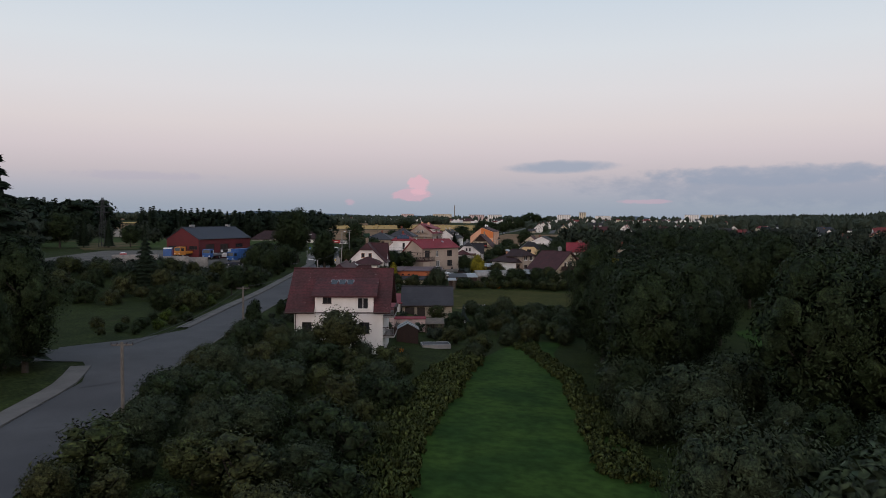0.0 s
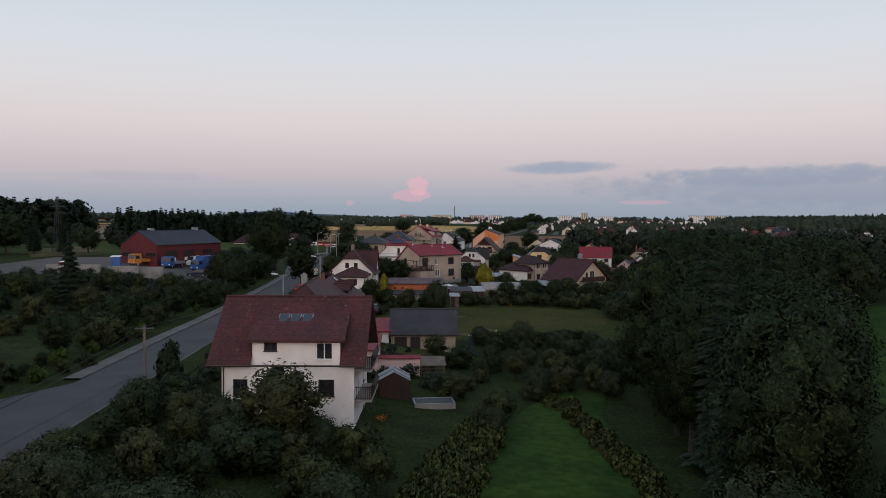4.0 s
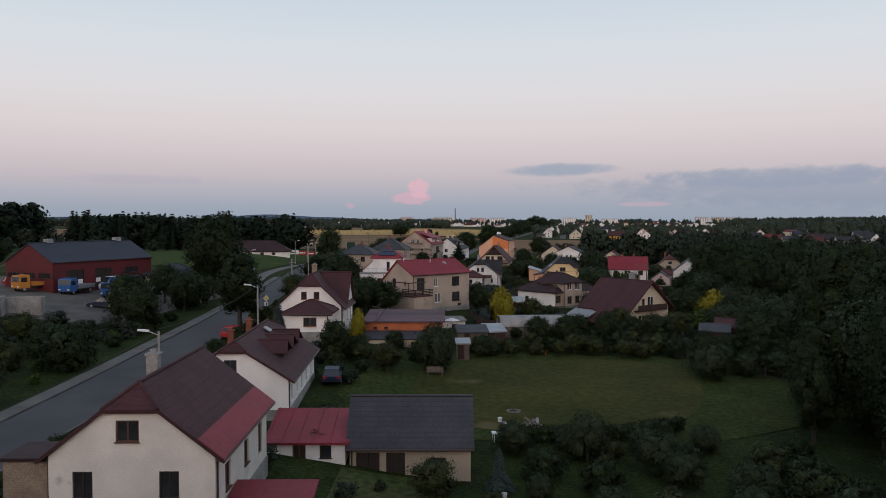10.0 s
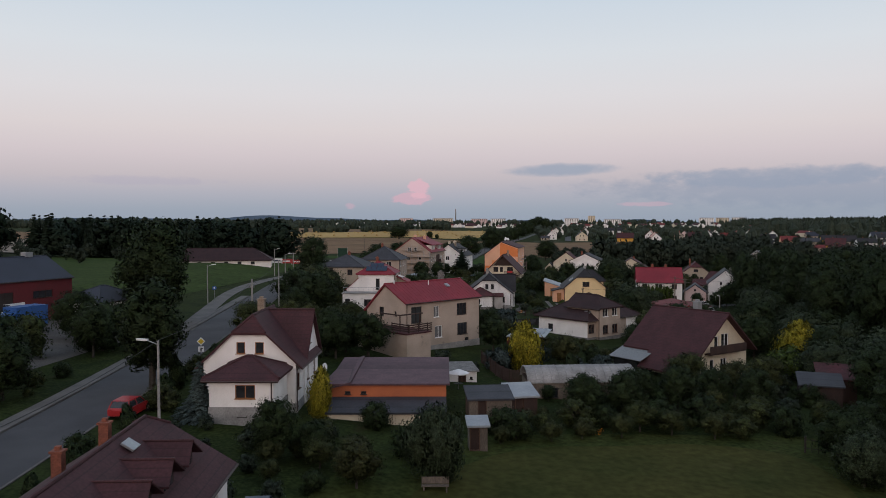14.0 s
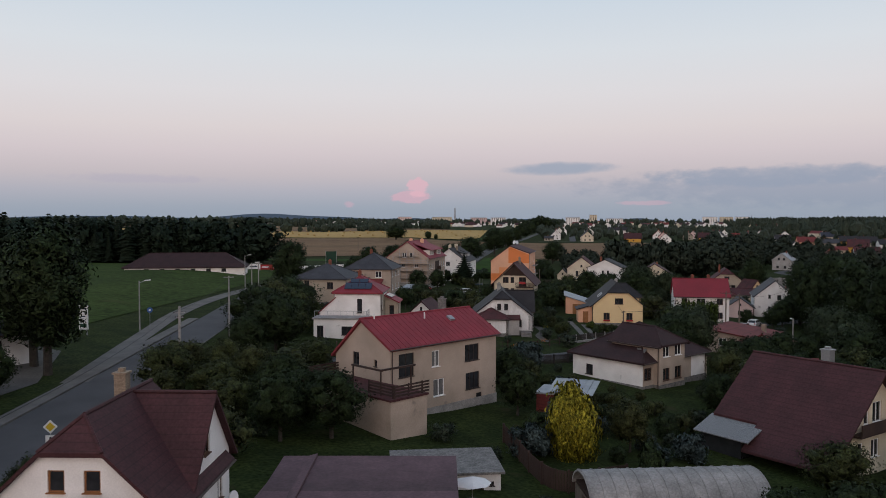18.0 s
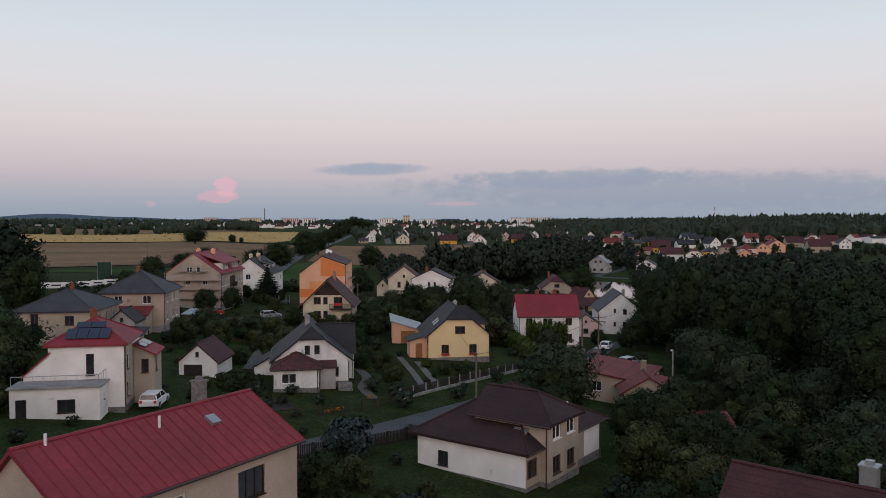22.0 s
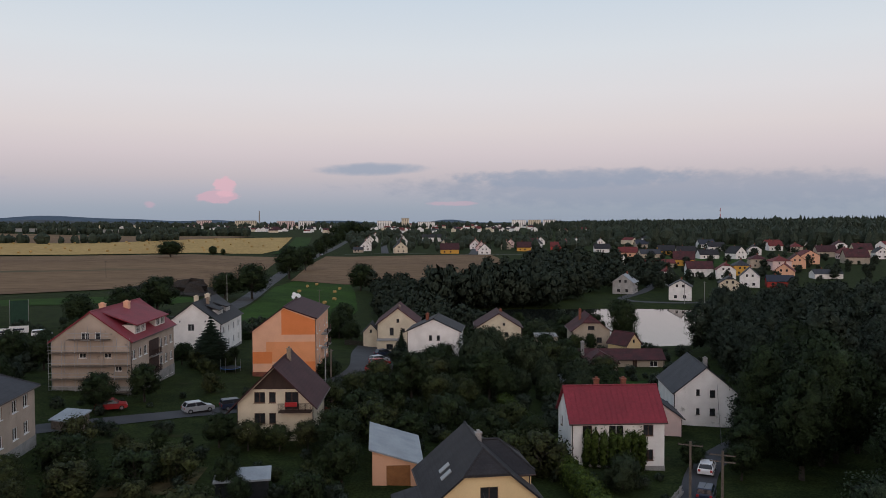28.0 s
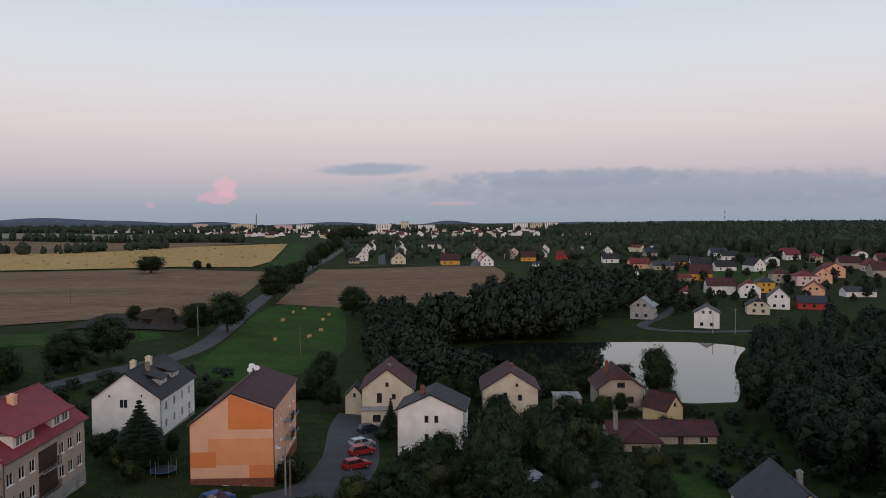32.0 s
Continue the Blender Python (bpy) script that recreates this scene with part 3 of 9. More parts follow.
drape("heap_lot", [(-36, 512), (-2, 512), (6, 548), (-30, 548)], SOIL, 0.35, "dark gravel lot by the road", "yard")
water = Geo()
SHORE = [(108, 398), (121, 401), (133, 416), (146, 437), (160, 455), (169, 466), (164, 476), (150, 483), (125, 489), (102, 494), (88, 487), (86, 470), (98, 456), (104, 440), (103, 414)]
water.poly([(p.x, p.y, -6.2) for p in spline(SHORE + SHORE[:1], 4.0)[:-1]])
tagged(new("water", water.mesh("water", WATER)), "still dark pond mirroring the sky", "pond", kind="structure")


# ---- houses ----
WIN_CACHE, SILLS = {}, {}


def window_meshes(w, h, style):
    key = (round(w, 2), round(h, 2), style)
    if key not in WIN_CACHE:
        g = Geo()
        t = 0.07
        y0, y1 = -0.02, 0.07
        n = 1 if w < 0.85 else 2 if w < 1.9 else 3
        xs, zs = [-w / 2, -w / 2 + t], [-h / 2, -h / 2 + t, h / 2 - t, h / 2]
        for k in range(1, n):
            xs += [-w / 2 + w * k / n - t / 2, -w / 2 + w * k / n + t / 2]
        xs += [w / 2 - t, w / 2]
        nx_ = len(xs)
        g.v = [(x, y, z) for y in (y0, y1) for z in zs for x in xs]
        at = lambda b_, j, i: b_ * 4 * nx_ + j * nx_ + i
        solid = lambda j, i: 0 <= j < 3 and 0 <= i < nx_ - 1 and (j != 1 or i % 2 == 0)
        for j in range(3):
            for i in range(nx_ - 1):
                if not solid(j, i):
                    continue
                g.f += [(at(0, j, i), at(0, j, i + 1), at(0, j + 1, i + 1), at(0, j + 1, i)), (at(1, j, i), at(1, j + 1, i), at(1, j + 1, i + 1), at(1, j, i + 1))]
                for dj, di, a, b in ((-1, 0, (j, i), (j, i + 1)), (1, 0, (j + 1, i + 1), (j + 1, i)), (0, -1, (j + 1, i), (j, i)), (0, 1, (j, i + 1), (j + 1, i + 1))):
                    if not solid(j + dj, i + di):
                        g.f.append((at(0, *b), at(0, *a), at(1, *a), at(1, *b)))
        g.m = [0] * len(g.f)
        frame_m = {"w": F_WHITE, "c": F_WHITE, "b": F_BROWN, "k": F_DARK, "d": F_BROWN, "o": WOOD_WARM, "g": F_DARK, "p": WOOD_WARM}[style]
        p = Geo().box(-w / 2 + t, w / 2 - t, 0.03, 0.05, -h / 2 + t, h / 2 - t)
        pane_m = {"c": CURTAIN, "d": WOOD_DARK, "g": F_DARK, "p": WOOD_WARM}.get(style, GLASS)
        s_ = Geo().box(-w / 2 - 0.06, w / 2 + 0.06, -0.2, -0.021, -h / 2 - 0.03, -h / 2 + 0.02)
        WIN_CACHE[key] = (g.mesh("window", frame_m), p.mesh("pane", pane_m))
        SILLS[key] = s_.mesh("sill", frame_m)
    return WIN_CACHE[key]


def wall_face(g, org, d, nrm, top, base, wins, depth=0.16, slot=0):
    """A wall's face with its openings: u runs along d, top is the wall's upper line as (u, z) points."""
    us = sorted({round(u, 4) for u, _ in top} | {round(c + s * w / 2, 4) for c, _, w, _, *_ in wins for s in (-1, 1) if top[0][0] < c + s * w / 2 < top[-1][0]})
    tx, tz = [p[0] for p in top], [p[1] for p in top]

    def at(u, z, inn=0.0):
        return (org[0] + d[0] * u - nrm[0] * inn, org[1] + d[1] * u - nrm[1] * inn, z)

    for a, b in zip(us, us[1:]):
        if b - a < 1e-4:
            continue
        cuts = sorted((z - h / 2, z + h / 2) for c, z, w, h, *_ in wins if c - w / 2 < (a + b) / 2 < c + w / 2)
        low = (base, base)
        for z0, z1 in cuts:
            g.poly([at(a, low[0]), at(b, low[1]), at(b, z0), at(a, z0)], slot)
            low = (z1, z1)
        ta, tb = float(np.interp(a, tx, tz)), float(np.interp(b, tx, tz))
        g.poly([at(a, low[0]), at(b, low[1]), at(b, tb), at(a, ta)], slot)
    for c, z, w, h, *_ in wins:
        q = [(c - w / 2, z - h / 2), (c + w / 2, z - h / 2), (c + w / 2, z + h / 2), (c - w / 2, z + h / 2)]
        for (u0, z0), (u1, z1) in zip(q, q[1:] + q[:1]):
            g.poly([at(u0, z0), at(u1, z1), at(u1, z1, depth), at(u0, z0, depth)], slot)


def add_windows(parent, org, d, nrm, wins, base_at):
    ang = math.degrees(math.atan2(d[1], d[0]))
    for c, z, w, h, *style in wins:
        st = style[0] if style else "w"
        fm, pm = window_meshes(w, h, st)
        m = base_at @ pose(org[0] + d[0] * c - nrm[0] * 0.1, org[1] + d[1] * c - nrm[1] * 0.1, z, 0, 0, ang)
        name = "door" if st in ("d", "g", "p") else "window"
        win = part(name, fm, None, parent, at=m)
        part("leaf" if name == "door" else "pane", pm, None, win)
        if name == "window" and parent.matrix_basis.translation.y < 430:
            part("sill", SILLS[(round(w, 2), round(h, 2), st)], None, win)


def volume(parent, w, l, eave, ridge, wall, roof, at=(0, 0, 0), base=0.0, kf=None, kb=None, over=0.5, og=0.4, th=0.2, wins=None, gutter=True,
           chims=(), plinth=None, ridge_cap=True, seams=0.0, hip_run=None, notch=None, eave_left=None):
    """A wing of a house: walls with openings, a gabled, half-hipped or hipped roof along local y, gutters and chimneys.
    kf, kb: the height at which the front and back gable are cut by a hip (none: plain gable)."""
    wins = wins or {}
    place = pose(at[0], at[1], 0, 0, 0, at[2])
    s = (ridge - eave) / (w / 2)
    lowz = eave - over * s
    el = eave if eave_left is None else eave_left
    sl = (ridge - el) / (w / 2)
    lowl = el - over * sl
    faces = {"F": ((0, -l / 2), (1, 0), (0, -1), w, kf), "R": ((w / 2, 0), (0, 1), (1, 0), l, None),
             "B": ((0, l / 2), (-1, 0), (0, 1), w, kb), "L": ((-w / 2, 0), (0, -1), (-1, 0), l, None)}
    g = Geo()
    for key, (org, d, nrm, width, k) in faces.items():
        if key in "FB":
            kk = ridge if k is None else max(k, eave)
            a = (ridge - kk) / s
            top = [(-w / 2, el), (-a, kk), (a, kk), (w / 2, eave)] if 0.01 < a < w / 2 - 0.01 else [(-w / 2, el), (0, kk), (w / 2, eave)] if a <= 0.01 else [(-w / 2, eave), (w / 2, eave)]
            if key == "B":
                top = [(-u, z) for u, z in reversed(top)]
        else:
            top = [(-width / 2, el), (width / 2, el)] if key == "L" else [(-width / 2, eave), (width / 2, eave)]
            if notch and key == "R":
                u0, u1, nz = notch
                top = [(-width / 2, eave), (u0, eave), (u0 + 0.01, nz), (u1 - 0.01, nz), (u1, eave), (width / 2, eave)]
        wall_face(g, org, d, nrm, top, base - 0.8, wins.get(key, ()))
    part("wall", g, wall, parent, at=place)
    for key, (org, d, nrm, width, k) in faces.items():
        add_windows(parent, org, d, nrm, wins.get(key, ()), place)
    if plinth:
        p = Geo()
        hgt, pm = plinth
        e = 0.06
        p.box(-w / 2 - e, w / 2 + e, -l / 2 - e, -l / 2 + 0.02, base - 0.9, base + hgt).box(-w / 2 - e, w / 2 + e, l / 2 - 0.02, l / 2 + e, base - 0.9, base + hgt)
        p.box(-w / 2 - e, -w / 2 + 0.02, -l / 2, l / 2, base - 0.9, base + hgt).box(w / 2 - 0.02, w / 2 + e, -l / 2, l / 2, base - 0.9, base + hgt)
        part("plinth", p, pm, parent, at=place)
    # the roof, as plates
    yf, yb = -l / 2 - og, l / 2 + og
    xo = w / 2 + over

    def end(k, sign, y):
        if k is None:
            return [], y
        kk = max(k, lowz)
        a = (ridge - kk) / s
        run = hip_run if hip_run else a
        return [(a, y, kk)], y - sign * run

    ef, rf = end(kf, -1, yf)
    eb, rb = end(kb, 1, yb)
    if rf > rb:
        rf = rb = (rf + rb) / 2
    lift = th
    right = [(xo, yf, lowz), (xo, yb, lowz)]
    if eb and eb[0][0] < xo - 0.01:
        right.append(eb[0])
    right.append((0, rb, ridge))
    if rb - rf > 0.01:
        right.append((0, rf, ridge))
    if ef and ef[0][0] < xo - 0.01:
        right.append(ef[0])
    up = lambda pts: [(x, y, z + lift) for x, y, z in pts]

    def slope(pts, name="roof_slope"):
        part(name, Geo().prism(up(pts), (0, 0, -th)), roof, parent, at=place)

    if notch:
        u0, u1, nz = notch
        xi = w / 2 - (nz - eave) / s - 1.5
        zi = ridge - xi * s
        for a, b, xe, ze in ((yf, u0, xo, lowz), (u0, u1, xi, zi), (u1, yb, xo, lowz)):
            slope([(xe, a, ze), (xe, b, ze), (0, b, ridge), (0, a, ridge)])
        part("dormer_roof", Geo().prism([(w / 2 + 0.45, u0 - 0.35, nz + 0.12), (w / 2 + 0.45, u1 + 0.35, nz + 0.12), (xi - 0.6, u1 + 0.35, ridge - (xi - 0.6) * s + th + 0.03), (xi - 0.6, u0 - 0.35, ridge - (xi - 0.6) * s + th + 0.03)], (0, 0, -0.16)), roof, parent, at=place)
        for u in (u0, u1):
            part("dormer_cheek", Geo().prism([(w / 2, u - 0.04, nz), (xi - 0.3, u - 0.04, ridge - (xi - 0.3) * s + 0.1), (w / 2, u - 0.04, eave - 0.1)], (0, 0.08, 0)), roof, parent, at=place)
    else:
        slope(right)
    slope([(-x, y, lowl if z == lowz else z) for x, y, z in reversed(right)])
    for e_, ry, flip in ((ef, rf, False), (eb, rb, True)):
        if e_:
            a, y, kk = e_[0]
            tri = [(-a, y, kk), (a, y, kk), (0, ry, ridge)]
            slope(tri[::-1] if flip else tri, "roof_hip")
    if ridge_cap:
        if rb - rf > 0.05:
            part("ridge_cap", Geo().tube((0, rf, ridge + lift), (0, rb, ridge + lift), 0.11, sides=6), roof, parent, at=place)
        for e_, ry in ((ef, rf), (eb, rb)):
            if e_:
                a, y, kk = e_[0]
                for sg in (-1, 1):
                    part("hip_cap", Geo().tube((sg * a, y, kk + lift), (0, ry, ridge + lift), 0.1, sides=6), roof, parent, at=place)
    if seams:
        n = int((yb - yf) / seams)
        for sg, turn, lo_ in ((1, 180, lowz), (-1, 0, lowl)):
            me = Geo().box(0, math.hypot(xo, ridge - lo_), -0.014, 0.014, 0, 0.03).mesh("seam", roof)
            ang = math.degrees(math.atan2(ridge - lo_, xo))
            for k in range(n + 1):
                y = yf + 0.03 + (yb - yf - 0.06) * k / n
                part("seam", me, None, parent, at=place @ pose(sg * xo, y, lo_ + lift, 0, 0, turn) @ pose(0, 0, 0, 0, -ang, 0))
    if gutter:
        gm = Geo().tube((0, yf, 0), (0, yb, 0), 0.075, sides=6).mesh("gutter", GUTTER)
        dm = Geo().tube((0, 0, base - 0.2), (0, 0, lowz), 0.05, sides=6).mesh("downpipe", GUTTER)
        for sg in (-1, 1):
            part("gutter", gm, None, parent, at=place @ pose(sg * (xo + 0.03), 0, (lowz if sg > 0 else lowl) + 0.1))
            part("downpipe", dm, None, parent, at=place @ pose(sg * (w / 2 + 0.07), -l / 2 + 0.15, 0))
    for cx, cy, top, size, cm in chims:
        c = Geo()
        zb = ridge - abs(cx) * s - 0.3
        c.box(cx - size / 2, cx + size / 2, cy - size / 2, cy + size / 2, zb, top)
        c.box(cx - size / 2 - 0.07, cx + size / 2 + 0.07, cy - size / 2 - 0.07, cy + size / 2 + 0.07, top, top + 0.1)
        c.box(cx - size / 4, cx + size / 4, cy - size / 4, cy + size / 4, top + 0.1, top + 0.3)
        part("chimney", c, cm, parent, at=place)
    return place


def flat_block(parent, x0, x1, y0, y1, z0, z1, wall, roof, wins=None, over=0.15, slope=(0, 0), th=0.16, name="wall"):
    """A flat or lean-to block; slope: how much the roof rises towards +x and +y."""
    wins = wins or {}
    g = Geo()
    hx, hy, cx, cy = (x1 - x0) / 2, (y1 - y0) / 2, (x0 + x1) / 2, (y0 + y1) / 2
    zz = lambda x, y: z1 + slope[0] * (x - cx) / (2 * hx) + slope[1] * (y - cy) / (2 * hy)
    place = pose(cx, cy, 0)
    for key, org, d, nrm, wd in (("F", (0, -hy), (1, 0), (0, -1), hx), ("R", (hx, 0), (0, 1), (1, 0), hy), ("B", (0, hy), (-1, 0), (0, 1), hx), ("L", (-hx, 0), (0, -1), (-1, 0), hy)):
        top = [(u, zz(cx + org[0] + d[0] * u, cy + org[1] + d[1] * u)) for u in (-wd, wd)]
        wall_face(g, org, d, nrm, top, z0, wins.get(key, ()))
        add_windows(parent, org, d, nrm, wins.get(key, ()), place)
    part(name, g, wall, parent, at=place)
    o = over
    r = Geo().prism([(x, y, zz(x, y) + th) for x, y in ((x0 - o, y0 - o), (x1 + o, y0 - o), (x1 + o, y1 + o), (x0 - o, y1 + o))], (0, 0, -th))
    part("roof", r, roof, parent)


def plate(parent, name, pts, material, th=0.12, label=""):
    part(name, Geo().prism(pts, (0, 0, -th)), material, parent, label)


def railing(parent, a, b, z, hgt, material, bars=0.14, name="railing"):
    """A railing between two plan points, with posts, a handrail and bars."""
    g = Geo()
    a, b = Vector((*a, 0)), Vector((*b, 0))
    L_ = (b - a).length
    g.tube((a.x, a.y, z + hgt), (b.x, b.y, z + hgt), 0.035, sides=6)
    g.tube((a.x, a.y, z + 0.1), (b.x, b.y, z + 0.1), 0.025, sides=4)
    for k in range(int(L_ / bars) + 1):
        p = a + (b - a) * min(1, k * bars / L_)
        g.tube((p.x, p.y, z + 0.05), (p.x, p.y, z + hgt), 0.018 if k % 8 else 0.035, sides=4)
    return part(name, g, material, parent)


def roofed(parent, W, L_, E, R_, wall, roof, z0, over=0.4, og=0.3, th=0.2, left=None, **more):
    """A wing given by its roof's outer size and its heights above the sea: eaves E, ridge R_, left eaves left."""
    s = (R_ - E) / (W / 2)
    sl = (R_ - left) / (W / 2) if left is not None else s
    for key in ("kf", "kb"):
        if more.get(key) is not None:
            more[key] = more[key] - th - z0
    return volume(parent, W - 2 * over, L_ - 2 * og, E - th - z0 + over * s, R_ - th - z0, wall, roof, over=over, og=og, th=th,
                  eave_left=None if left is None else left - th - z0 + over * sl, **more)


# ---- the houses along the flight, nearest first ----
h_a = thing("house", "white two-storey house with a weathered maroon roof and balconies", "house", -11.8, 93.0, -90, 0.6)
volume(h_a, 10.0, 10.0, 5.3, 9.2, P_WHITE, R_OLD, over=0.8, og=0.95, notch=(-2.7, 4.0, 6.5), chims=(),
       wins={"R": [(-1.3, 6.1, 1.0, 0.75, "k"), (2.75, 5.75, 1.25, 1.3, "w"), (-3.6, 2.95, 1.1, 1.3, "k"), (2.9, 2.95, 1.2, 1.3, "k"), (-3.4, 0.6, 0.9, 0.7, "k")],
             "B": [(2.0, 3.1, 1.0, 2.1, "b"), (-1.5, 3.2, 1.3, 1.3, "w"), (2.0, 0.9, 1.0, 2.1, "b"), (0.5, 6.6, 1.2, 1.4, "w")], "L": [(-2, 3, 1.2, 1.3), (2, 3, 1.2, 1.3)]})
for k in range(3):
    sk = part("skylight", Geo().box(-0.42, 0.42, -0.6, 0.6, 0, 0.12).box(-0.36, 0.36, -0.54, 0.54, 0.1, 0.13), METAL, h_a,
              at=pose(2.3, (k - 0.5) * 0.93 - 0.35, 7.81, 0, 25.7, 0) @ pose(0, 0, 0.02, 0, 0, 90))
    part("pane", Geo().box(-0.34, 0.34, -0.52, 0.52, 0.13, 0.15), GLASS, sk)
for zz in (1.95, 4.25):
    plate(h_a, "balcony", [(4.6, 5.0, zz), (4.6, 6.3, zz), (-1.5, 6.3, zz), (-1.5, 5.0, zz)], CONCRETE, 0.16, "concrete balcony slab")
    railing(h_a, (4.6, 6.25), (-1.5, 6.25), zz, 1.0, WOOD_DARK)
    railing(h_a, (4.6, 5.0), (4.6, 6.25), zz, 1.0, WOOD_DARK)
    part("flower_box", Geo().box(0.2, 3.8, 6.26, 6.5, zz + 0.75, zz + 1.0), WOOD_DARK, h_a)
for ya, yb_ in ((-5.9, -2.75), (4.05, 5.9)):
    part("eave_board", Geo().box(4.9, 5.02, ya, yb_, 4.55, 4.75), WOOD_DARK, h_a)

h_b = thing("house", "pale plastered house with a half-hipped brown roof, red at the eaves", "house", -15.25, 118.8, 1, 2.0)
volume(h_b, 7.9, 11.6, 3.9, 7.0, P_PALE, R_BROWN, kf=5.95, over=0.45, og=0.25, chims=((-0.6, -1.0, 7.9, 0.6, CONCRETE),), plinth=(0.4, CONCRETE),
       wins={"F": [(-0.2, 5.05, 1.1, 1.05, "b"), (-2.35, 2.45, 0.95, 1.35, "k"), (1.75, 2.45, 0.95, 1.35, "k")],
             "R": [(-3.5, 2.2, 1.0, 1.4, "b"), (0.5, 2.2, 1.0, 1.4, "b"), (4.0, 2.0, 1.0, 1.9, "d")]})
s_b = (7.0 - 3.9) / 3.95
for u0, u1 in ((-6.0, 6.0),):
    part("eave_sheet", Geo().prism([(4.44, u0, 3.9 - 0.49 * s_b + 0.24), (4.44, u1, 3.9 - 0.49 * s_b + 0.24), (3.2, u1, 3.9 + 0.75 * s_b + 0.24), (3.2, u0, 3.9 + 0.75 * s_b + 0.24)], (0, 0, -0.03)), R_RED, h_b, "strip of red sheet roofing along the eaves")
flat_block(h_b, -6.2, -3.96, -5.6, -3.0, -0.3, 3.6, BRICK_OLD, R_DARK)
flat_block(h_b, 3.1, 8.4, 10.1, 15.3, -2.4, 0.35, P_WHITE, R_RED, {"F": [(-0.5, -0.95, 0.9, 2.0, "d"), (1.3, -0.7, 0.8, 0.9, "k")]}, 0.3, (0, 0.9))
for k in range(6):
    part("roof_seam", Geo().prism([(2.95 + k * 1.1, 9.8, 0.06), (3.0 + k * 1.1, 9.8, 0.06), (3.0 + k * 1.1, 15.6, 1.06), (2.95 + k * 1.1, 15.6, 1.06)], (0, 0, -0.06)), R_RED, h_b)
flat_block(h_b, 4.3, 8.1, -8.1, -2.3, -2.4, 0.9, P_PINK, R_RED, {"F": [(-1.2, -0.75, 0.9, 2.0, "d"), (0.6, -0.5, 0.8, 0.9, "k")]}, 0.25, (0, 0.75))

gar = thing("garage", "pale garage with a grey slate saddle roof and two dark doors", "garage", -2.6, 132.0, -90, -0.9)
volume(gar, 5.6, 8.3, 2.75, 5.2, P_TAN, R_GREY, over=0.5, og=0.25,
       wins={"R": [(-2.9, 1.05, 1.6, 2.1, "g"), (-1.0, 1.05, 1.3, 2.1, "g"), (1.9, 1.2, 1.1, 1.1, "b")]})

h_b2 = thing("house", "long white house with a brown roof and three dormers", "house", -17.0, 144.3, 2.0, 1.9)
roofed(h_b2, 9.6, 15.9, 4.6, 7.6, P_WHITE, R_BROWN, 1.9, over=0.5, og=0.3, kf=6.95, kb=6.95, plinth=(0.4, CONCRETE),
       chims=((-1.3, 4.6, 5.9, 0.5, BRICK), (-2.2, 1.2, 5.4, 0.5, BRICK)),
       wins={"F": [(-0.2, 3.75, 1.0, 1.15, "k")], "R": [(-5.8, 1.4, 1.0, 1.4), (-3.0, 1.4, 0.7, 1.3), (-0.6, 1.2, 0.8, 1.3), (2.2, 1.4, 0.9, 1.4), (5.0, 1.4, 1.0, 1.4)]})
for y in (-2.4, 0.8, 4.0):
    d = part("dormer", Geo().prism([(3.15, y - 1.0, 4.2), (3.15, y + 1.0, 4.2), (3.15, y, 4.98)], (-2.0, 0, 0)).prism([(3.14, y - 0.9, 4.2), (3.14, y - 0.9, 3.6), (3.14, y + 0.9, 3.6), (3.14, y + 0.9, 4.2)], (-1.2, 0, 0)), WOOD_DARK, h_b2)
    part("pane", Geo().box(3.15, 3.18, y - 0.6, y + 0.6, 3.75, 4.3), GLASS, d)
    for sg in (-1, 1):
        part("dormer_slope", Geo().prism([(3.45, y, 5.12), (0.8, y, 5.12), (2.2, y + sg * 1.3, 4.2), (3.6, y + sg * 1.3, 4.2)][::sg], (0, 0, -0.1)), R_BROWN, d)
    part("ridge_cap", Geo().tube((3.5, y, 5.12), (0.7, y, 5.12), 0.08, sides=6), R_BROWN, d)
part("skylight", Geo().box(-0.35, 0.35, -0.5, 0.5, 0, 0.1), METAL, h_b2, at=pose(0.8, 2.4, 5.35, 0, 32, 0))

h_c = thing("house", "cream-white house with steep brown half-hipped roof and porch", "house", -17.0, 178.2, -1.5, 2.5)
roofed(h_c, 9.1, 9.0, 6.1, 10.4, P_WHITE, R_BROWN, 2.5, over=0.6, og=0.3, kf=9.05, chims=((-0.6, 2.2, 8.7, 0.6, BRICK_OLD),), plinth=(0.5, CONCRETE),
       wins={"F": [(-0.75, 5.2, 0.75, 1.0, "o"), (0.85, 5.2, 0.75, 1.0, "o")], "R": [(-3.0, 2.2, 1.0, 1.4, "b")]})
roofed(h_c, 7.0, 5.0, 6.25, 10.3, P_WHITE, R_BROWN, 2.5, at=(1.9, 2.0, 90), over=0.4, og=0.35, wins={"F": [(-0.6, 5.4, 0.9, 1.3, "b"), (-1.6, 2.4, 0.9, 1.5, "b"), (1.4, 2.4, 0.9, 1.4, "b"), (0.3, 0.2, 0.7, 0.5, "k")]})
volume(h_c, 5.2, 5.1, 3.55, 4.75, P_WHITE, R_BROWN, at=(0.65, -6.4, 90), kf=3.45, kb=3.45, over=0.5, og=0.5, plinth=(1.3, CONCRETE),
       wins={"L": [(0.3, 2.5, 1.6, 1.1, "o"), (0, 0.75, 0.6, 0.5, "k")]})
part("dish", Geo().tube((0, 0, 0), (0.15, -0.05, 0.03), 0.3, 0.36, 12), PLASTIC_W, h_c, at=pose(5.35, 1.2, 2.6))

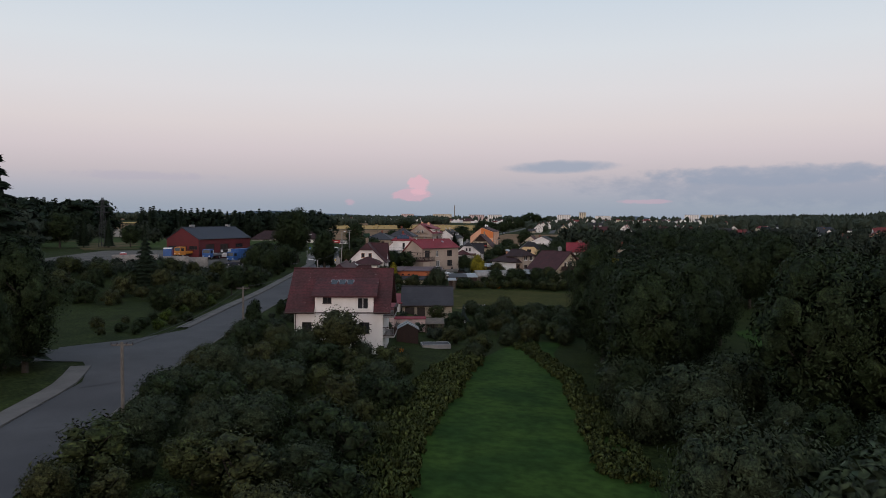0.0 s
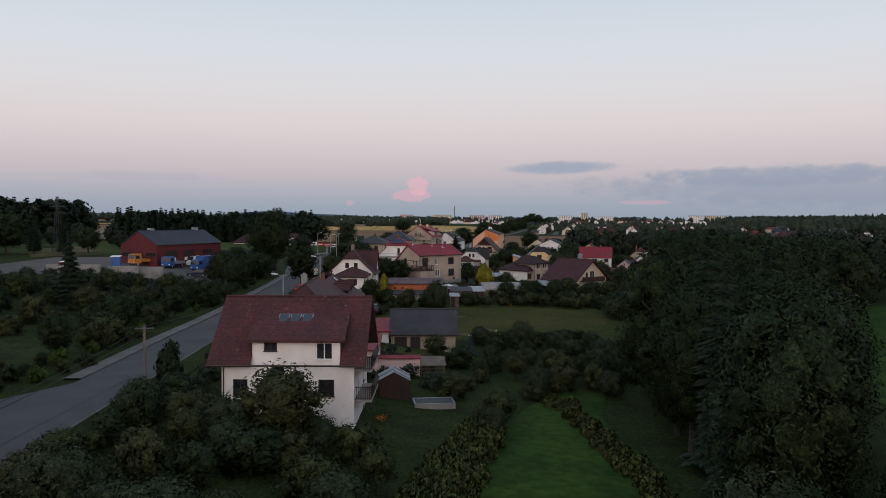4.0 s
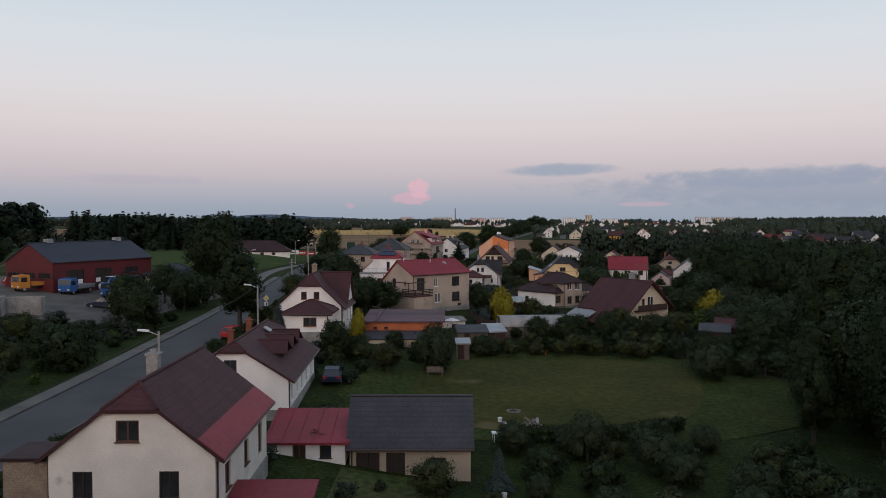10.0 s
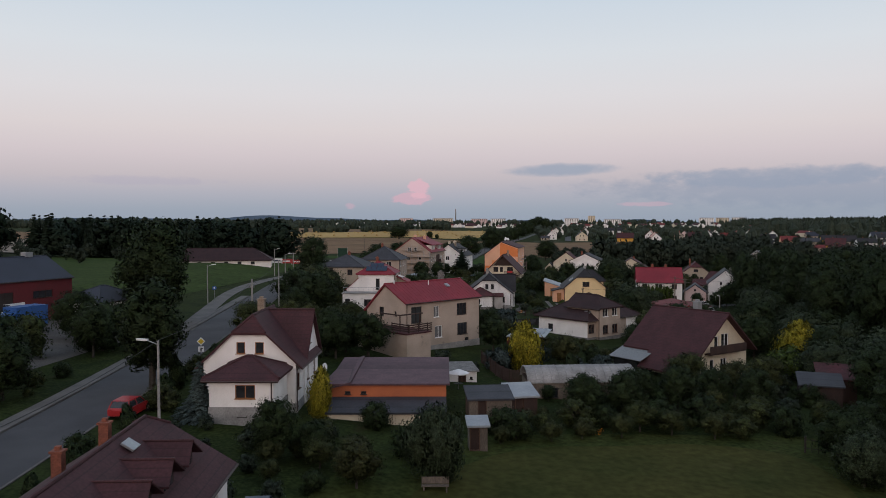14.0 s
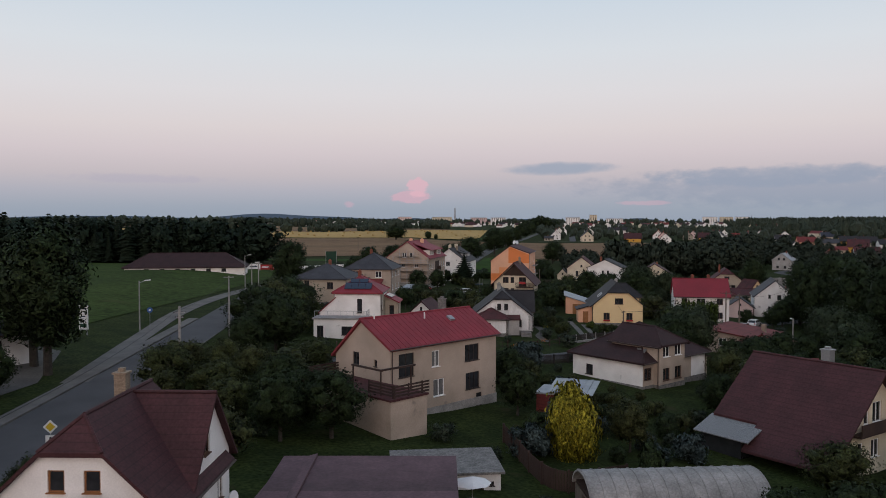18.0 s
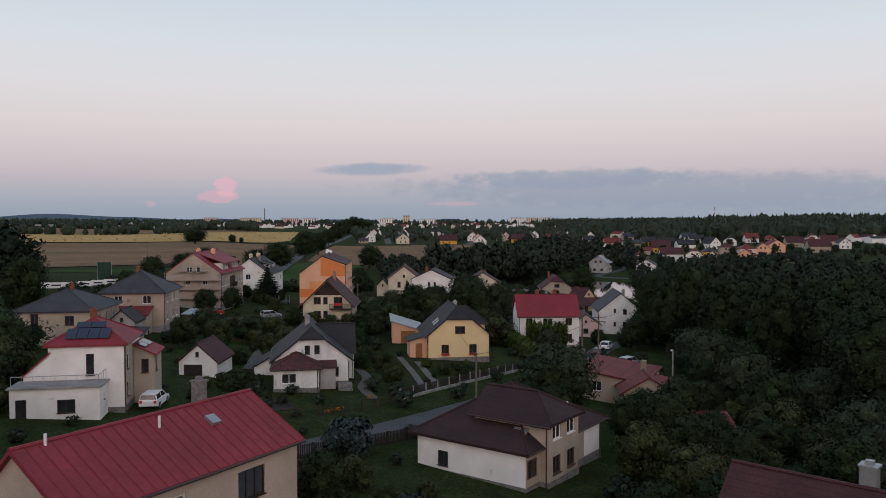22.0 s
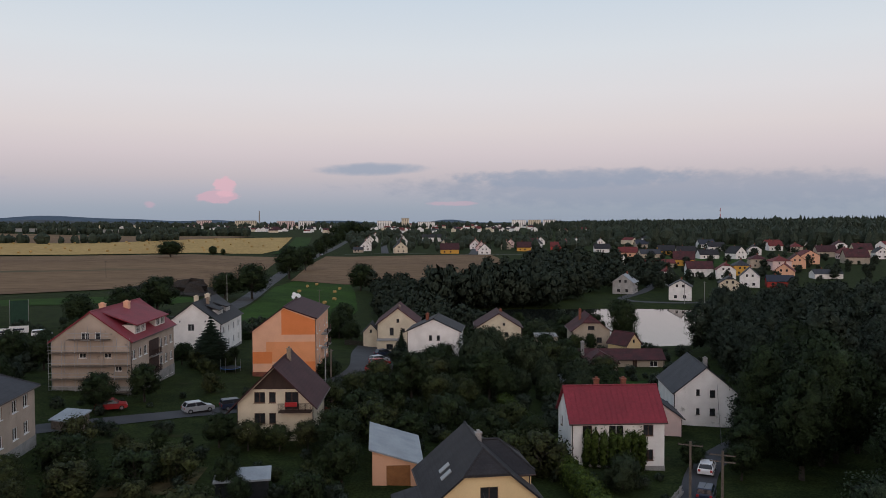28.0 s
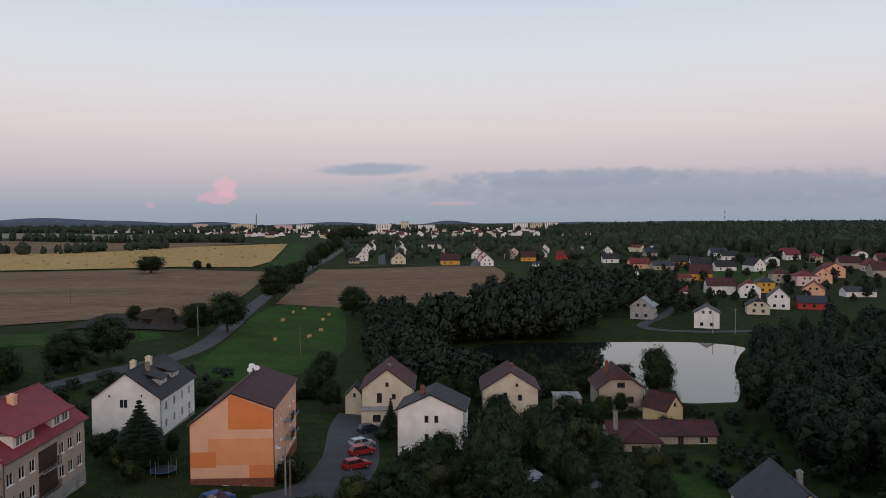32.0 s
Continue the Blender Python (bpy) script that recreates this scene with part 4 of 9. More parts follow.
osh = thing("workshop", "terracotta workshop with a low mauve-brown shingle roof", "shed", -5.4, 182.5, 0, 1.2)
flat_block(osh, -5.2, 5.0, -6.0, 6.0, -0.6, 2.9, P_BRICKY, R_SHINGLE, {"F": [(-3.6, 2.1, 0.5, 0.3, "k"), (-2.2, 2.1, 0.5, 0.3, "k")]}, 0.3, (0, 0.15))
part("roof_wing", Geo().prism([(-6.6, -6.5, 2.35), (-3.4, -6.35, 3.12), (-3.4, 6.4, 3.28), (-5.6, 6.5, 2.6)], (0, 0, -0.14)), R_SHINGLE, osh)
me = Geo().box(-4.3, 4.3, -0.02, 0.02, 0, 0.05).mesh("batten", R_DARK)
for k in range(16):
    part("batten", me, None, osh, at=pose(1.0, -6.1 + k * 0.81, 3.0 + 0.15 * (k * 0.81 - 6.1) / 12.0))
flat_block(osh, -5.0, 4.8, -9.4, -6.3, -1.0, 1.35, P_CREAM, R_GREY, {}, 0.2, (0, 0.5))

wgar = thing("garage", "low white garage with a flat concrete roof", "garage", -0.7, 194.2, 6, -0.2)
flat_block(wgar, -3.6, 3.4, -2.6, 2.6, -0.4, 2.4, P_WHITE, STONE, {"F": [(1.9, 1.0, 0.9, 2.0, "d"), (2.9, 1.7, 0.3, 0.3, "k")]}, 0.25)

h_red = thing("house", "beige two-storey house with a red sheet-metal roof and terrace", "house", -3.3, 214.9, -45.5, 1.6)
roofed(h_red, 8.5, 14.3, 8.0, 10.3, P_BEIGE, R_RED, 1.6, over=0.35, og=0.3, left=6.6, seams=0.62, plinth=(0.5, CONCRETE), chims=((-1.0, 4.2, 9.6, 0.6, STONE),),
       wins={"F": [(-0.9, 5.0, 0.9, 1.2, "k"), (1.9, 4.9, 0.4, 0.6, "k"), (-1.5, 2.2, 1.2, 1.3, "b")],
             "R": [(-5.0, 4.75, 1.8, 2.1, "k"), (-1.4, 4.9, 1.0, 1.5, "c"), (3.4, 4.9, 1.9, 1.6, "k"), (-1.0, 2.2, 1.4, 1.6, "c"), (3.5, 2.2, 1.9, 1.6, "k"), (4.4, 0.3, 0.8, 1.2, "k")]})
flat_block(h_red, -3.6, 8.5, -10.8, -6.86, -1.6, 3.2, P_BEIGE, R_OLD, {}, 0.12, name="terrace_base")


def board_rail(parent, a, b, z, hgt, boards=4):
    """A railing of horizontal boards on posts."""
    g = Geo()
    A_, B_ = Vector((*a, 0)), Vector((*b, 0))
    d = (B_ - A_).normalized()
    n = Vector((-d.y, d.x, 0)) * 0.02
    for k in range(boards):
        up_ = Vector((0, 0, z + hgt * (k + 1) / boards))
        g.prism([tuple(A_ + n + up_), tuple(B_ + n + up_), tuple(B_ - n + up_), tuple(A_ - n + up_)], (0, 0, -0.15))
    for k in range(int((B_ - A_).length / 1.5) + 1):
        p = A_ + d * k * 1.5
        g.box(p.x - 0.05, p.x + 0.05, p.y - 0.05, p.y + 0.05, z, z + hgt + 0.05)
    part("railing", g, WOOD_DARK, parent, "dark horizontal board railing")


for a, b in (((-3.5, -10.3), (3.0, -10.3)), ((5.2, -10.3), (8.4, -10.3)), ((8.4, -10.3), (8.4, -6.5)), ((-3.5, -10.3), (-3.5, -6.6))):
    board_rail(h_red, a, b, 3.36, 1.0)
part("pergola", Geo().box(3.0, 3.1, -10.3, -10.2, 3.3, 5.4).box(6.6, 6.7, -10.3, -10.2, 3.3, 5.4).box(6.6, 6.7, -7.0, -6.9, 3.3, 5.4).box(2.9, 6.8, -10.33, -10.17, 5.3, 5.45).box(6.56, 6.74, -10.3, -6.5, 5.3, 5.45), WOOD_DARK, h_red)
part("vent", Geo().tube((0.9, 0.0, 8.0), (0.9, 0.0, 8.8), 0.07), PLASTIC_W, h_red)
part("vent", Geo().tube((0.2, -5.6, 8.4), (0.2, -5.6, 9.1), 0.07), PLASTIC_W, h_red)
part("roof_hatch", Geo().box(-0.35, 0.35, -0.3, 0.3, 0, 0.18), METAL, h_red, at=pose(1.4, 3.0, 7.95, 0, 28, 0))

h_ch = thing("chalet", "yellowish gabled house with a huge brown roof and balcony", "house", 29.7, 204.0, 34.5, 0.3)
roofed(h_ch, 11.0, 11.4, 2.9, 7.6, P_CREAM, R_BROWN, 0.3, over=0.9, og=0.9, gutter=False, chims=((0.6, -0.7, 8.2, 0.75, METAL),),
       wins={"F": [(-1.2, 3.9, 0.8, 1.4, "w"), (0.4, 4.0, 1.4, 1.6, "w"), (-2.0, 1.2, 0.8, 1.4, "w"), (0.2, 1.2, 1.2, 1.4, "w")]})
sc = 4.7 / 5.5
part("lower_roof", Geo().prism([(-5.4, -5.7, 2.69), (-5.4, 1.6, 2.69), (-7.6, 1.6, 2.6 - 2.1 * sc), (-7.6, -5.7, 2.6 - 2.1 * sc)], (0, 0, -0.2)), R_BROWN, h_ch)
part("conservatory_roof", Geo().prism([(-5.3, 0.9, 2.5), (-5.3, 6.0, 2.5), (-7.8, 6.0, 1.5), (-7.8, 0.9, 1.5)], (0, 0, -0.08)), CURTAIN, h_ch, "pale translucent lean-to roof")
part("conservatory", Geo().box(-7.2, -4.6, 1.9, 5.7, -0.8, 1.6), GLASS, h_ch)
plate(h_ch, "balcony", [(-3.4, -5.6, 2.75), (3.4, -5.6, 2.75), (3.4, -4.5, 2.75), (-3.4, -4.5, 2.75)], WOOD_DARK, 0.16, "timber balcony")
part("balcony_front", Geo().box(-3.4, 3.4, -5.66, -5.58, 2.7, 3.6), WOOD_DARK, h_ch)

h_br = thing("house", "white and beige house with a dark hipped roof", "house", 21.62, 232.88, 40, 0.2)
volume(h_br, 10.0, 12.6, 3.3, 6.5, P_WHITE, R_DARK, at=(1.55, 0, 90), kf=2.98, kb=2.98, hip_run=6.95, over=0.5, og=0.5, plinth=(0.5, STONE), wins={"B": [(-2.5, 1.4, 1.0, 1.2, "k")]})
for x0, x1 in ((-4.74, -2.56), (2.36, 4.74)):
    part("facing", Geo().box(x0, x1, -5.03, -5.001, -0.3, 2.85), P_BEIGE, h_br)
volume(h_br, 4.9, 6.6, 4.95, 6.5, P_BEIGE, R_DARK, at=(-0.3, -2.5, 0), kf=4.8, over=0.45, og=0.4, plinth=(0.5, STONE),
       wins={"F": [(-1.15, 4.2, 1.3, 1.3, "w"), (1.15, 4.2, 1.3, 1.3, "w"), (-1.1, 1.6, 1.3, 1.4, "b"), (1.2, 1.6, 1.3, 1.4, "b")]})
fm, pm = window_meshes(1.3, 1.4, "b")
wn = part("window", fm, None, h_br, at=pose(-3.9, -5.06, 1.8))
part("pane", pm, None, wn)
flat_block(h_br, 7.87, 9.4, -4.3, -0.8, -1.2, 2.4, P_TAN, R_DARK, {"F": [(0.0, 1.5, 0.9, 1.3, "b")]}, 0.35, (-0.4, 0))
part("skylight", Geo().box(-0.4, 0.4, -0.6, 0.6, 0, 0.12), METAL, h_br, at=pose(-3.2, -3.6, 4.1, 0, -30, 0))
part("dish", Geo().tube((0, 0, 0), (0.05, -0.15, 0.05), 0.35, 0.4, 12), PLASTIC_W, h_br, at=pose(3.2, -4.2, 4.9))

h_sol = thing("house", "white house with a red hipped roof and solar panels", "house", -12.7, 253.2, -3, 2.5)
roofed(h_sol, 7.2, 8.0, 9.1, 11.2, P_WHITE, R_RED, 2.6, over=0.35, og=0.35, kf=9.1, kb=9.1, plinth=(0.6, STONE), chims=((-0.3, 0.4, 9.2, 0.5, BRICK),),
       wins={"F": [(0.3, 4.6, 0.7, 2.0, "k"), (0.6, 1.6, 1.6, 1.3, "k"), (-2.8, 1.6, 1.4, 1.5, "k")], "R": [(-2.0, 4.5, 1.0, 1.4, "b"), (-2.0, 1.9, 1.0, 1.4, "b"), (2.0, 4.5, 1.0, 1.4, "b"), (2.0, 1.9, 1.0, 1.4, "b")]})
flat_block(h_sol, -5.6, 1.8, -6.6, -3.66, -0.8, 3.1, P_WHITE, CONCRETE, {"F": [(0.9, 1.5, 1.5, 1.2, "k"), (-2.8, 1.4, 0.9, 1.6, "k")], "R": [(0, 2.0, 0.3, 0.6, "k")]}, 0.2)
flat_block(h_sol, -5.4, -3.27, -3.6, 3.4, -0.8, 4.6, P_WHITE, R_RED, {}, 0.2, (1.9, 0))
flat_block(h_sol, 3.3, 5.2, 0.4, 4.6, -0.8, 5.2, P_TAN, R_RED, {"R": [(-0.8, 3.6, 1.0, 1.4, "b")], "F": [(0.1, 3.6, 0.7, 1.4, "b")]}, 0.3, (-0.9, 0))
side = Geo()
wall_face(side, (3.263, 0), (0, 1), (1, 0), [(-3.64, 6.5), (0.3, 6.5)], -0.8, [(-2.0, 4.5, 1.0, 1.4), (-2.0, 1.9, 1.0, 1.4)], depth=0.02)
part("side_render", side, P_TAN, h_sol, "tan rendered side wall")
for k in range(2):
    part("solar_panel", Geo().box(-0.5, 0.5, -0.8, 0.8, 0, 0.05), SOLAR, h_sol, at=pose(3.9 + 0.1 * k, 1.4 + 1.8 * k, 5.62 - 0.05 * k, 0, 22, 0))
railing(h_sol, (-5.5, -6.5), (1.7, -6.5), 3.3, 0.9, METAL, 0.9)
railing(h_sol, (1.7, -6.5), (1.7, -3.7), 3.3, 0.9, METAL, 0.9)
hip_s = math.degrees(math.atan2(2.1, 3.6))
for k in range(4):
    part("solar_panel", Geo().box(-0.46, 0.46, -0.75, 0.75, 0, 0.05), SOLAR, h_sol, at=pose(-1.45 + k * 0.97, -2.75, 7.36, hip_s, 0, 0))
for k in range(2):
    part("solar_panel", Geo().box(-0.62, 0.62, -0.45, 0.45, 0, 0.05), SOLAR, h_sol, at=pose(-0.65 + k * 1.3, -1.6, 8.02, hip_s, 0, 0))

h_h1 = thing("house", "tan house with a grey hipped roof", "house", -23.2, 292.0, -8, 3.3)
volume(h_h1, 10.0, 11.5, 4.9, 7.3, P_TAN, R_GREY, kf=4.6, kb=4.6, over=0.4, og=0.4, plinth=(0.5, CONCRETE), chims=((0.4, 0, 8.0, 0.5, BRICK),),
       wins={"F": [(-2.5, 3.6, 1.0, 1.9, "b"), (2.0, 3.6, 1.2, 1.3, "b"), (-2.5, 1.0, 1.2, 1.2, "b")], "R": [(-3, 3.6, 1.2, 1.3), (0, 3.6, 1.2, 1.3), (3, 3.6, 1.2, 1.3)]})
volume(h_h1, 3.6, 4.6, 2.6, 4.2, P_GREY, R_CHAR, at=(7.0, 2.4, 0), over=0.3, og=0.25, gutter=False, wins={"F": [(0, 2.9, 0.5, 0.6, "k")]})
plate(h_h1, "canopy", [(5.2, -4.4, 1.5), (11.0, -4.4, 1.3), (11.0, 0.0, 1.9), (5.2, 0.0, 2.1)], R_CHAR, 0.12, "dark sheet canopy on posts")
for px, py in ((5.4, -4.2), (8.0, -4.2), (10.8, -4.2), (10.8, -0.2)):
    part("post", Geo().box(px - 0.06, px + 0.06, py - 0.06, py + 0.06, -0.9, 1.4), WOOD_DARK, h_h1)
h_h2 = thing("house", "beige two-storey house with a grey hipped roof", "house", -15.8, 309.0, -8, 3.0)
volume(h_h2, 9.6, 10.5, 6.0, 8.9, P_BEIGE, R_GREY, kf=5.7, kb=5.7, over=0.4, og=0.4, plinth=(0.6, CONCRETE), chims=((-0.6, 0.2, 9.7, 0.5, BRICK),),
       wins={"F": [(-2.2, 4.8, 1.3, 1.3), (2.2, 4.8, 1.3, 1.3), (2.2, 2.0, 1.3, 1.3)], "R": [(-3, 4.8, 1.2, 1.3), (0.4, 4.8, 1.2, 1.3), (3, 4.8, 1.2, 1.3), (-3, 2, 1.2, 1.3), (0.4, 2, 1.2, 1.3), (3, 2, 1.2, 1.3)]})
flat_block(h_h2, -2.0, 3.0, -8.5, -5.3, -0.8, 3.2, P_TAN, R_REDTILE, {"F": [(0, 1.6, 1.0, 1.0)]}, 0.3, (0, 1.0))

gar2 = thing("garage", "white gabled garage with a brown roof and open dark door", "garage", -3.6, 271.2, -14, 1.2)
volume(gar2, 4.5, 6.4, 2.5, 4.5, P_WHITE, R_BROWN, over=0.3, og=0.25, gutter=False, wins={"F": [(-0.6, 1.1, 2.2, 2.2, "g"), (-0.1, 3.4, 0.4, 0.6, "k")]})

h_w = thing("house", "white house with dark grey half-hipped roof and brown bay roof", "house", 8.75, 268.0, -3, 1.3)
volume(h_w, 8.3, 10.6, 3.2, 6.45, P_STAIN, R_CHAR, kf=5.35, over=0.55, og=0.35, plinth=(0.5, STONE), chims=((-0.4, 1.0, 7.3, 0.6, CONCRETE),),
       wins={"F": [(-0.5, 4.2, 0.6, 1.0, "k"), (0.6, 4.2, 0.6, 1.0, "k"), (2.6, 1.6, 0.9, 1.1, "k")], "R": [(-2, 1.8, 1.1, 1.3), (2, 1.8, 1.1, 1.3)]})
volume(h_w, 4.4, 5.2, 3.2, 6.0, P_STAIN, R_CHAR, at=(2.6, 2.2, 90), over=0.4, og=0.3, wins={"F": [(0, 4.3, 0.9, 1.1)]})
volume(h_w, 5.2, 4.9, 2.7, 3.9, P_STAIN, R_OLD, at=(-1.75, -5.9, 90), kf=2.55, kb=2.55, over=0.4, og=0.4, plinth=(0.5, STONE), wins={"L": [(-0.8, 1.6, 1.6, 1.1, "w")]})
flat_block(h_w, 0.9, 2.6, -7.2, -5.4, 0.0, 2.6, P_GREY, R_OLD, {}, 0.2, (0, 0.4))
flat_block(h_w, -6.8, -4.3, 1.5, 6.0, -0.8, 1.9, P_WHITE, R_CHAR, {}, 0.3, (1.4, 0))
part("steps", Geo().box(2.9, 4.5, -7.0, -5.5, -0.8, 0.4).box(2.9, 4.5, -7.6, -7.0, -0.8, 0.0), STONE, h_w)

h_y = thing("house", "pale yellow house with a charcoal half-hipped roof", "house", 31.4, 286.6, -5, 0.1)
roofed(h_y, 9.9, 10.5, 3.5, 7.7, P_YELLOW, R_CHAR, 0.1, kf=6.1, over=0.5, og=0.35, chims=((0.3, 0.2, 7.9, 0.5, CONCRETE),), plinth=(0.35, STONE),
       wins={"F": [(0.2, 4.3, 1.5, 1.1, "b"), (-2.0, 1.55, 1.1, 1.3, "b"), (2.1, 1.55, 1.1, 1.3, "b")], "R": [(-2, 1.8, 1.1, 1.3, "b")]})
volume(h_y, 5.0, 4.6, 5.0, 7.0, P_YELLOW, R_CHAR, at=(2.2, 0.6, 90), kf=4.9, over=0.4, og=0.3)
for k in range(2):
    part("flower_box", Geo().box(-0.6, 0.6, -0.12, 0.12, -0.12, 0.12), RED_PAINT, h_y, at=pose((-2.0, 2.1)[k], -5.08, 0.82))
    part("skylight", Geo().box(-0.55, 0.55, -0.4, 0.4, 0, 0.1), METAL, h_y, at=pose(-2.9 + 0.1 * k, -2.2 + k * 1.6, 5.1 + 0.08 * k, 0, -40, 0))
flat_block(h_y, -7.0, -4.5, -3.4, 0.4, -0.8, 3.0, P_PEACH, R_CHAR, {"F": [(0.1, 1.2, 1.0, 2.1, "p")]}, 0.35, (0.7, 0))
shd = thing("garage", "orange-yellow garage with a pale blue lean-to roof", "garage", 27.2, 302.6, -9, 0.0)
flat_block(shd, -2.4, 2.4, -5.0, 5.0, -0.8, 3.0, P_PEACH, R_LIGHT, {"F": [(0.2, 1.1, 2.4, 2.2, "p")]}, 0.35, (-1.5, 0))

h_r2 = thing("house", "white house with a red sheet roof and ivy", "house", 54.6, 308.2, -101, -2.8)
volume(h_r2, 7.6, 11.0, 5.9, 9.2, P_WHITE, R_RED, over=0.35, og=0.3, seams=0.62, plinth=(0.6, CONCRETE), chims=((-0.6, -1.5, 10.0, 0.6, BRICK), (-0.6, 1.8, 10.0, 0.6, BRICK)),
       wins={"R": [(-3.6, 4.8, 1.1, 1.3, "b"), (-0.2, 4.8, 1.8, 1.3, "w"), (3.6, 4.8, 1.2, 1.3, "b"), (-3.6, 1.9, 1.1, 1.3, "b"), (0.0, 1.9, 1.8, 1.3, "w"), (3.6, 1.9, 1.2, 1.3, "b")],
             "F": [(-1.6, 4.8, 0.8, 1.2, "b"), (-1.6, 1.9, 0.8, 1.2, "b")]})

h_w2 = thing("house", "bright white gabled house with a grey roof", "house", 79.15, 328.9, -18, -4.2)
roofed(h_w2, 9.6, 12.6, 1.05, 5.0, P_WHITE, R_GREY, -4.2, over=0.3, og=0.15, plinth=(0.3, CONCRETE), chims=((1.6, 1.0, 9.2, 0.6, CONCRETE),),
       wins={"F": [(-1.2, 5.4, 0.5, 0.9, "k"), (0.9, 5.2, 0.8, 1.1, "k"), (-1.2, 2.6, 0.5, 0.9, "k"), (0.9, 2.5, 0.8, 1.1, "k")]})
flat_block(h_w2, -7.4, -4.7, -6.0, -1.0, -0.8, 2.0, P_TAN, R_GREY, {}, 0.4, (1.2, 0))
h_w3 = thing("house", "small mauve-roofed annexe house beside the lane", "house", 68.5, 322.0, -18, -3.6)
volume(h_w3, 5.6, 7.0, 2.8, 4.8, P_PINK, R_GREY, over=0.4, og=0.3, wins={"F": [(0, 1.5, 1.0, 1.0, "k"), (0, 3.4, 0.5, 0.5, "k")]})

h_bal = thing("house", "cream chalet-roofed house with a dark balcony and red flowers", "house", 16.25, 320.6, -13, 0.8)
roofed(h_bal, 10.2, 12.0, 4.6, 9.6, P_CREAM, R_BROWN, 0.8, over=0.7, og=0.9, chims=((0.5, 1.5, 9.6, 0.5, BRICK_OLD),),
       wins={"F": [(-1.8, 4.9, 1.3, 1.3, "b"), (-0.3, 4.9, 0.8, 1.3, "b"), (-1.8, 2.4, 1.3, 1.3, "b"), (-0.3, 2.4, 0.8, 1.3, "b"), (2.0, 4.5, 1.6, 2.1, "b")]})
plate(h_bal, "balcony", [(0.6, -6.3, 3.45), (4.4, -6.3, 3.45), (4.4, -5.05, 3.45), (0.6, -5.05, 3.45)], WOOD_DARK, 0.15)
railing(h_bal, (0.6, -6.25), (4.4, -6.25), 3.45, 0.95, WOOD_DARK, 0.1)
part("lower_roof", Geo().prism([(-5.0, -5.9, 3.86), (-5.0, 5.6, 3.86), (-7.2, 5.6, 1.7), (-7.2, -5.9, 1.7)], (0, 0, -0.2)), R_BROWN, h_bal)
part("flowers", Geo().box(1.4, 2.8, -6.4, -6.2, 4.1, 4.6), RED_PAINT, h_bal, "red balcony flowers", kind="stuff")
part("gable_cladding", Geo().prism([(-2.6, -5.14, 5.9), (2.6, -5.14, 5.9), (0, -5.14, 8.4)], (0, 0.03, 0)), WOOD_DARK, h_bal)

h_or = thing("apartment_house", "peach and orange apartment house with a brown roof", "house", 19.7, 365.4, -12, -0.2)
roofed(h_or, 11.2, 19.0, 10.1, 12.1, P_PEACH, R_BROWN, -0.2, over=0.3, og=0.2, left=7.9, plinth=(1.2, BRICK),
       wins={"F": [(-0.8, 0.5, 0.7, 0.4, "w"), (1.7, 0.5, 0.7, 0.4, "w")],
             "R": [(u, z, 1.1, 1.3, "c") for u in (-7.0, -3.6, 3.6, 7.0) for z in (2.4, 5.2, 8.0)]})
for x0, x1, z0, z1, m in ((-0.4, 5.3, 7.5, 9.9, P_ORANGE), (-5.3, -2.0, 2.6, 4.6, P_ORANGE), (-3.0, 5.3, 4.6, 6.3, P_ORANGE2), (2.2, 5.3, 1.2, 2.9, P_ORANGE), (-2.0, 2.2, 2.9, 4.6, P_ORANGE2), (2.2, 5.3, 2.9, 4.6, P_ORANGE2)):
    part("colour_field", Geo().box(x0, x1, -9.312, -9.3, z0, z1), m, h_or)
part("colour_field", Geo().prism([(-0.4, -9.312, 9.9), (5.3, -9.312, 9.9), (0.1, -9.312, 11.9), (-0.4, -9.312, 11.6)], (0, 0.012, 0)), P_ORANGE, h_or)
for zz in (3.9, 6.4):
    for u in (-0.2, 4.0):
        plate(h_or, "balcony", [(5.3, u - 1.2, zz), (6.4, u - 1.2, zz), (6.4, u + 1.2, zz), (5.3, u + 1.2, zz)], CONCRETE, 0.15)
        railing(h_or, (6.35, u - 1.2), (6.35, u + 1.2), zz, 1.0, WOOD_DARK, 0.12)
for k in range(5):
    part("antenna", Geo().tube((0, 0, 0), (0, 0, 0.9), 0.03).tube((0, 0, 0.8), (0.08, -0.2, 0.9), 0.3, 0.38, 10), PLASTIC_W, h_or, at=pose(-0.5 + (k % 2) * 0.8, 4.0 + k * 0.5, 11.8 + 0.2 * (k % 3)))

h_sc = thing("apartment_house", "grey-beige block under scaffolding with a red dormered roof", "house", -7.9, 351.5, -13, 1.8)
roofed(h_sc, 12.2, 19.4, 9.3, 13.7, P_BEIGE, R_RED, 1.8, over=0.45, og=0.3, plinth=(1.0, CONCRETE), chims=((-0.5, -4.0, 12.4, 0.8, P_PEACH), (1.2, 1.0, 12.2, 0.8, P_PEACH)),
       wins={"F": [(-0.8, 8.3, 1.2, 1.2), (1.0, 8.3, 0.8, 1.2), (-1.2, 5.6, 1.0, 0.9), (2.4, 5.6, 1.0, 0.9), (3.9, 3.6, 1.0, 0.7)],
             "R": [(u, z, 1.3, 1.4) for u in (-8.0, -5.6, -3.4, 3.4, 5.6, 8.0) for z in (0.3, 2.6, 5.4) if z > 1 or abs(u) > 5]})
dm = part("dormer", Geo().box(1.6, 5.2, -6.4, -2.0, 7.0, 9.5), P_PALE, h_sc)
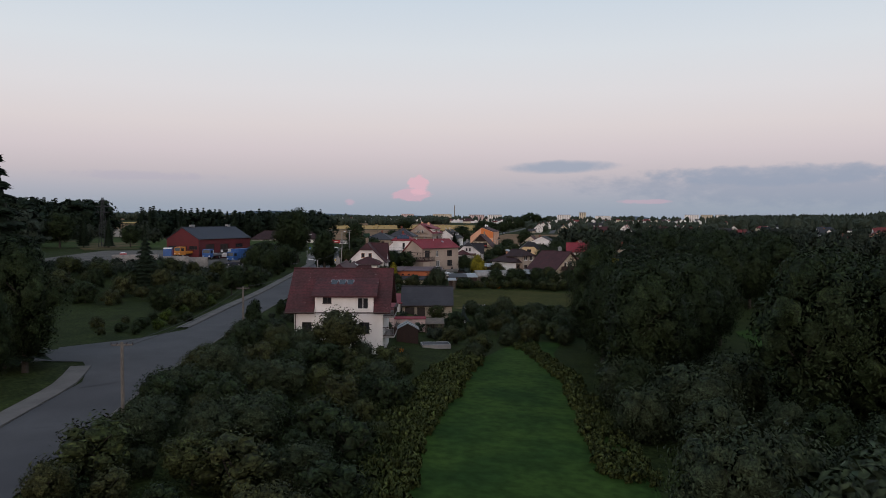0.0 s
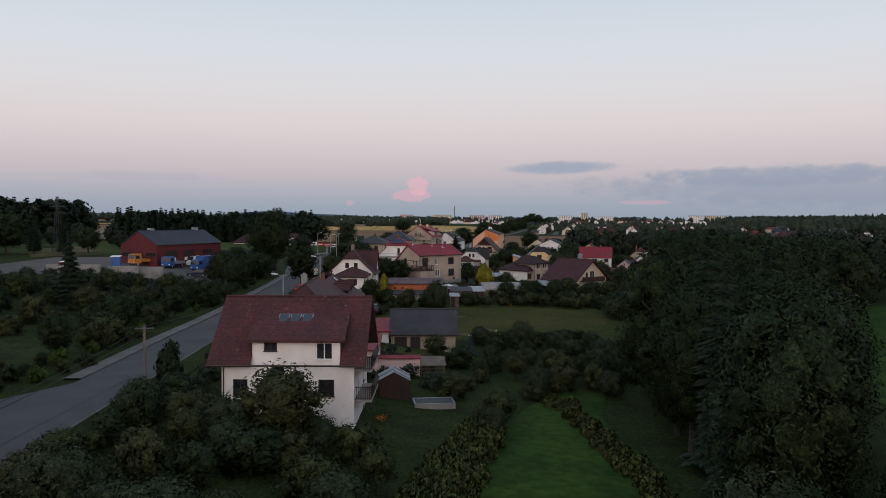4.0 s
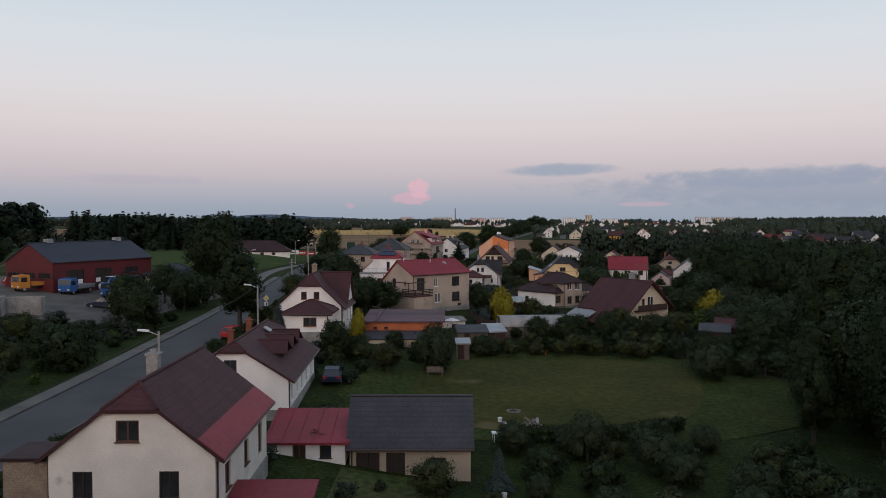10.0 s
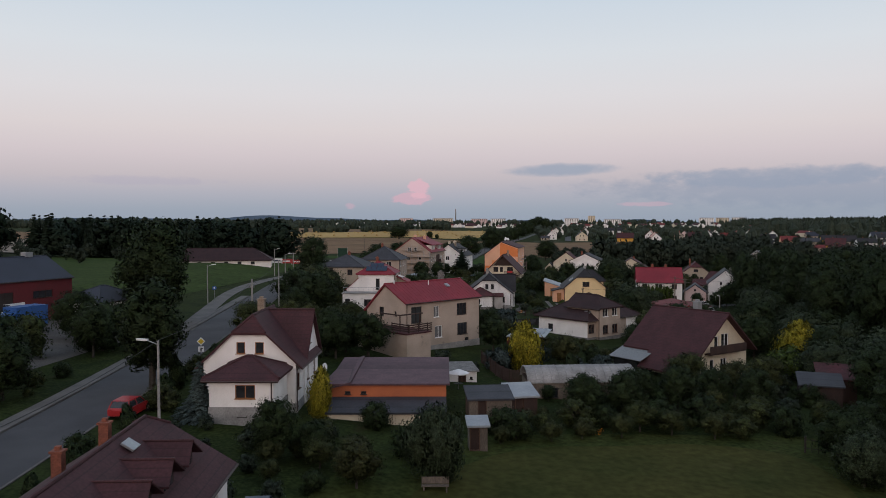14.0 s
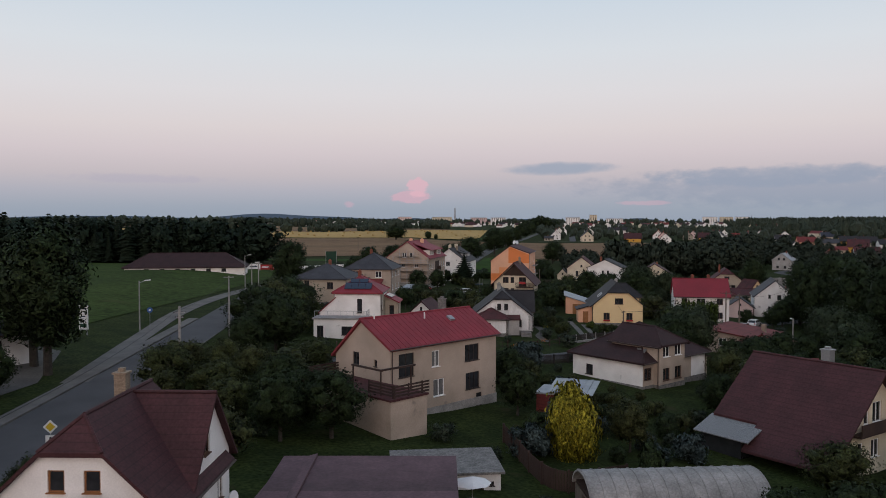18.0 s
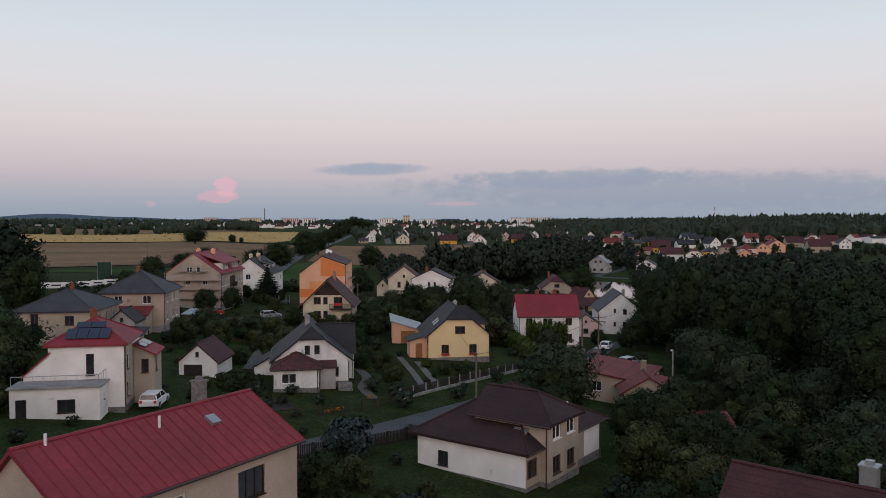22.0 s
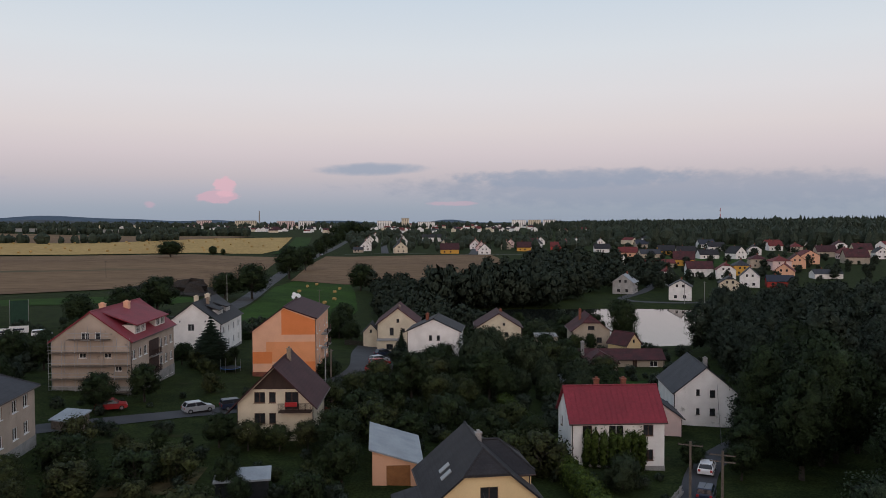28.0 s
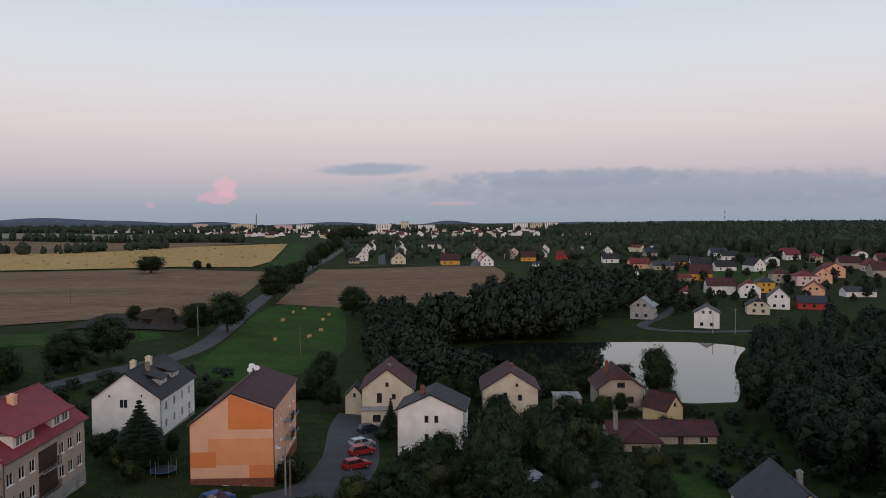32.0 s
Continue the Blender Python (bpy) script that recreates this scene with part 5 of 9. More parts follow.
dm2 = part("dormer", Geo().box(1.6, 5.2, 2.0, 6.4, 7.0, 9.5), P_PALE, h_sc)
part("dormer_loggia", Geo().box(1.6, 3.6, -1.99, 1.99, 7.0, 9.5), WOOD_DARK, h_sc)
part("dormer_roof", Geo().prism([(5.75, -6.9, 9.6), (5.75, 6.9, 9.6), (0.6, 6.9, 11.5), (0.6, -6.9, 11.5)], (0, 0, -0.15)), R_RED, h_sc)
for d_, us in ((dm, (-5.2, -3.2)), (dm2, (3.2, 5.2))):
    for u in us:
        fm, pm = window_meshes(1.5, 1.15, "c")
        wn = part("window", fm, None, d_, at=pose(5.23, u, 8.8, 0, 0, 90))
        part("pane", pm, None, wn)
for zz in (1.3, 4.1):
    # the recess's shade is a flat dark panel set on the wall
    part("loggia", Geo().box(5.62, 5.7, -2.1, 2.1, zz, zz + 2.4), WOOD_DARK, h_sc, "flat dark panel for the loggia's shaded recess")
    plate(h_sc, "balcony", [(5.7, -2.1, zz), (6.3, -2.1, zz), (6.3, 2.1, zz), (5.7, 2.1, zz)], CONCRETE, 0.15)
    railing(h_sc, (6.25, -2.1), (6.25, 2.1), zz, 1.0, WOOD_DARK, 0.14)
scaf = thing("scaffolding", "metal tube scaffolding with boards against a gable", "scaffold", -7.9 - 9.55 * math.sin(radians(13)), 351.5 - 9.55 * math.cos(radians(13)), -13, 1.8)
for k in range(7):
    x = -5.6 + k * 1.87
    part("standard", Geo().tube((x, -0.9, -0.5), (x, -0.9, 8.0 + (1.8 if 1 < k < 5 else 0)), 0.035).tube((x, 0.0, -0.5), (x, 0.0, 8.0), 0.035), METAL, scaf)
for z in (0.3, 2.2, 4.1, 6.0, 7.9):
    w_ = 5.7 if z < 7 else 3.0
    part("deck", Geo().box(-w_, w_, -0.95, 0.05, z, z + 0.06), WOOD, scaf)
    part("guard_rail", Geo().tube((-w_, -0.93, z + 1.0), (w_, -0.93, z + 1.0), 0.03).tube((-w_, -0.93, z + 0.5), (w_, -0.93, z + 0.5), 0.03), METAL, scaf)

h_gr = thing("apartment_house", "pale grey apartment house with a dark dormered roof", "house", 3.1, 391.5, -12.5, -0.6)
roofed(h_gr, 11.4, 18.5, 6.3, 10.5, P_WHITE, R_CHAR, -0.6, over=0.4, og=0.3, plinth=(0.8, CONCRETE), chims=((-1.0, -3.0, 11.8, 0.8, P_CREAM), (0.3, 0.5, 11.9, 0.9, P_CREAM), (1.2, -2.6, 11.4, 0.6, BRICK_OLD)),
       wins={"F": [(-0.4, 6.2, 1.3, 1.4), (-2.6, 7.4, 0.4, 0.5), (2.4, 7.4, 0.4, 0.5)], "R": [(u, z, 1.2, 1.4) for u in (-6, -2, 2, 6) for z in (2.4, 5.2)]})
for y in (-3.0, 3.0):
    d = part("dormer", Geo().box(1.8, 3.9, y - 1.8, y + 1.8, 7.6, 9.2), P_GREY, h_gr)
    part("dormer_roof", Geo().prism([(4.2, y - 2.0, 9.25), (4.2, y + 2.0, 9.25), (0.6, y + 2.0, 10.45), (0.6, y - 2.0, 10.45)], (0, 0, -0.15)), R_CHAR, d)
    for u in (-0.9, 0.9):
        fm, pm = window_meshes(1.1, 1.0, "w")
        wn = part("window", fm, None, d, at=pose(3.92, y + u, 8.5, 0, 0, 90))
        part("pane", pm, None, wn)

h_m = thing("house", "white gabled house with a dark grey roof by the court", "house", 47.9, 371.4, -20, -1.8)
roofed(h_m, 10.8, 9.0, 5.3, 7.8, P_WHITE, R_CHAR, -1.8, over=0.4, og=0.2, chims=((-1.6, -1.0, 10.0, 0.6, BRICK),),
       wins={"F": [(-0.6, 5.8, 0.6, 1.0, "k"), (0.9, 5.8, 0.6, 1.0, "k"), (-0.6, 3.0, 0.6, 1.0, "k"), (0.9, 3.0, 0.6, 1.0, "k")]})
h_bh = thing("house", "cream house with a dark roof at the end of the court", "house", 45.4, 398.0, -13, -2.6)
roofed(h_bh, 10.0, 13.5, 3.5, 7.3, P_CREAM, R_OLD, -2.6, over=0.5, og=0.3, chims=((0.2, -2.5, 9.9, 0.6, BRICK_OLD),), wins={"F": [(-1.4, 4.6, 0.9, 1.7, "k"), (1.2, 4.8, 0.7, 0.9, "k"), (0, 7.0, 0.6, 0.8, "k")]})
flat_block(h_bh, -4.4, 0.6, -9.2, -5.5, -0.8, 2.9, P_CREAM, CONCRETE, {"F": [(0.2, 1.6, 1.4, 1.2, "k")]}, 0.2)
volume(h_bh, 3.4, 5.0, 3.8, 5.6, P_CREAM, R_CHAR, at=(-6.4, 1.0, 0), over=0.3, og=0.2, wins={"F": [(0, 4.0, 0.5, 0.7, "k")]})
h_b3 = thing("house", "cream gabled house with a brown roof among trees", "house", 69.8, 400.0, -15, -3.6)
roofed(h_b3, 11.4, 12.4, 1.5, 5.0, P_CREAM, R_BROWN, -3.6, over=0.5, og=0.3, chims=((0.8, 2.0, 8.6, 0.6, BRICK),), wins={"F": [(-1.0, 4.0, 0.8, 1.1, "k"), (1.2, 6.0, 0.5, 0.6, "k"), (1.8, 3.6, 0.8, 1.1, "k")]})
flat_block(h_b3, 9.0, 14.0, -3.0, 3.0, -0.8, 2.6, P_TAN, CONCRETE, {}, 0.2)
h_pd = thing("house", "tan pond-side house with a grey-brown hipped roof", "house", 95.0, 404.0, -15, -4.6)
volume(h_pd, 9.0, 10.5, 4.0, 7.4, P_TAN, R_OLD, kf=5.8, over=0.6, og=0.5, chims=((-2.0, 0, 8.6, 0.6, BRICK),), wins={"F": [(0, 4.6, 1.6, 1.0, "k"), (-2.5, 1.6, 1.2, 1.3, "k"), (2, 1.6, 1.2, 1.3, "k")]})
h_bg = thing("bungalow", "low brown-roofed bungalow with long sheds", "house", 84.0, 373.5, -15, -5.6)
volume(h_bg, 6.0, 7.0, 2.6, 4.2, P_TAN, R_OLD, at=(0, 0, 0), kf=2.4, over=0.5, og=0.4, wins={"F": [(-1.0, 1.4, 1.6, 1.1, "o")]})
volume(h_bg, 6.5, 18.5, 2.4, 3.9, P_TAN, R_OLD, at=(4.8, 5.0, 90), over=0.5, og=0.3, chims=((-2.0, 8.0, 5.9, 0.7, CONCRETE),), wins={"L": [(-3, 1.2, 2.4, 1.9, "k"), (3, 1.2, 1.0, 1.9, "d"), (7, 1.4, 1.6, 1.2)]})
h_yg = thing("house", "small house with a yellow gable and dark roof", "house", 98.0, 390.0, 20, -4.8)
volume(h_yg, 4.6, 6.0, 2.4, 4.8, P_YELLOW, R_OLD, over=0.4, og=0.3, wins={"F": [(0, 3.1, 0.7, 0.7, "k")]})

h_pk = thing("house", "beige house with a low pinkish sheet roof", "house", 47.6, 259.0, -40, -1.5)
flat_block(h_pk, -6.0, 1.6, -5.5, 4.5, -0.8, 3.6, P_BEIGE, R_REDTILE, {"L": [(2.6, 2.2, 1.2, 1.2)], "F": [(-1.5, 2.3, 1.2, 1.2)]}, 0.4, (-0.9, 0))
flat_block(h_pk, 1.62, 5.0, -5.2, 1.0, -0.8, 2.6, P_BEIGE, R_REDTILE, {}, 0.3, (-0.6, 0))
volume(h_pk, 5.4, 4.0, 2.8, 4.4, P_BEIGE, R_REDTILE, at=(2.4, -7.0, 20), over=0.5, og=0.4)
part("chimney", Geo().box(0.5, 1.1, -1.0, -0.4, 3.2, 4.9), BRICK_OLD, h_pk)
shr = thing("shed", "shed with a dull red sheet roof among trees", "shed", 44.9, 240.0, -20, -1.8)
flat_block(shr, -2.3, 2.3, -3.2, 2.6, -0.5, 2.3, WOOD, R_REDTILE, {}, 0.3, (0, 0.7))

# the dark red barn and its annexe
barn = thing("barn", "dark red industrial barn with a slate-blue roof", "barn", -63.8, 213.5, -22, 5.2)
roofed(barn, 10.8, 22.4, 10.45, 13.5, BARN_RED, BARN_ROOF, 5.2, over=0.2, og=0.2,
       wins={"R": [(-6.5, 2.0, 3.6, 3.6, "g"), (-0.5, 2.0, 3.6, 3.6, "g"), (6, 3.2, 3.2, 1.0, "k")], "F": [(-3.4, 3.0, 2.6, 0.9, "k"), (0, 3.0, 2.6, 0.9, "k"), (3.4, 3.0, 2.6, 0.9, "k")]})
for u in (-6.5, -0.5):
    for k in range(3):
        part("door_panel", Geo().box(5.205, 5.225, u - 1.65 + k * 1.1, u - 0.7 + k * 1.1, 1.5, 2.2), PLASTIC_W if k != 1 else F_DARK, barn, "white printed door panel")
for k in range(2):
    part("roof_fan", Geo().box(-0.5, 0.5, -0.6, 0.6, 0, 0.7), METAL, barn, at=pose(-0.2, -7.0 + k * 15.0, 8.2))
anx = thing("office", "small white annexe with a dark blue hipped roof", "annexe", -50.5, 222.0, -22, 4.4)
volume(anx, 7.0, 8.0, 2.9, 4.6, P_WHITE, BARN_ROOF, kf=2.6, kb=2.6, over=0.6, og=0.6, wins={"F": [(0.4, 1.5, 2.2, 1.6, "k")], "R": [(0, 1.5, 1.6, 1.4, "k")]})
lng = thing("bungalow", "long low white bungalow with a dark hipped roof", "house", -71.0, 355.0, -80, 4.6)
volume(lng, 11.0, 31.0, 2.1, 5.4, P_WHITE, R_DARK, kf=1.75, kb=1.75, over=0.6, og=0.6, gutter=False, wins={"R": [(-10 + 4 * k, 1.1, 1.2, 0.9, "k") for k in range(6)]})


# ---- trees and shrubs ----
NORMALS = {}


def leaves(rng_, centres, radii, count, size, squash=1.0, droop=0.0):
    """Leaf sprays on the skin of overlapping lobes: arrays of vertices and faces, each spray a bent pair of triangles."""
    C, R_ = np.array(centres, float), np.array(radii, float)
    area = R_ ** 2
    pick = rng_.choice(len(C), size=count * 2, p=area / area.sum())
    n = rng_.normal(size=(count * 2, 3))
    n /= np.linalg.norm(n, axis=1)[:, None]
    depth = 1 - 0.62 * rng_.random(count * 2) ** 1.8 + 0.2 * rng_.random(count * 2) ** 3
    ph = rng_.random((len(C), 3)) * 6.3
    depth *= 1 + 0.17 * np.sin(5.0 * n[:, 0] + ph[pick, 0]) * np.sin(5.0 * n[:, 1] + ph[pick, 1]) + 0.09 * np.sin(9.0 * n[:, 2] + ph[pick, 2]) * np.sin(10.0 * n[:, 0] + ph[pick, 1])
    pos = C[pick] + n * (R_[pick] * depth)[:, None] * np.array([1, 1, squash])
    inside = np.zeros(len(pos), bool)
    for k in range(len(C)):
        d = np.linalg.norm((pos - C[k]) / np.array([1, 1, squash]), axis=1)
        inside |= (d < R_[k] * 0.6) & (pick != k)
    pos, n = pos[~inside][:count], n[~inside][:count]
    m = len(pos)
    t = rng_.normal(size=(m, 3))
    t[:, 2] -= droop
    t -= n * (t * n).sum(1)[:, None] * 0.7
    t /= np.linalg.norm(t, axis=1)[:, None]
    b = np.cross(n, t) + 0.35 * rng_.normal(size=(m, 3))
    b /= np.linalg.norm(b, axis=1)[:, None]
    s = size * (0.6 + 0.8 * rng_.random(m))[:, None]
    v = np.stack([pos - t * s * 0.6, pos - b * s * 0.3 + n * s * 0.12, pos + t * s * 0.8, pos + b * s * 0.3 + n * s * 0.12], 1).reshape(-1, 3)
    # leaves shade with the rounding of the bough they grow on
    out = pos - C.mean(0)
    out /= np.linalg.norm(out, axis=1)[:, None] + 1e-6
    soft = n * 0.28 + out * 0.7 + np.array([0, 0, 0.2]) + 0.3 * rng_.normal(size=(m, 3))
    soft /= np.linalg.norm(soft, axis=1)[:, None]
    q = v.reshape(m, 4, 3)
    face = np.cross(q[:, 1] - q[:, 0], q[:, 2] - q[:, 0])
    back = (face * soft).sum(1) < 0
    q[back] = q[back][:, ::-1]
    return q.reshape(-1, 3), m, np.repeat(soft, 4, 0)


def quads_mesh(name, v, m, material, core=None, normals=None):
    """A mesh of m four-cornered sprays with their shading normals, and a dark inner body where given."""
    verts, faces = [tuple(p) for p in v.tolist()], [(4 * k, 4 * k + 1, 4 * k + 2, 4 * k + 3) for k in range(m)]
    me = bpy.data.meshes.new(name)
    nn = normals.tolist() if normals is not None else []
    if core:
        i = len(verts)
        verts = verts + core.v
        faces = faces + [tuple(i + q for q in f) for f in core.f]
        nn = nn + core.n
    me.from_pydata(verts, [], faces, shade_flat=False)
    me.materials.append(material)
    me.update()
    if normals is not None:
        me.normals_split_custom_set_from_vertices(nn)
        NORMALS[me.name] = np.array(nn)
    return me


def blob(g, c, r, squash, rng_, seg=6, rings=3):
    """A lumpy low body inside a lobe, so that the crown is dense within."""
    i = len(g.v)
    for a in range(rings + 1):
        th = math.pi * a / rings
        for k in range(seg):
            q = r * (0.65 + 0.7 * rng_.random())
            ph = math.tau * k / seg
            g.v.append((c[0] + q * math.sin(th) * math.cos(ph), c[1] + q * math.sin(th) * math.sin(ph), c[2] + q * math.cos(th) * squash))
            g.n.append((math.sin(th) * math.cos(ph), math.sin(th) * math.sin(ph), math.cos(th)))
    for a in range(rings):
        for k in range(seg):
            g.f.append((i + a * seg + k, i + (a + 1) * seg + k, i + (a + 1) * seg + (k + 1) % seg, i + a * seg + (k + 1) % seg))


def trunk_mesh(h, r, limbs, rng_, spread):
    g = Geo()
    top = Vector((rng_.normal() * 0.15, rng_.normal() * 0.15, h))
    mid = Vector((rng_.normal() * 0.1, rng_.normal() * 0.1, h * 0.5))
    g.tube((0, 0, -0.5), mid, r, r * 0.75, 7).tube(mid, top, r * 0.75, r * 0.3, 7)
    for k in range(limbs):
        a = math.tau * (k + rng_.random() * 0.6) / limbs
        z = h * (0.35 + 0.5 * rng_.random())
        g.tube((0, 0, z), (math.cos(a) * spread * 0.6, math.sin(a) * spread * 0.6, z + spread * 0.55), r * 0.4, r * 0.12, 5)
    return g.mesh("trunk", BARK)


def broad(seed, h, r, low, count, size, material, lobes=14, squash=0.85, droop=0.0, top_heavy=0.0):
    """A broad-leaved tree of this height and crown radius: (trunk, crown) meshes."""
    q = np.random.default_rng(seed)
    cs, rs = [], []
    ch = h - low
    for k in range(lobes):
        u = (k + 0.5) / lobes
        z = low + ch * (0.12 + 0.78 * u)
        prof = math.sin(math.pi * min(1, max(0.06, (0.15 + 0.8 * u) ** (1 + top_heavy)))) ** 0.6
        a = k * 2.4 + q.random()
        d = r * prof * (0.35 + 0.4 * q.random())
        rr = r * (0.34 + 0.2 * q.random()) * (0.7 + 0.3 * prof)
        cs.append((d * math.cos(a), d * math.sin(a), z))
        rs.append(rr)
    v, m, nn = leaves(q, cs, rs, count, size, squash, droop)
    core = Geo()
    for c, rr in zip(cs, rs):
        blob(core, c, rr * 0.5, squash, q, 8, 5)
    mid = np.mean(cs, axis=0)
    away = np.array(core.v) - mid
    away = np.array(core.n) * 0.15 + 0.7 * away / (np.linalg.norm(away, axis=1)[:, None] + 1e-6) + 0.35 * q.normal(size=away.shape)
    core.n = (away / np.linalg.norm(away, axis=1)[:, None]).tolist()
    return trunk_mesh(low + ch * 0.6, 0.035 * h ** 0.9, 5, q, r), quads_mesh("crown", v, m, material, core, nn)


def spruce(seed, h, r, count, size, material):
    """A conifer: drooping tiers round a straight stem."""
    q = np.random.default_rng(seed)
    v, nn = [], []
    for k in range(count):
        u = q.random() ** 0.75
        tier = (math.floor(u * 16) + 0.25 + 0.5 * q.random()) / 16
        z = h * (1 - 0.92 * tier)
        rr = r * (tier ** 0.85) * (0.45 + 0.6 * q.random()) * (0.85 + 0.3 * math.sin(7 * tier + seed))
        a = q.random() * math.tau
        out = Vector((math.cos(a), math.sin(a), -0.35))
        side = Vector((-math.sin(a), math.cos(a), 0))
        p = Vector((rr * math.cos(a), rr * math.sin(a), z - 0.25 * rr))
        s = size * (0.6 + 0.7 * q.random()) * (0.5 + 0.6 * tier)
        v += [p - out * s * 0.7, p - side * s * 0.4, p + out * s * 0.6, p + side * s * 0.4]
        lean = Vector((math.cos(a) + 0.25 * q.normal(), math.sin(a) + 0.25 * q.normal(), 0.15 + 0.9 * (tier * 16 % 1))).normalized()
        nn += [tuple(lean)] * 4
    core = Geo()
    core.tube((0, 0, h * 0.06), (0, 0, h * 0.93), r * 0.62, 0.05, 9)
    core.n = [(p[0] / (math.hypot(p[0], p[1]) + 1e-6), p[1] / (math.hypot(p[0], p[1]) + 1e-6), 0.2) for p in core.v]
    return Geo().tube((0, 0, -0.5), (0, 0, h * 0.9), 0.02 * h, 0.03, 6).mesh("trunk", BARK), quads_mesh("crown", np.array([tuple(p) for p in v]), count, material, core, np.array(nn))


def column(seed, h, r, count, size, material):
    """A dense column or cone of a garden conifer, made of upright sprays."""
    q = np.random.default_rng(seed)
    cs = [(q.normal() * r * 0.16, q.normal() * r * 0.16, h * u) for u in (0.14, 0.26, 0.4, 0.54, 0.68, 0.8, 0.9)]
    rs = [r * k for k in (0.85, 0.98, 0.95, 0.85, 0.68, 0.48, 0.28)]
    side = [(math.cos(a) * r * 0.55, math.sin(a) * r * 0.55, h * z) for a, z in zip((0.4, 1.7, 2.9, 4.2, 5.4), (0.45, 0.6, 0.5, 0.65, 0.4))]
    cs, rs = cs + side, rs + [r * 0.45] * 5
    v, m, nn = leaves(q, cs, rs, count, size, 1.35, -2.5)
    core = Geo()
    for c, rr in zip(cs, rs):
        blob(core, c, rr * 0.75, 1.3, q)
    return Geo().tube((0, 0, -0.3), (0, 0, h * 0.5), 0.06 * h ** 0.5, 0.03, 6).mesh("trunk", BARK), quads_mesh("crown", v, m, material, core, nn)


KIND = {}
for i in range(4):
    KIND[f"alder{i}"] = broad(10 + i, 17.0, 4.6 + 0.5 * (i % 2), 1.5, 13000, 0.25, L_OAK, 34, 1.0)
    KIND[f"woodtree{i}"] = broad(14 + i, 17.0, 4.8, 1.5, 7000, 0.34, L_OAK, 34, 1.0)
    KIND[f"oak{i}"] = broad(20 + i, 10.0, 4.2, 1.6, 4600, 0.3, L_OAK, 24)
    KIND[f"fruit{i}"] = broad(30 + i, 5.0, 2.5, 1.0, 3600, 0.17, L_FRUIT, 20)
    KIND[f"bush{i}"] = broad(40 + i, 2.4, 1.7, 0.0, 1800, 0.13, L_FRUIT if i % 2 else L_OAK, 16)
for i in range(3):
    KIND[f"willow{i}"] = broad(50 + i, 6.5, 4.2, 0.3, 5200, 0.24, L_WILLOW, 20, 0.9, 0.6)
    KIND[f"spruce{i}"] = spruce(60 + i, 16.0, 3.2, 3200, 0.95, L_SPRUCE)
KIND["weeping"] = broad(71, 11.0, 5.0, 1.0, 8000, 0.36, L_WILLOW, 22, 1.25, 2.0)
KIND["bluespruce"] = spruce(64, 6.0, 2.0, 1500, 0.6, L_BLUE)
KIND["thuja"] = column(65, 4.0, 0.95, 1200, 0.3, L_OAK)
KIND["gold"] = column(66, 5.2, 1.9, 5200, 0.28, L_GOLD)
KIND["goldbush"] = broad(67, 3.0, 2.0, 0.0, 1300, 0.32, L_LIME, 9)
KIND["bluebush"] = broad(68, 2.8, 1.9, 0.0, 1300, 0.3, L_BLUE, 9)
KIND["plum"] = broad(69, 4.5, 2.2, 0.8, 1500, 0.34, L_REDLEAF, 10)
KIND["tallpoplar"] = broad(70, 17.0, 4.2, 2.5, 7500, 0.42, L_OAK, 24, 1.1)
KIND["hedgeblock"] = broad(72, 2.0, 1.3, 0.0, 1000, 0.22, L_LIME, 8, 1.0)
for i in range(3):
    KIND[f"farlow{i}"] = broad(80 + i, 10.0, 4.2, 0.6, 500, 0.95, L_OAK, 14)
    KIND[f"farfir{i}"] = spruce(84 + i, 16.0, 3.2, 520, 1.9, L_SPRUCE)
    KIND[f"tuft{i}"] = broad(97 + i, 1.0, 0.7, 0.0, 230, 0.2, L_GRASS, 6, 1.0, -4.0)
    KIND[f"midtree{i}"] = broad(94 + i, 17.0, 4.8, 1.0, 2400, 0.55, L_OAK, 24, 1.0)
    KIND[f"scrub{i}"] = broad(90 + i, 2.4, 1.8, 0.0, 600, 0.21, L_FRUIT, 10)
KIND["sapling"] = broad(73, 12.0, 1.7, 4.0, 1500, 0.26, L_WILLOW, 12, 1.5)
LABEL = {"sapling": ("slim young tree with pale green leaves", "tree"), "woodtree": ("tall dense dark tree of the wood", "tree"), "alder": ("tall dense dark green alder by the stream", "tree"), "oak": ("dark green broad-leaved tree with a rounded crown", "tree"),
         "fruit": ("garden fruit tree with loose dull green leaves", "tree"), "bush": ("dense dark green garden shrub", "shrub"),
         "willow": ("round grey-green willow thicket", "shrub"), "spruce": ("dark spruce with drooping tiers", "tree"),
         "weeping": ("large pale green weeping willow tree", "tree"), "bluespruce": ("small blue-grey spruce in a garden", "tree"),
         "thuja": ("slim dark green columnar thuja", "tree"), "gold": ("golden yellow cypress in a garden", "tree"), "goldbush": ("bright yellow-green garden shrub", "shrub"),
         "bluebush": ("blue-grey spreading juniper in a garden", "shrub"), "plum": ("purple-leaved ornamental plum tree", "tree"), "tallpoplar": ("tall dark roadside tree with a dense crown", "tree"),
         "hedgeblock": ("clipped bright green hedge plant", "hedge")}
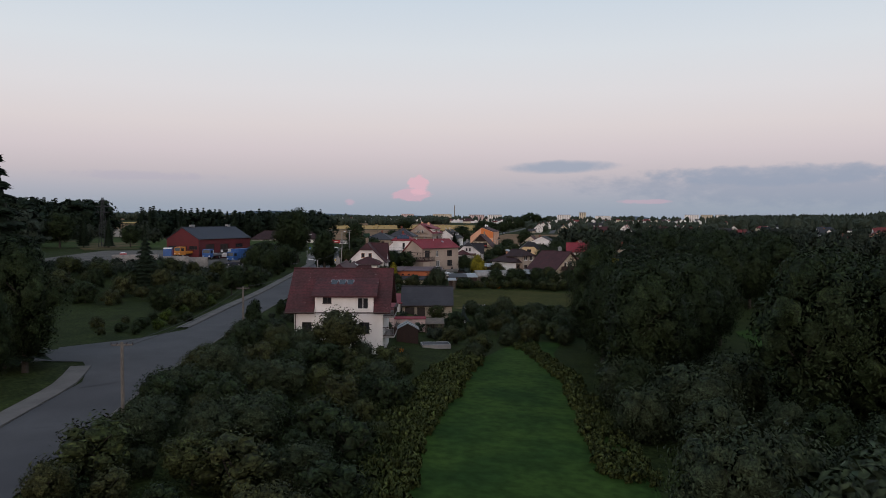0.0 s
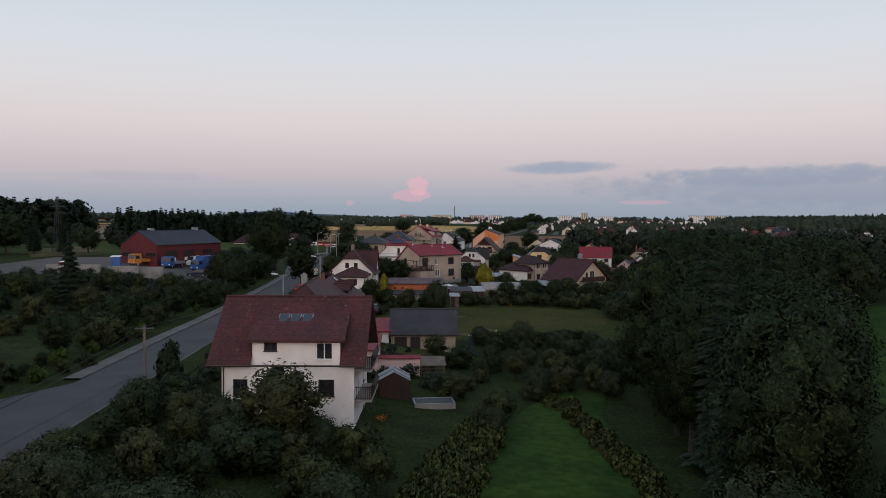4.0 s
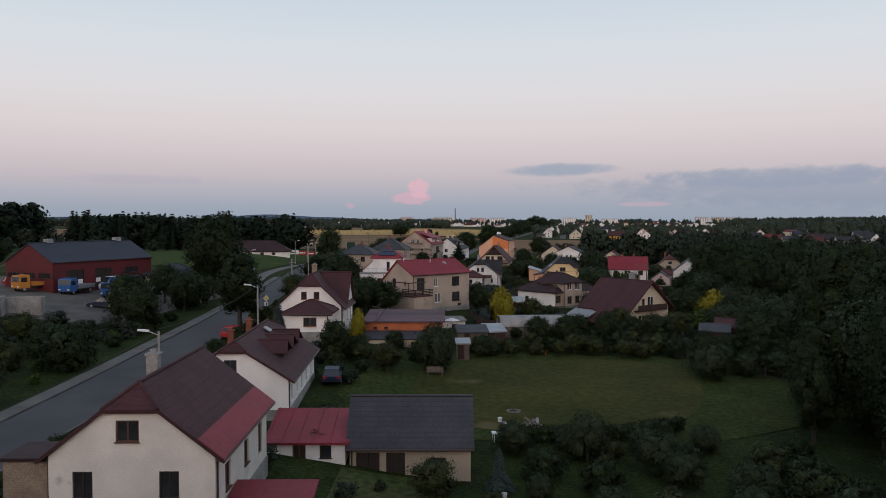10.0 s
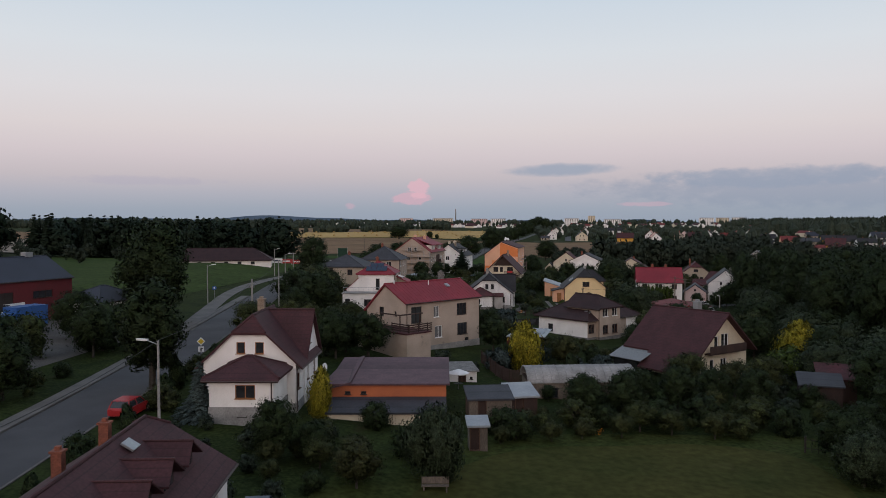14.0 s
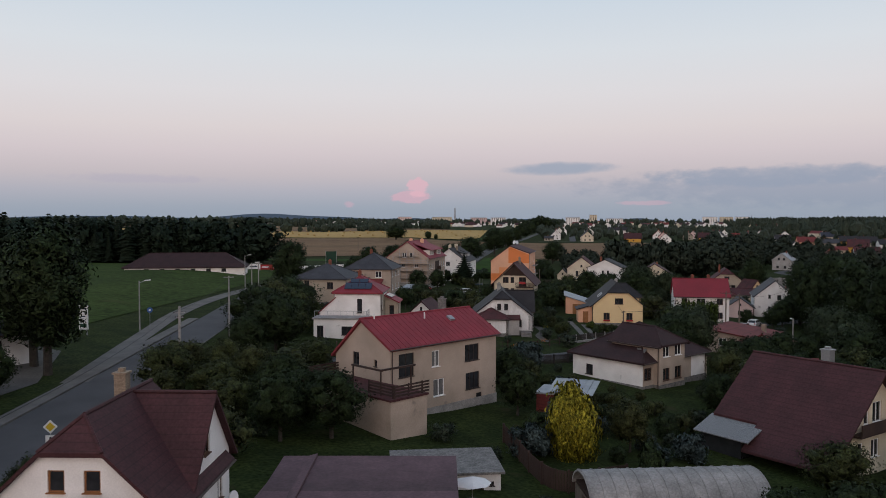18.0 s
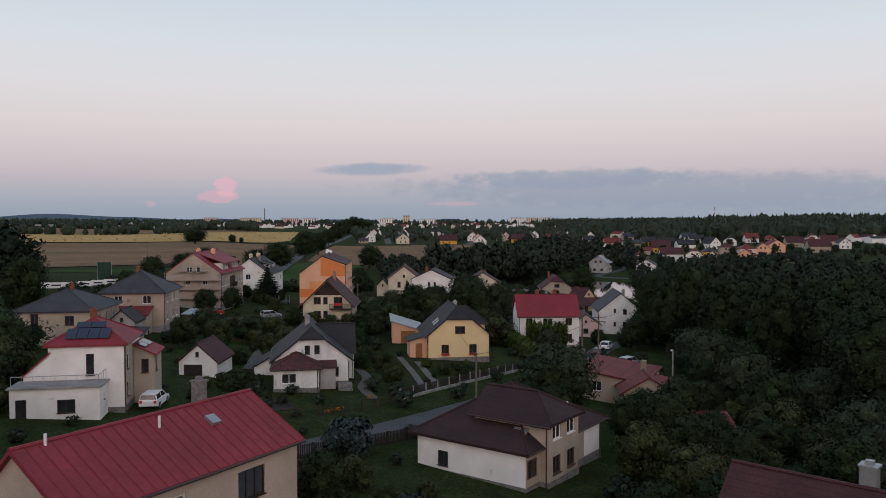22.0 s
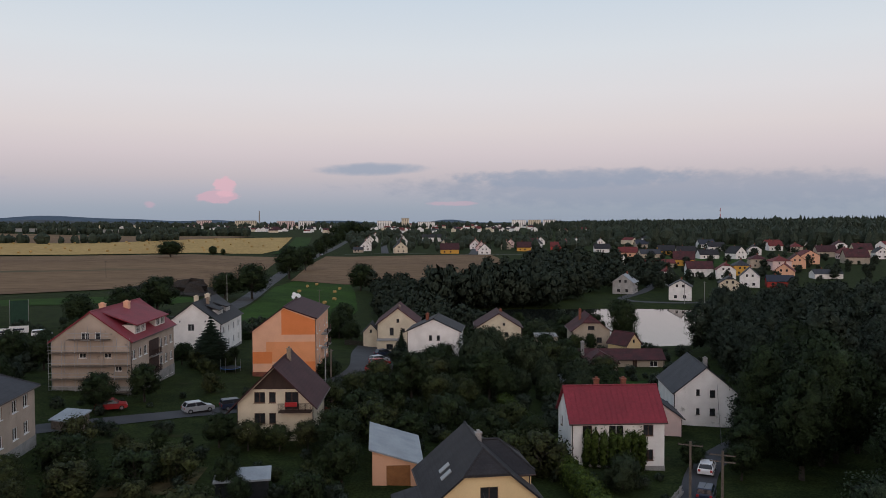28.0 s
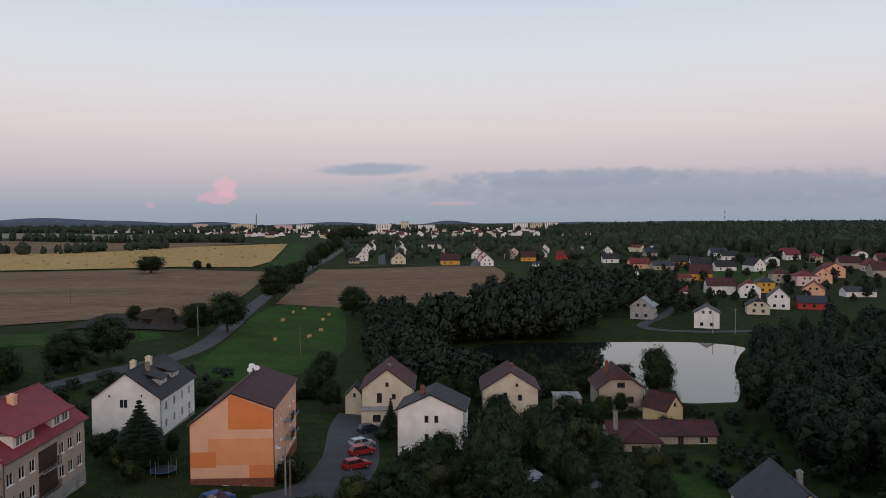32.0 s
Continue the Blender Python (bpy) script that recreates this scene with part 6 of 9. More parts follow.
NAME = {"sapling": "young_tree", "woodtree": "tree", "alder": "tree", "oak": "tree", "fruit": "fruit_tree", "bush": "shrub", "willow": "willow_bush", "spruce": "spruce", "weeping": "willow_tree", "bluespruce": "blue_spruce",
        "thuja": "thuja", "gold": "golden_cypress", "goldbush": "shrub", "bluebush": "juniper", "plum": "plum_tree", "tallpoplar": "roadside_tree", "hedgeblock": "hedge_plant"}
RT = np.random.default_rng(5)
PLANTED = []
# open grass east of the stream, where no tall tree stands
CLEARING = [(18.5, 60), (18.5, 67), (25, 70), (32, 88), (39.5, 104), (46, 118), (54, 136), (70, 136), (60, 60)]
GLADE = [(54, 130), (66, 150), (80, 185), (95, 218), (128, 218), (112, 130)]


def plant(kind, x, y, h=None, wide=1.0, sink=0.0):
    """Set a tree or shrub at a place, h metres high."""
    base = kind.rstrip("0123456789")
    key = kind if kind in KIND else f"{base}{int(RT.integers(0, 3 if base in ('willow', 'spruce') else 4))}"
    tr, cr = KIND[key]
    full = max(v.co.z for v in cr.vertices) if key not in FULL else FULL[key]
    FULL[key] = full
    s = (h or full) / full
    label, cat = LABEL[base]
    turn = float(RT.random() * 360)
    PLANTED.append((x, y))
    if inside(GLADE if base == "woodtree" else CLEARING, x, y) and base in ("alder", "spruce", "woodtree"):
        return
    ob = new(NAME[base])
    ob.empty_display_size = 0.3
    ob.matrix_basis = pose(x, y, height(x, y) - sink, 0, 0, turn) @ Matrix.Diagonal((s * wide, s * wide, s, 1))
    tagged(ob, label, cat, "trees and shrubs of the village")
    part("trunk", tr, None, ob)
    part("crown", cr, None, ob)


FULL = {}
HOUSES = [(o.matrix_basis.translation.x, o.matrix_basis.translation.y, r) for o, r in (
    (h_a, 8), (h_b, 9), (gar, 6.5), (h_b2, 10), (h_c, 9), (osh, 9.5), (wgar, 5), (h_red, 12.5), (h_ch, 9), (h_br, 8), (h_sol, 8), (h_h1, 9), (h_h2, 8.5), (gar2, 5), (h_w, 8.5), (h_y, 8.5),
    (shd, 7.5), (h_r2, 8.5), (h_w2, 9), (h_w3, 5.5), (h_bal, 8.5), (h_or, 11), (h_sc, 13), (h_gr, 11), (h_m, 8.5), (h_bh, 9), (h_b3, 9), (h_pd, 8), (h_bg, 9), (h_yg, 6), (h_pk, 8.5), (shr, 5), (barn, 19), (anx, 7), (lng, 17))]
LINES = [(spline(MAIN, 6), 5.6), (spline(LANE, 5), 3.4), (spline(SIDE, 4), 4.0), (spline([(22, 348), (29, 353), (34, 366), (37, 385), (40, 398)], 4), 5.5), (spline([(-16, 318), (0, 328), (14, 334), (22, 348)], 4), 3.2)]


def inside(poly, x, y):
    c = False
    for (x0, y0), (x1, y1) in zip(poly, poly[1:] + poly[:1]):
        if (y0 > y) != (y1 > y) and x < (x1 - x0) * (y - y0) / (y1 - y0) + x0:
            c = not c
    return c


def joined(name, label, rows, material):
    """Trees too far off to pick apart, as one mesh: rows of (kind, x, y, height, width)."""
    vs, fs, ns, base = [], [], [], 0
    for kind, x, y, h, wide in rows:
        me = KIND[kind][1]
        n = len(me.vertices)
        if kind not in ARR:
            a = np.empty(n * 3)
            me.vertices.foreach_get("co", a)
            ARR[kind] = (a.reshape(-1, 3), [tuple(p.vertices) for p in me.polygons], a.reshape(-1, 3)[:, 2].max())
        a, faces, full = ARR[kind]
        s, t = h / full, RT.random() * math.tau
        if inside(GLADE, x, y):
            continue
        q = a * np.array([s * wide, s * wide, s])
        vs.append(np.stack([q[:, 0] * math.cos(t) - q[:, 1] * math.sin(t) + x, q[:, 0] * math.sin(t) + q[:, 1] * math.cos(t) + y, q[:, 2] + height(x, y)], 1))
        fs += [tuple(k + base for k in f) for f in faces]
        d = NORMALS[me.name]
        ns.append(np.stack([d[:, 0] * math.cos(t) - d[:, 1] * math.sin(t), d[:, 0] * math.sin(t) + d[:, 1] * math.cos(t), d[:, 2]], 1))
        base += n
    if base:
        me = bpy.data.meshes.new(name)
        me.from_pydata(np.concatenate(vs).tolist(), [], fs, shade_flat=False)
        me.update()
        me.normals_split_custom_set_from_vertices(np.concatenate(ns).tolist())
        me.materials.append(material)
        tagged(new(name, me), label, "woods", kind="stuff")


ARR = {}


def scatter(poly, kinds, n, gap, hmin, hmax, wide=(0.9, 1.2), clear=0.0, keep=(), far=None, leaf=None):
    """Plant up to n trees of these kinds in an area, gap metres apart, off the houses and roads."""
    xs, ys = [p[0] for p in poly], [p[1] for p in poly]
    mine, rows_far = [], []
    for _ in range(n * 14):
        x, y = float(RT.uniform(min(xs), max(xs))), float(RT.uniform(min(ys), max(ys)))
        if not inside(poly, x, y) or any((x - a) ** 2 + (y - b) ** 2 < gap * gap for a, b in mine):
            continue
        if any((x - a) ** 2 + (y - b) ** 2 < (r + clear) ** 2 for a, b, r in HOUSES) or any(inside(k, x, y) for k in keep):
            continue
        if any((x - p.x) ** 2 + (y - p.y) ** 2 < (w + clear) ** 2 for line, w in LINES for p in line):
            continue
        if any((x - a) ** 2 + (y - b) ** 2 < (0.45 * gap) ** 2 for a, b in PLANTED):
            continue
        mine.append((x, y))
        kind, h_, w_ = kinds[int(RT.integers(0, len(kinds)))], float(RT.uniform(hmin, hmax)), float(RT.uniform(*wide))
        if far:
            rows_far.append((f"{kind}{int(RT.integers(0, 3))}", x, y, h_, w_))
        else:
            plant(kind, x, y, h_, w_)
        if len(mine) >= n:
            break
    if far:
        # broad-leaved groups take the leaf colour with haze mixed in
        joined("tall_grass" if leaf else "tree_group", far, rows_far, leaf or (L_SPRUCE if "farfir" in kinds else L_HAZE))


# single trees that mark the view
for kind, x, y, h, w in (("spruce", -41.0, 72.0, 20.0, 1.2), ("spruce", -46.0, 78.0, 17.0, 1.1), ("tallpoplar", -41.0, 219.0, 15.8, 1.2), ("tallpoplar", -44.5, 223.0, 15.0, 1.25), ("tallpoplar", -27.2, 178.8, 10.6, 1.3),
                         ("oak", -46.5, 205.0, 7.0, 1.1), ("fruit1", -10.9, 81.5, 6.0, 1.25), ("thuja", -22.8, 94.0, 4.6, 1.0), ("bluespruce", -20.3, 170.5, 4.6, 1.2), ("thuja", -25.4, 180.0, 3.2, 1.0),
                         ("thuja", -24.6, 175.0, 2.6, 1.1), ("gold", -11.0, 173.5, 4.4, 0.6), ("weeping", -1.2, 161.0, 5.6, 0.95), ("fruit", -6.3, 158.0, 3.4, 1.1), ("fruit2", -0.9, 124.6, 3.0, 1.2)):
    plant(kind, x, y, h, w)
for kind, x, y, h, w in (("bluespruce", 3.4, 128.0, 2.8, 1.0), ("willow", 10.6, 134.8, 4.0, 0.9), ("willow", 15.6, 132.7, 3.4, 1.1), ("gold", 8.9, 199.8, 6.2, 0.85), ("gold", 46.3, 210.8, 7.4, 0.95),
                         ("goldbush", 43.0, 206.0, 4.4, 1.3), ("oak", -21.0, 234.0, 7.6, 1.3), ("oak", 6.1, 222.0, 5.0, 1.1), ("oak", 6.0, 212.0, 4.9, 1.1), ("bluespruce", 7.6, 201.6, 4.2, 0.8),
                         ("bluebush", 9.6, 236.4, 3.2, 1.1), ("willow", 34.0, 251.5, 8.0, 1.1), ("fruit", 14.0, 202.0, 4.4, 1.0), ("thuja", 13.5, 193.5, 3.6, 1.1), ("goldbush", 17.5, 192.0, 2.2, 0.5)):
    plant(kind, x, y, h, w)
for kind, x, y, h, w in (("spruce", 5.4, 366.0, 9.2, 2.1), ("spruce", 42.9, 382.0, 6.5, 1.4), ("oak", 104.8, 404.0, 13.0, 0.85), ("spruce", 83.5, 313.0, 17.0, 0.9), 
                         ("oak", 59.5, 567.0, 13.0, 1.3), ("oak", 12.5, 512.0, 13.5, 1.35), ("oak", 3.0, 512.0, 10.0, 1.6), ("oak", 30.0, 604.0, 17.0, 1.2), ("oak", 41.0, 655.0, 15.0, 1.2),
                         ("oak", -35.5, 722.0, 11.0, 2.2), ("oak", -12.0, 751.0, 7.0, 1.2), ("oak", -6.0, 762.0, 5.0, 1.0), ("oak", -18.4, 532.0, 5.5, 1.4)):
    plant(kind, x, y, h, w)
for kind, x, y, h, w in (("oak", -13.5, 455.0, 11.0, 1.5), ("oak", -20.0, 440.0, 9.0, 1.5), ("oak", -27.0, 420.0, 8.5, 1.3), ("weeping", 52.0, 354.0, 11.0, 1.0), ("weeping", 62.0, 357.5, 9.0, 1.0),
                         ("weeping", 57.0, 363.0, 10.0, 0.9), ("oak", 43.5, 354.5, 7.0, 1.2), ("bush", 25.3, 357.5, 3.6, 1.2), ("oak", 36.5, 340.0, 7.6, 1.2), ("oak", 49.5, 341.0, 9.0, 1.2),
                         ("willow", 50.6, 296.6, 4.2, 1.1), ("oak", 30.5, 334.0, 5.0, 1.2), ("oak", -36.0, 318.0, 12.0, 1.0), ("oak", -7.0, 330.0, 5.5, 1.2), ("bush", 1.5, 300.0, 4.0, 1.3)):
    plant(kind, x, y, h, w)
for kind, x, y, h, w in (("spruce", 23.5, 99.0, 16.5, 1.2), ("spruce", 27.0, 108.0, 17.5, 1.2), ("spruce", 31.0, 118.0, 15.5, 1.25), ("spruce", 25.0, 90.0, 15.0, 1.2), ("spruce", 34.5, 112.0, 17.0, 1.2), ("oak", 100.0, 411.0, 9.0, 1.0), ("oak", 101.5, 419.0, 8.5, 1.0), ("oak", 98.5, 427.0, 8.0, 1.0), ("fruit", 26.0, 192.5, 4.6, 1.2), ("fruit", 30.5, 191.0, 4.2, 1.2), ("fruit", 35.0, 194.0, 4.6, 1.2), ("oak", -9.8, 162.0, 3.0, 1.2), ("oak", -12.4, 161.5, 4.6, 1.1), ("oak", 12.2, 178.6, 4.4, 1.2), ("oak", 16.0, 179.5, 4.6, 1.2), ("spruce", -55.0, 144.0, 12.5, 1.0), ("spruce", -112.0, 243.0, 11.0, 1.2), ("spruce", -105.0, 245.0, 10.0, 1.2), ("oak", -118.0, 240.0, 12.0, 1.2), ("oak", -99.0, 247.0, 8.0, 1.2), ("oak", 25.5, 241.0, 5.4, 1.25), ("oak", 27.5, 238.0, 4.6, 1.25), ("fruit", 12.0, 311.5, 3.8, 1.2), ("fruit", 15.4, 310.8, 3.4, 1.2), ("fruit", 18.6, 311.2, 3.6, 1.2), ("oak", 8.8, 313.0, 4.2, 1.2), ("oak", -2.2, 337.0, 5.6, 1.2), ("oak", 5.6, 371.0, 5.0, 1.2), ("bush", 13.8, 312.6, 2.6, 1.2), ("alder", -38.0, 70.5, 12.5, 0.95), ("alder", -43.0, 74.0, 17.0, 1.0), ("alder", -36.5, 62.5, 9.0, 0.7), ("sapling", 8.2, 15.5, 12.4, 1.0), ("sapling", 9.6, 17.5, 12.0, 1.1), ("sapling", 7.0, 14.2, 12.7, 0.7),
                         ("oak", -9.6, 200.5, 5.6, 1.3), ("oak", -12.6, 203.0, 5.2, 1.2), ("oak", -15.5, 210.0, 4.8, 1.3), ("oak", 31.5, 247.0, 6.4, 1.2), ("oak", 29.5, 242.0, 5.0, 1.3), ("oak", 18.0, 182.5, 4.4, 1.2), ("oak", 22.0, 183.0, 4.8, 1.2), ("oak", 26.5, 186.0, 4.2, 1.2), ("oak", 30.0, 184.5, 4.6, 1.2),
                         ("oak", -38.8, 175.0, 6.4, 1.2), ("oak", -42.5, 180.0, 7.4, 1.2), ("oak", 70.5, 303.5, 6.0, 1.2), ("oak", 75.0, 308.5, 7.0, 1.2), ("oak", 66.5, 299.0, 4.6, 1.2), ("oak", 80.0, 315.0, 8.0, 1.2), ("oak", 63.0, 303.5, 3.6, 1.2)):
    plant(kind, x, y, h, w)
# clipped round shrubs along the garden by the junction
for k, (x, y) in enumerate(((-40.8, 92.6), (-39.4, 94.9), (-37.9, 97.3), (-36.4, 99.0), (-35.2, 101.2), (-34.2, 103.9), (-41.8, 102.3), (-39.0, 104.8), (-43.6, 98.0))):
    plant("bush", x, y, 1.1 + 0.25 * (k % 3), 1.15)
# a tall clump on the far rise
for x, y, h, w in ((140, 1335, 21, 1.1), (150, 1345, 24, 1.2), (161, 1338, 22, 1.1), (128, 1350, 16, 1.3), (176, 1352, 15, 1.3)):
    plant("oak", x, y, h, w)
# the thick edge of the wood by the lane
for x, y, h in ((84.2, 310.5, 11), (87.6, 320.2, 12), (83.5, 304.1, 13), (74.0, 298.4, 14), (77.1, 309.8, 15)):
    plant("woodtree", x, y, h)
plant("oak", 31.0, 169.5, 4.6, 1.3)
for x, y, h in ((33.0, 411.0, 7.5), (34.5, 401.0, 6.0), (36.0, 428.0, 8.0)):
    plant("oak", x, y, h, 1.1)
# roadside rows far off
for k in range(7):
    plant("oak", 50 + k * 12.0, 735 + k * 74.0, 11 + 3 * (k % 3), 1.1)
GAP = [(16, 50), (21.5, 50), (50, 118), (41, 118)]
MEADOW_R = [(44, 84), (84, 80), (86, 136), (52, 138)]
LAWN_A = [(-4, 142), (4, 141), (13, 141), (24, 150), (28, 171), (14, 171), (3, 166), (-3, 160)]
LAWN_B = [(27, 142), (44, 150), (47, 172), (33, 174), (28, 160)]
LAWN_C = [(-22.5, 233), (-14.5, 233), (-12.0, 222), (-18.5, 221)]
drape("garden_grass", LAWN_C, MOWN, 0.06, "mown grass between the hedges", "grass")
DRY = [(-150, 305), (-128, 268), (-104, 226), (-92, 238), (-97, 256), (-112, 292)]
drape("dry_meadow", DRY, DRYGRASS, 0.1, "dry brownish meadow beyond the barn", "meadow")
LAWN_D = [(77, 358), (88, 358), (81, 343.5), (71, 341)]
drape("garden_grass", LAWN_D, MEADOW, 0.08, "green lawn before the bungalow", "grass")
# the dark garden below the camera at the start
scatter([(-21, 34), (-23.5, 60), (-25, 88), (-18.5, 92), (-17.5, 85), (-7, 83), (-3.5, 76), (-4, 50), (-7, 34)], ["fruit", "bush", "willow", "bush"], 66, 2.6, 1.8, 4.0, (0.95, 1.35))
scatter([(-23, 36), (-25, 62), (-26, 92), (-24, 100), (-22.3, 90), (-21, 60), (-19, 36)], ["bush"], 26, 2.0, 1.4, 2.4, (1.0, 1.4))
# the stream's belt of tall trees
scatter([(17, 78), (20, 104), (28, 124), (36, 140), (44, 140), (43, 84), (36, 60), (20, 62)], ["alder", "alder", "alder", "spruce"], 36, 4.8, 9.5, 15.5, (0.85, 1.1), keep=(MEADOW_R, LAWN_B, GAP))
scatter([(14, 40), (16, 70), (19, 78), (40, 60), (44, 40), (26, 30), (16, 30)], ["alder", "oak", "willow", "willow"], 36, 4.2, 3.6, 7.0, (0.95, 1.2))
scatter([(2, 86), (6, 102), (14, 116), (22, 132), (30, 140), (24, 120), (14, 100), (13, 84), (16, 70), (13.5, 60)], ["willow", "bush", "willow"], 34, 2.8, 2.0, 3.8, (0.9, 1.25), keep=(CREEK,))
scatter([(0, 100), (6, 108), (14, 122), (24, 146), (14, 139), (4, 136), (2, 122)], ["bush", "willow", "fruit"], 26, 3.0, 1.4, 3.0, (0.95, 1.3), keep=(CREEK,))
scatter([(46, 138), (90, 136), (100, 60), (140, 60), (140, 140), (70, 150)], ["farlow"], 60, 6.5, 10.0, 17.0, far="dark trees beyond the stream meadow")
scatter([(28, 140), (46, 138), (50, 150), (48, 172), (44, 160)], ["alder", "willow"], 9, 5.0, 7.0, 14.0)
# the wood on the right
scatter([(48, 172), (60, 150), (92, 146), (98, 230), (100, 330), (98, 338), (88, 318), (70, 285), (64, 250), (62, 215)], ["woodtree"], 56, 6.6, 12.0, 18.5)
scatter([(92, 146), (130, 140), (150, 230), (150, 330), (104, 345), (100, 330), (98, 230)], ["midtree"], 60, 7.0, 12.0, 18.5, far="tall dense dark trees of the wood")
scatter([(40, 178), (52, 172), (64, 215), (66, 250), (72, 285), (60, 268), (54, 245), (52, 226), (48, 215)], ["willow", "oak", "willow"], 30, 5.0, 4.5, 8.5, (1.0, 1.3))
scatter([(100, 345), (150, 330), (175, 400), (140, 402), (118, 392), (104, 372)], ["midtree"], 38, 6.0, 10.0, 16.0, far="tall dense dark trees of the wood")
scatter([(122, 399), (134, 413), (150, 433), (165, 455), (200, 440), (214, 420), (180, 385), (140, 376)], ["midtree"], 40, 6.0, 11.0, 16.0, far="tall dense dark trees by the pond")
# gardens
scatter([(-8, 174), (-3, 165), (14, 173), (27, 174), (36, 178), (40, 190), (26, 188), (20, 194), (12, 192), (6, 186), (2, 172)], ["fruit", "bush", "oak", "bush"], 22, 3.4, 1.6, 3.2, (0.95, 1.3), clear=-1.5)
scatter([(4, 196), (20, 196), (22, 208), (16, 218), (8, 230), (4, 222), (6, 208)], ["fruit", "bush", "bluebush", "bush"], 22, 2.8, 1.2, 2.8, clear=-1.0)
scatter([(-28, 205), (-14, 190), (-11, 204), (-13, 222), (-22, 232), (-27, 226)], ["oak", "fruit", "bush"], 20, 3.4, 2.5, 5.5, (1.0, 1.3), keep=(LAWN_C,))
scatter([(-28, 240), (-20, 238), (-19, 262), (-27, 280), (-32, 270)], ["oak", "bush"], 9, 4.0, 3.5, 7.0)
scatter([(-24, 100), (-22, 160), (-24, 200), (-26.5, 200), (-25, 100)], ["bush", "thuja"], 15, 3.2, 1.6, 2.8)
scatter([(-8, 276), (4, 276), (18, 276), (20, 300), (8, 312), (-8, 316), (-10, 296)], ["fruit", "bush", "bush", "oak"], 34, 3.6, 1.8, 4.6, (0.95, 1.3), clear=-0.5)
scatter([(20, 296), (44, 300), (46, 330), (28, 346), (22, 326)], ["fruit", "oak", "bush", "fruit"], 36, 3.8, 2.4, 6.0, (0.95, 1.25))
scatter([(36, 338), (70, 334), (76, 350), (72, 384), (58, 386), (54, 362), (40, 364)], ["fruit", "oak", "weeping", "bush"], 38, 4.2, 3.5, 7.5, (0.95, 1.25), keep=(LAWN_D,))
scatter([(-6, 248), (0, 250), (4, 256), (-2, 262), (-6, 262)], ["bush"], 8, 2.2, 1.0, 1.8)
scatter([(14, 262), (20, 262), (21, 282), (16, 290), (14, 276)], ["bush", "fruit"], 10, 2.6, 1.2, 2.8)
scatter([(24, 262), (34, 270), (36, 277), (24, 277)], ["bush", "goldbush", "thuja"], 14, 2.0, 0.9, 1.8, (1.0, 1.3), clear=-2.0)
scatter([(-1, 346), (12, 372), (-2, 376), (8, 340)], ["bush", "oak"], 8, 4.5, 2.2, 4.2)
scatter([(-28, 345), (-20, 330), (-18, 372), (-8, 380), (-14, 412), (-28, 392)], ["oak", "bush"], 16, 5.0, 3.0, 7.0)
scatter([(52, 392), (62, 392), (88, 388), (86, 414), (64, 418), (54, 416)], ["fruit", "oak", "bush"], 26, 4.2, 2.5, 6.0)
# low growth between the houses
scatter([(-27, 190), (46, 178), (62, 220), (70, 285), (62, 300), (40, 300), (20, 345), (-30, 345), (-32, 270), (-27, 222)], ["scrub"], 190, 3.0, 0.7, 2.0, (0.9, 1.4), clear=-0.3, far="low dark growth of the gardens")
scatter([(40, 300), (86, 330), (104, 346), (112, 390), (60, 420), (40, 410), (24, 340)], ["scrub"], 200, 3.2, 1.0, 3.0, (0.9, 1.4), clear=-0.5, keep=(LAWN_D,), far="low dark growth of the gardens")
scatter([(-24, 96), (-8, 98), (0, 106), (2, 138), (-6, 142), (-8, 172), (-24, 172)], ["scrub"], 60, 2.6, 0.8, 1.8, (0.9, 1.4), clear=-1.0, keep=([(-9, 126), (-2, 126), (-2, 170), (-9, 170)],), far="low dark growth of the gardens")
scatter([(-40, 320), (-12, 345), (10, 400), (16, 440), (-20, 460), (-44, 400)], ["scrub"], 90, 4.5, 1.4, 3.2, (0.9, 1.5), far="low growth beside the road")
scatter([(25, 214), (28, 222), (34, 236), (41, 245), (50, 248), (55, 240), (48, 222), (38, 215)], ["oak", "fruit", "oak"], 26, 3.6, 3.5, 6.5, (1.0, 1.25), clear=-1.0)
scatter([(8, 206), (20, 206), (24, 214), (20, 222), (12, 228), (8, 220)], ["fruit", "bush"], 14, 3.2, 1.2, 2.4, (1.0, 1.25), clear=-1.0)
# the woods round the pond
scatter([(48, 424), (66, 424), (84, 440), (70, 470), (86, 505), (126, 510), (132, 525), (112, 575), (84, 576), (64, 566), (60, 520), (52, 470)], ["farlow"], 150, 5.0, 6.0, 10.5, (0.9, 1.15), far="dark trees between meadow and pond")
scatter([(72, 480), (84, 495), (104, 500), (124, 497), (128, 506), (110, 516), (78, 508)], ["farlow"], 50, 4.5, 13.0, 18.0, (0.7, 0.9), far="tall dark trees on the far shore")
scatter([(110, 590), (152, 545), (205, 545), (240, 640), (190, 690), (160, 650)], ["farlow"], 90, 6.5, 8.0, 15.0, far="dark wood behind the pond")
scatter([(196, 440), (216, 470), (206, 500), (240, 520), (340, 470), (330, 400), (240, 380)], ["farlow"], 70, 7.0, 5.0, 12.0, far="dark trees beside the pond")
scatter([(76, 436), (94, 454), (103, 436), (101, 410), (90, 416), (80, 426)], ["willow", "oak"], 22, 3.6, 4.0, 6.5)
scatter([(86, 394), (100, 392), (104, 398), (96, 412)], ["bush", "willow", "oak"], 10, 3.2, 3.0, 6.5)
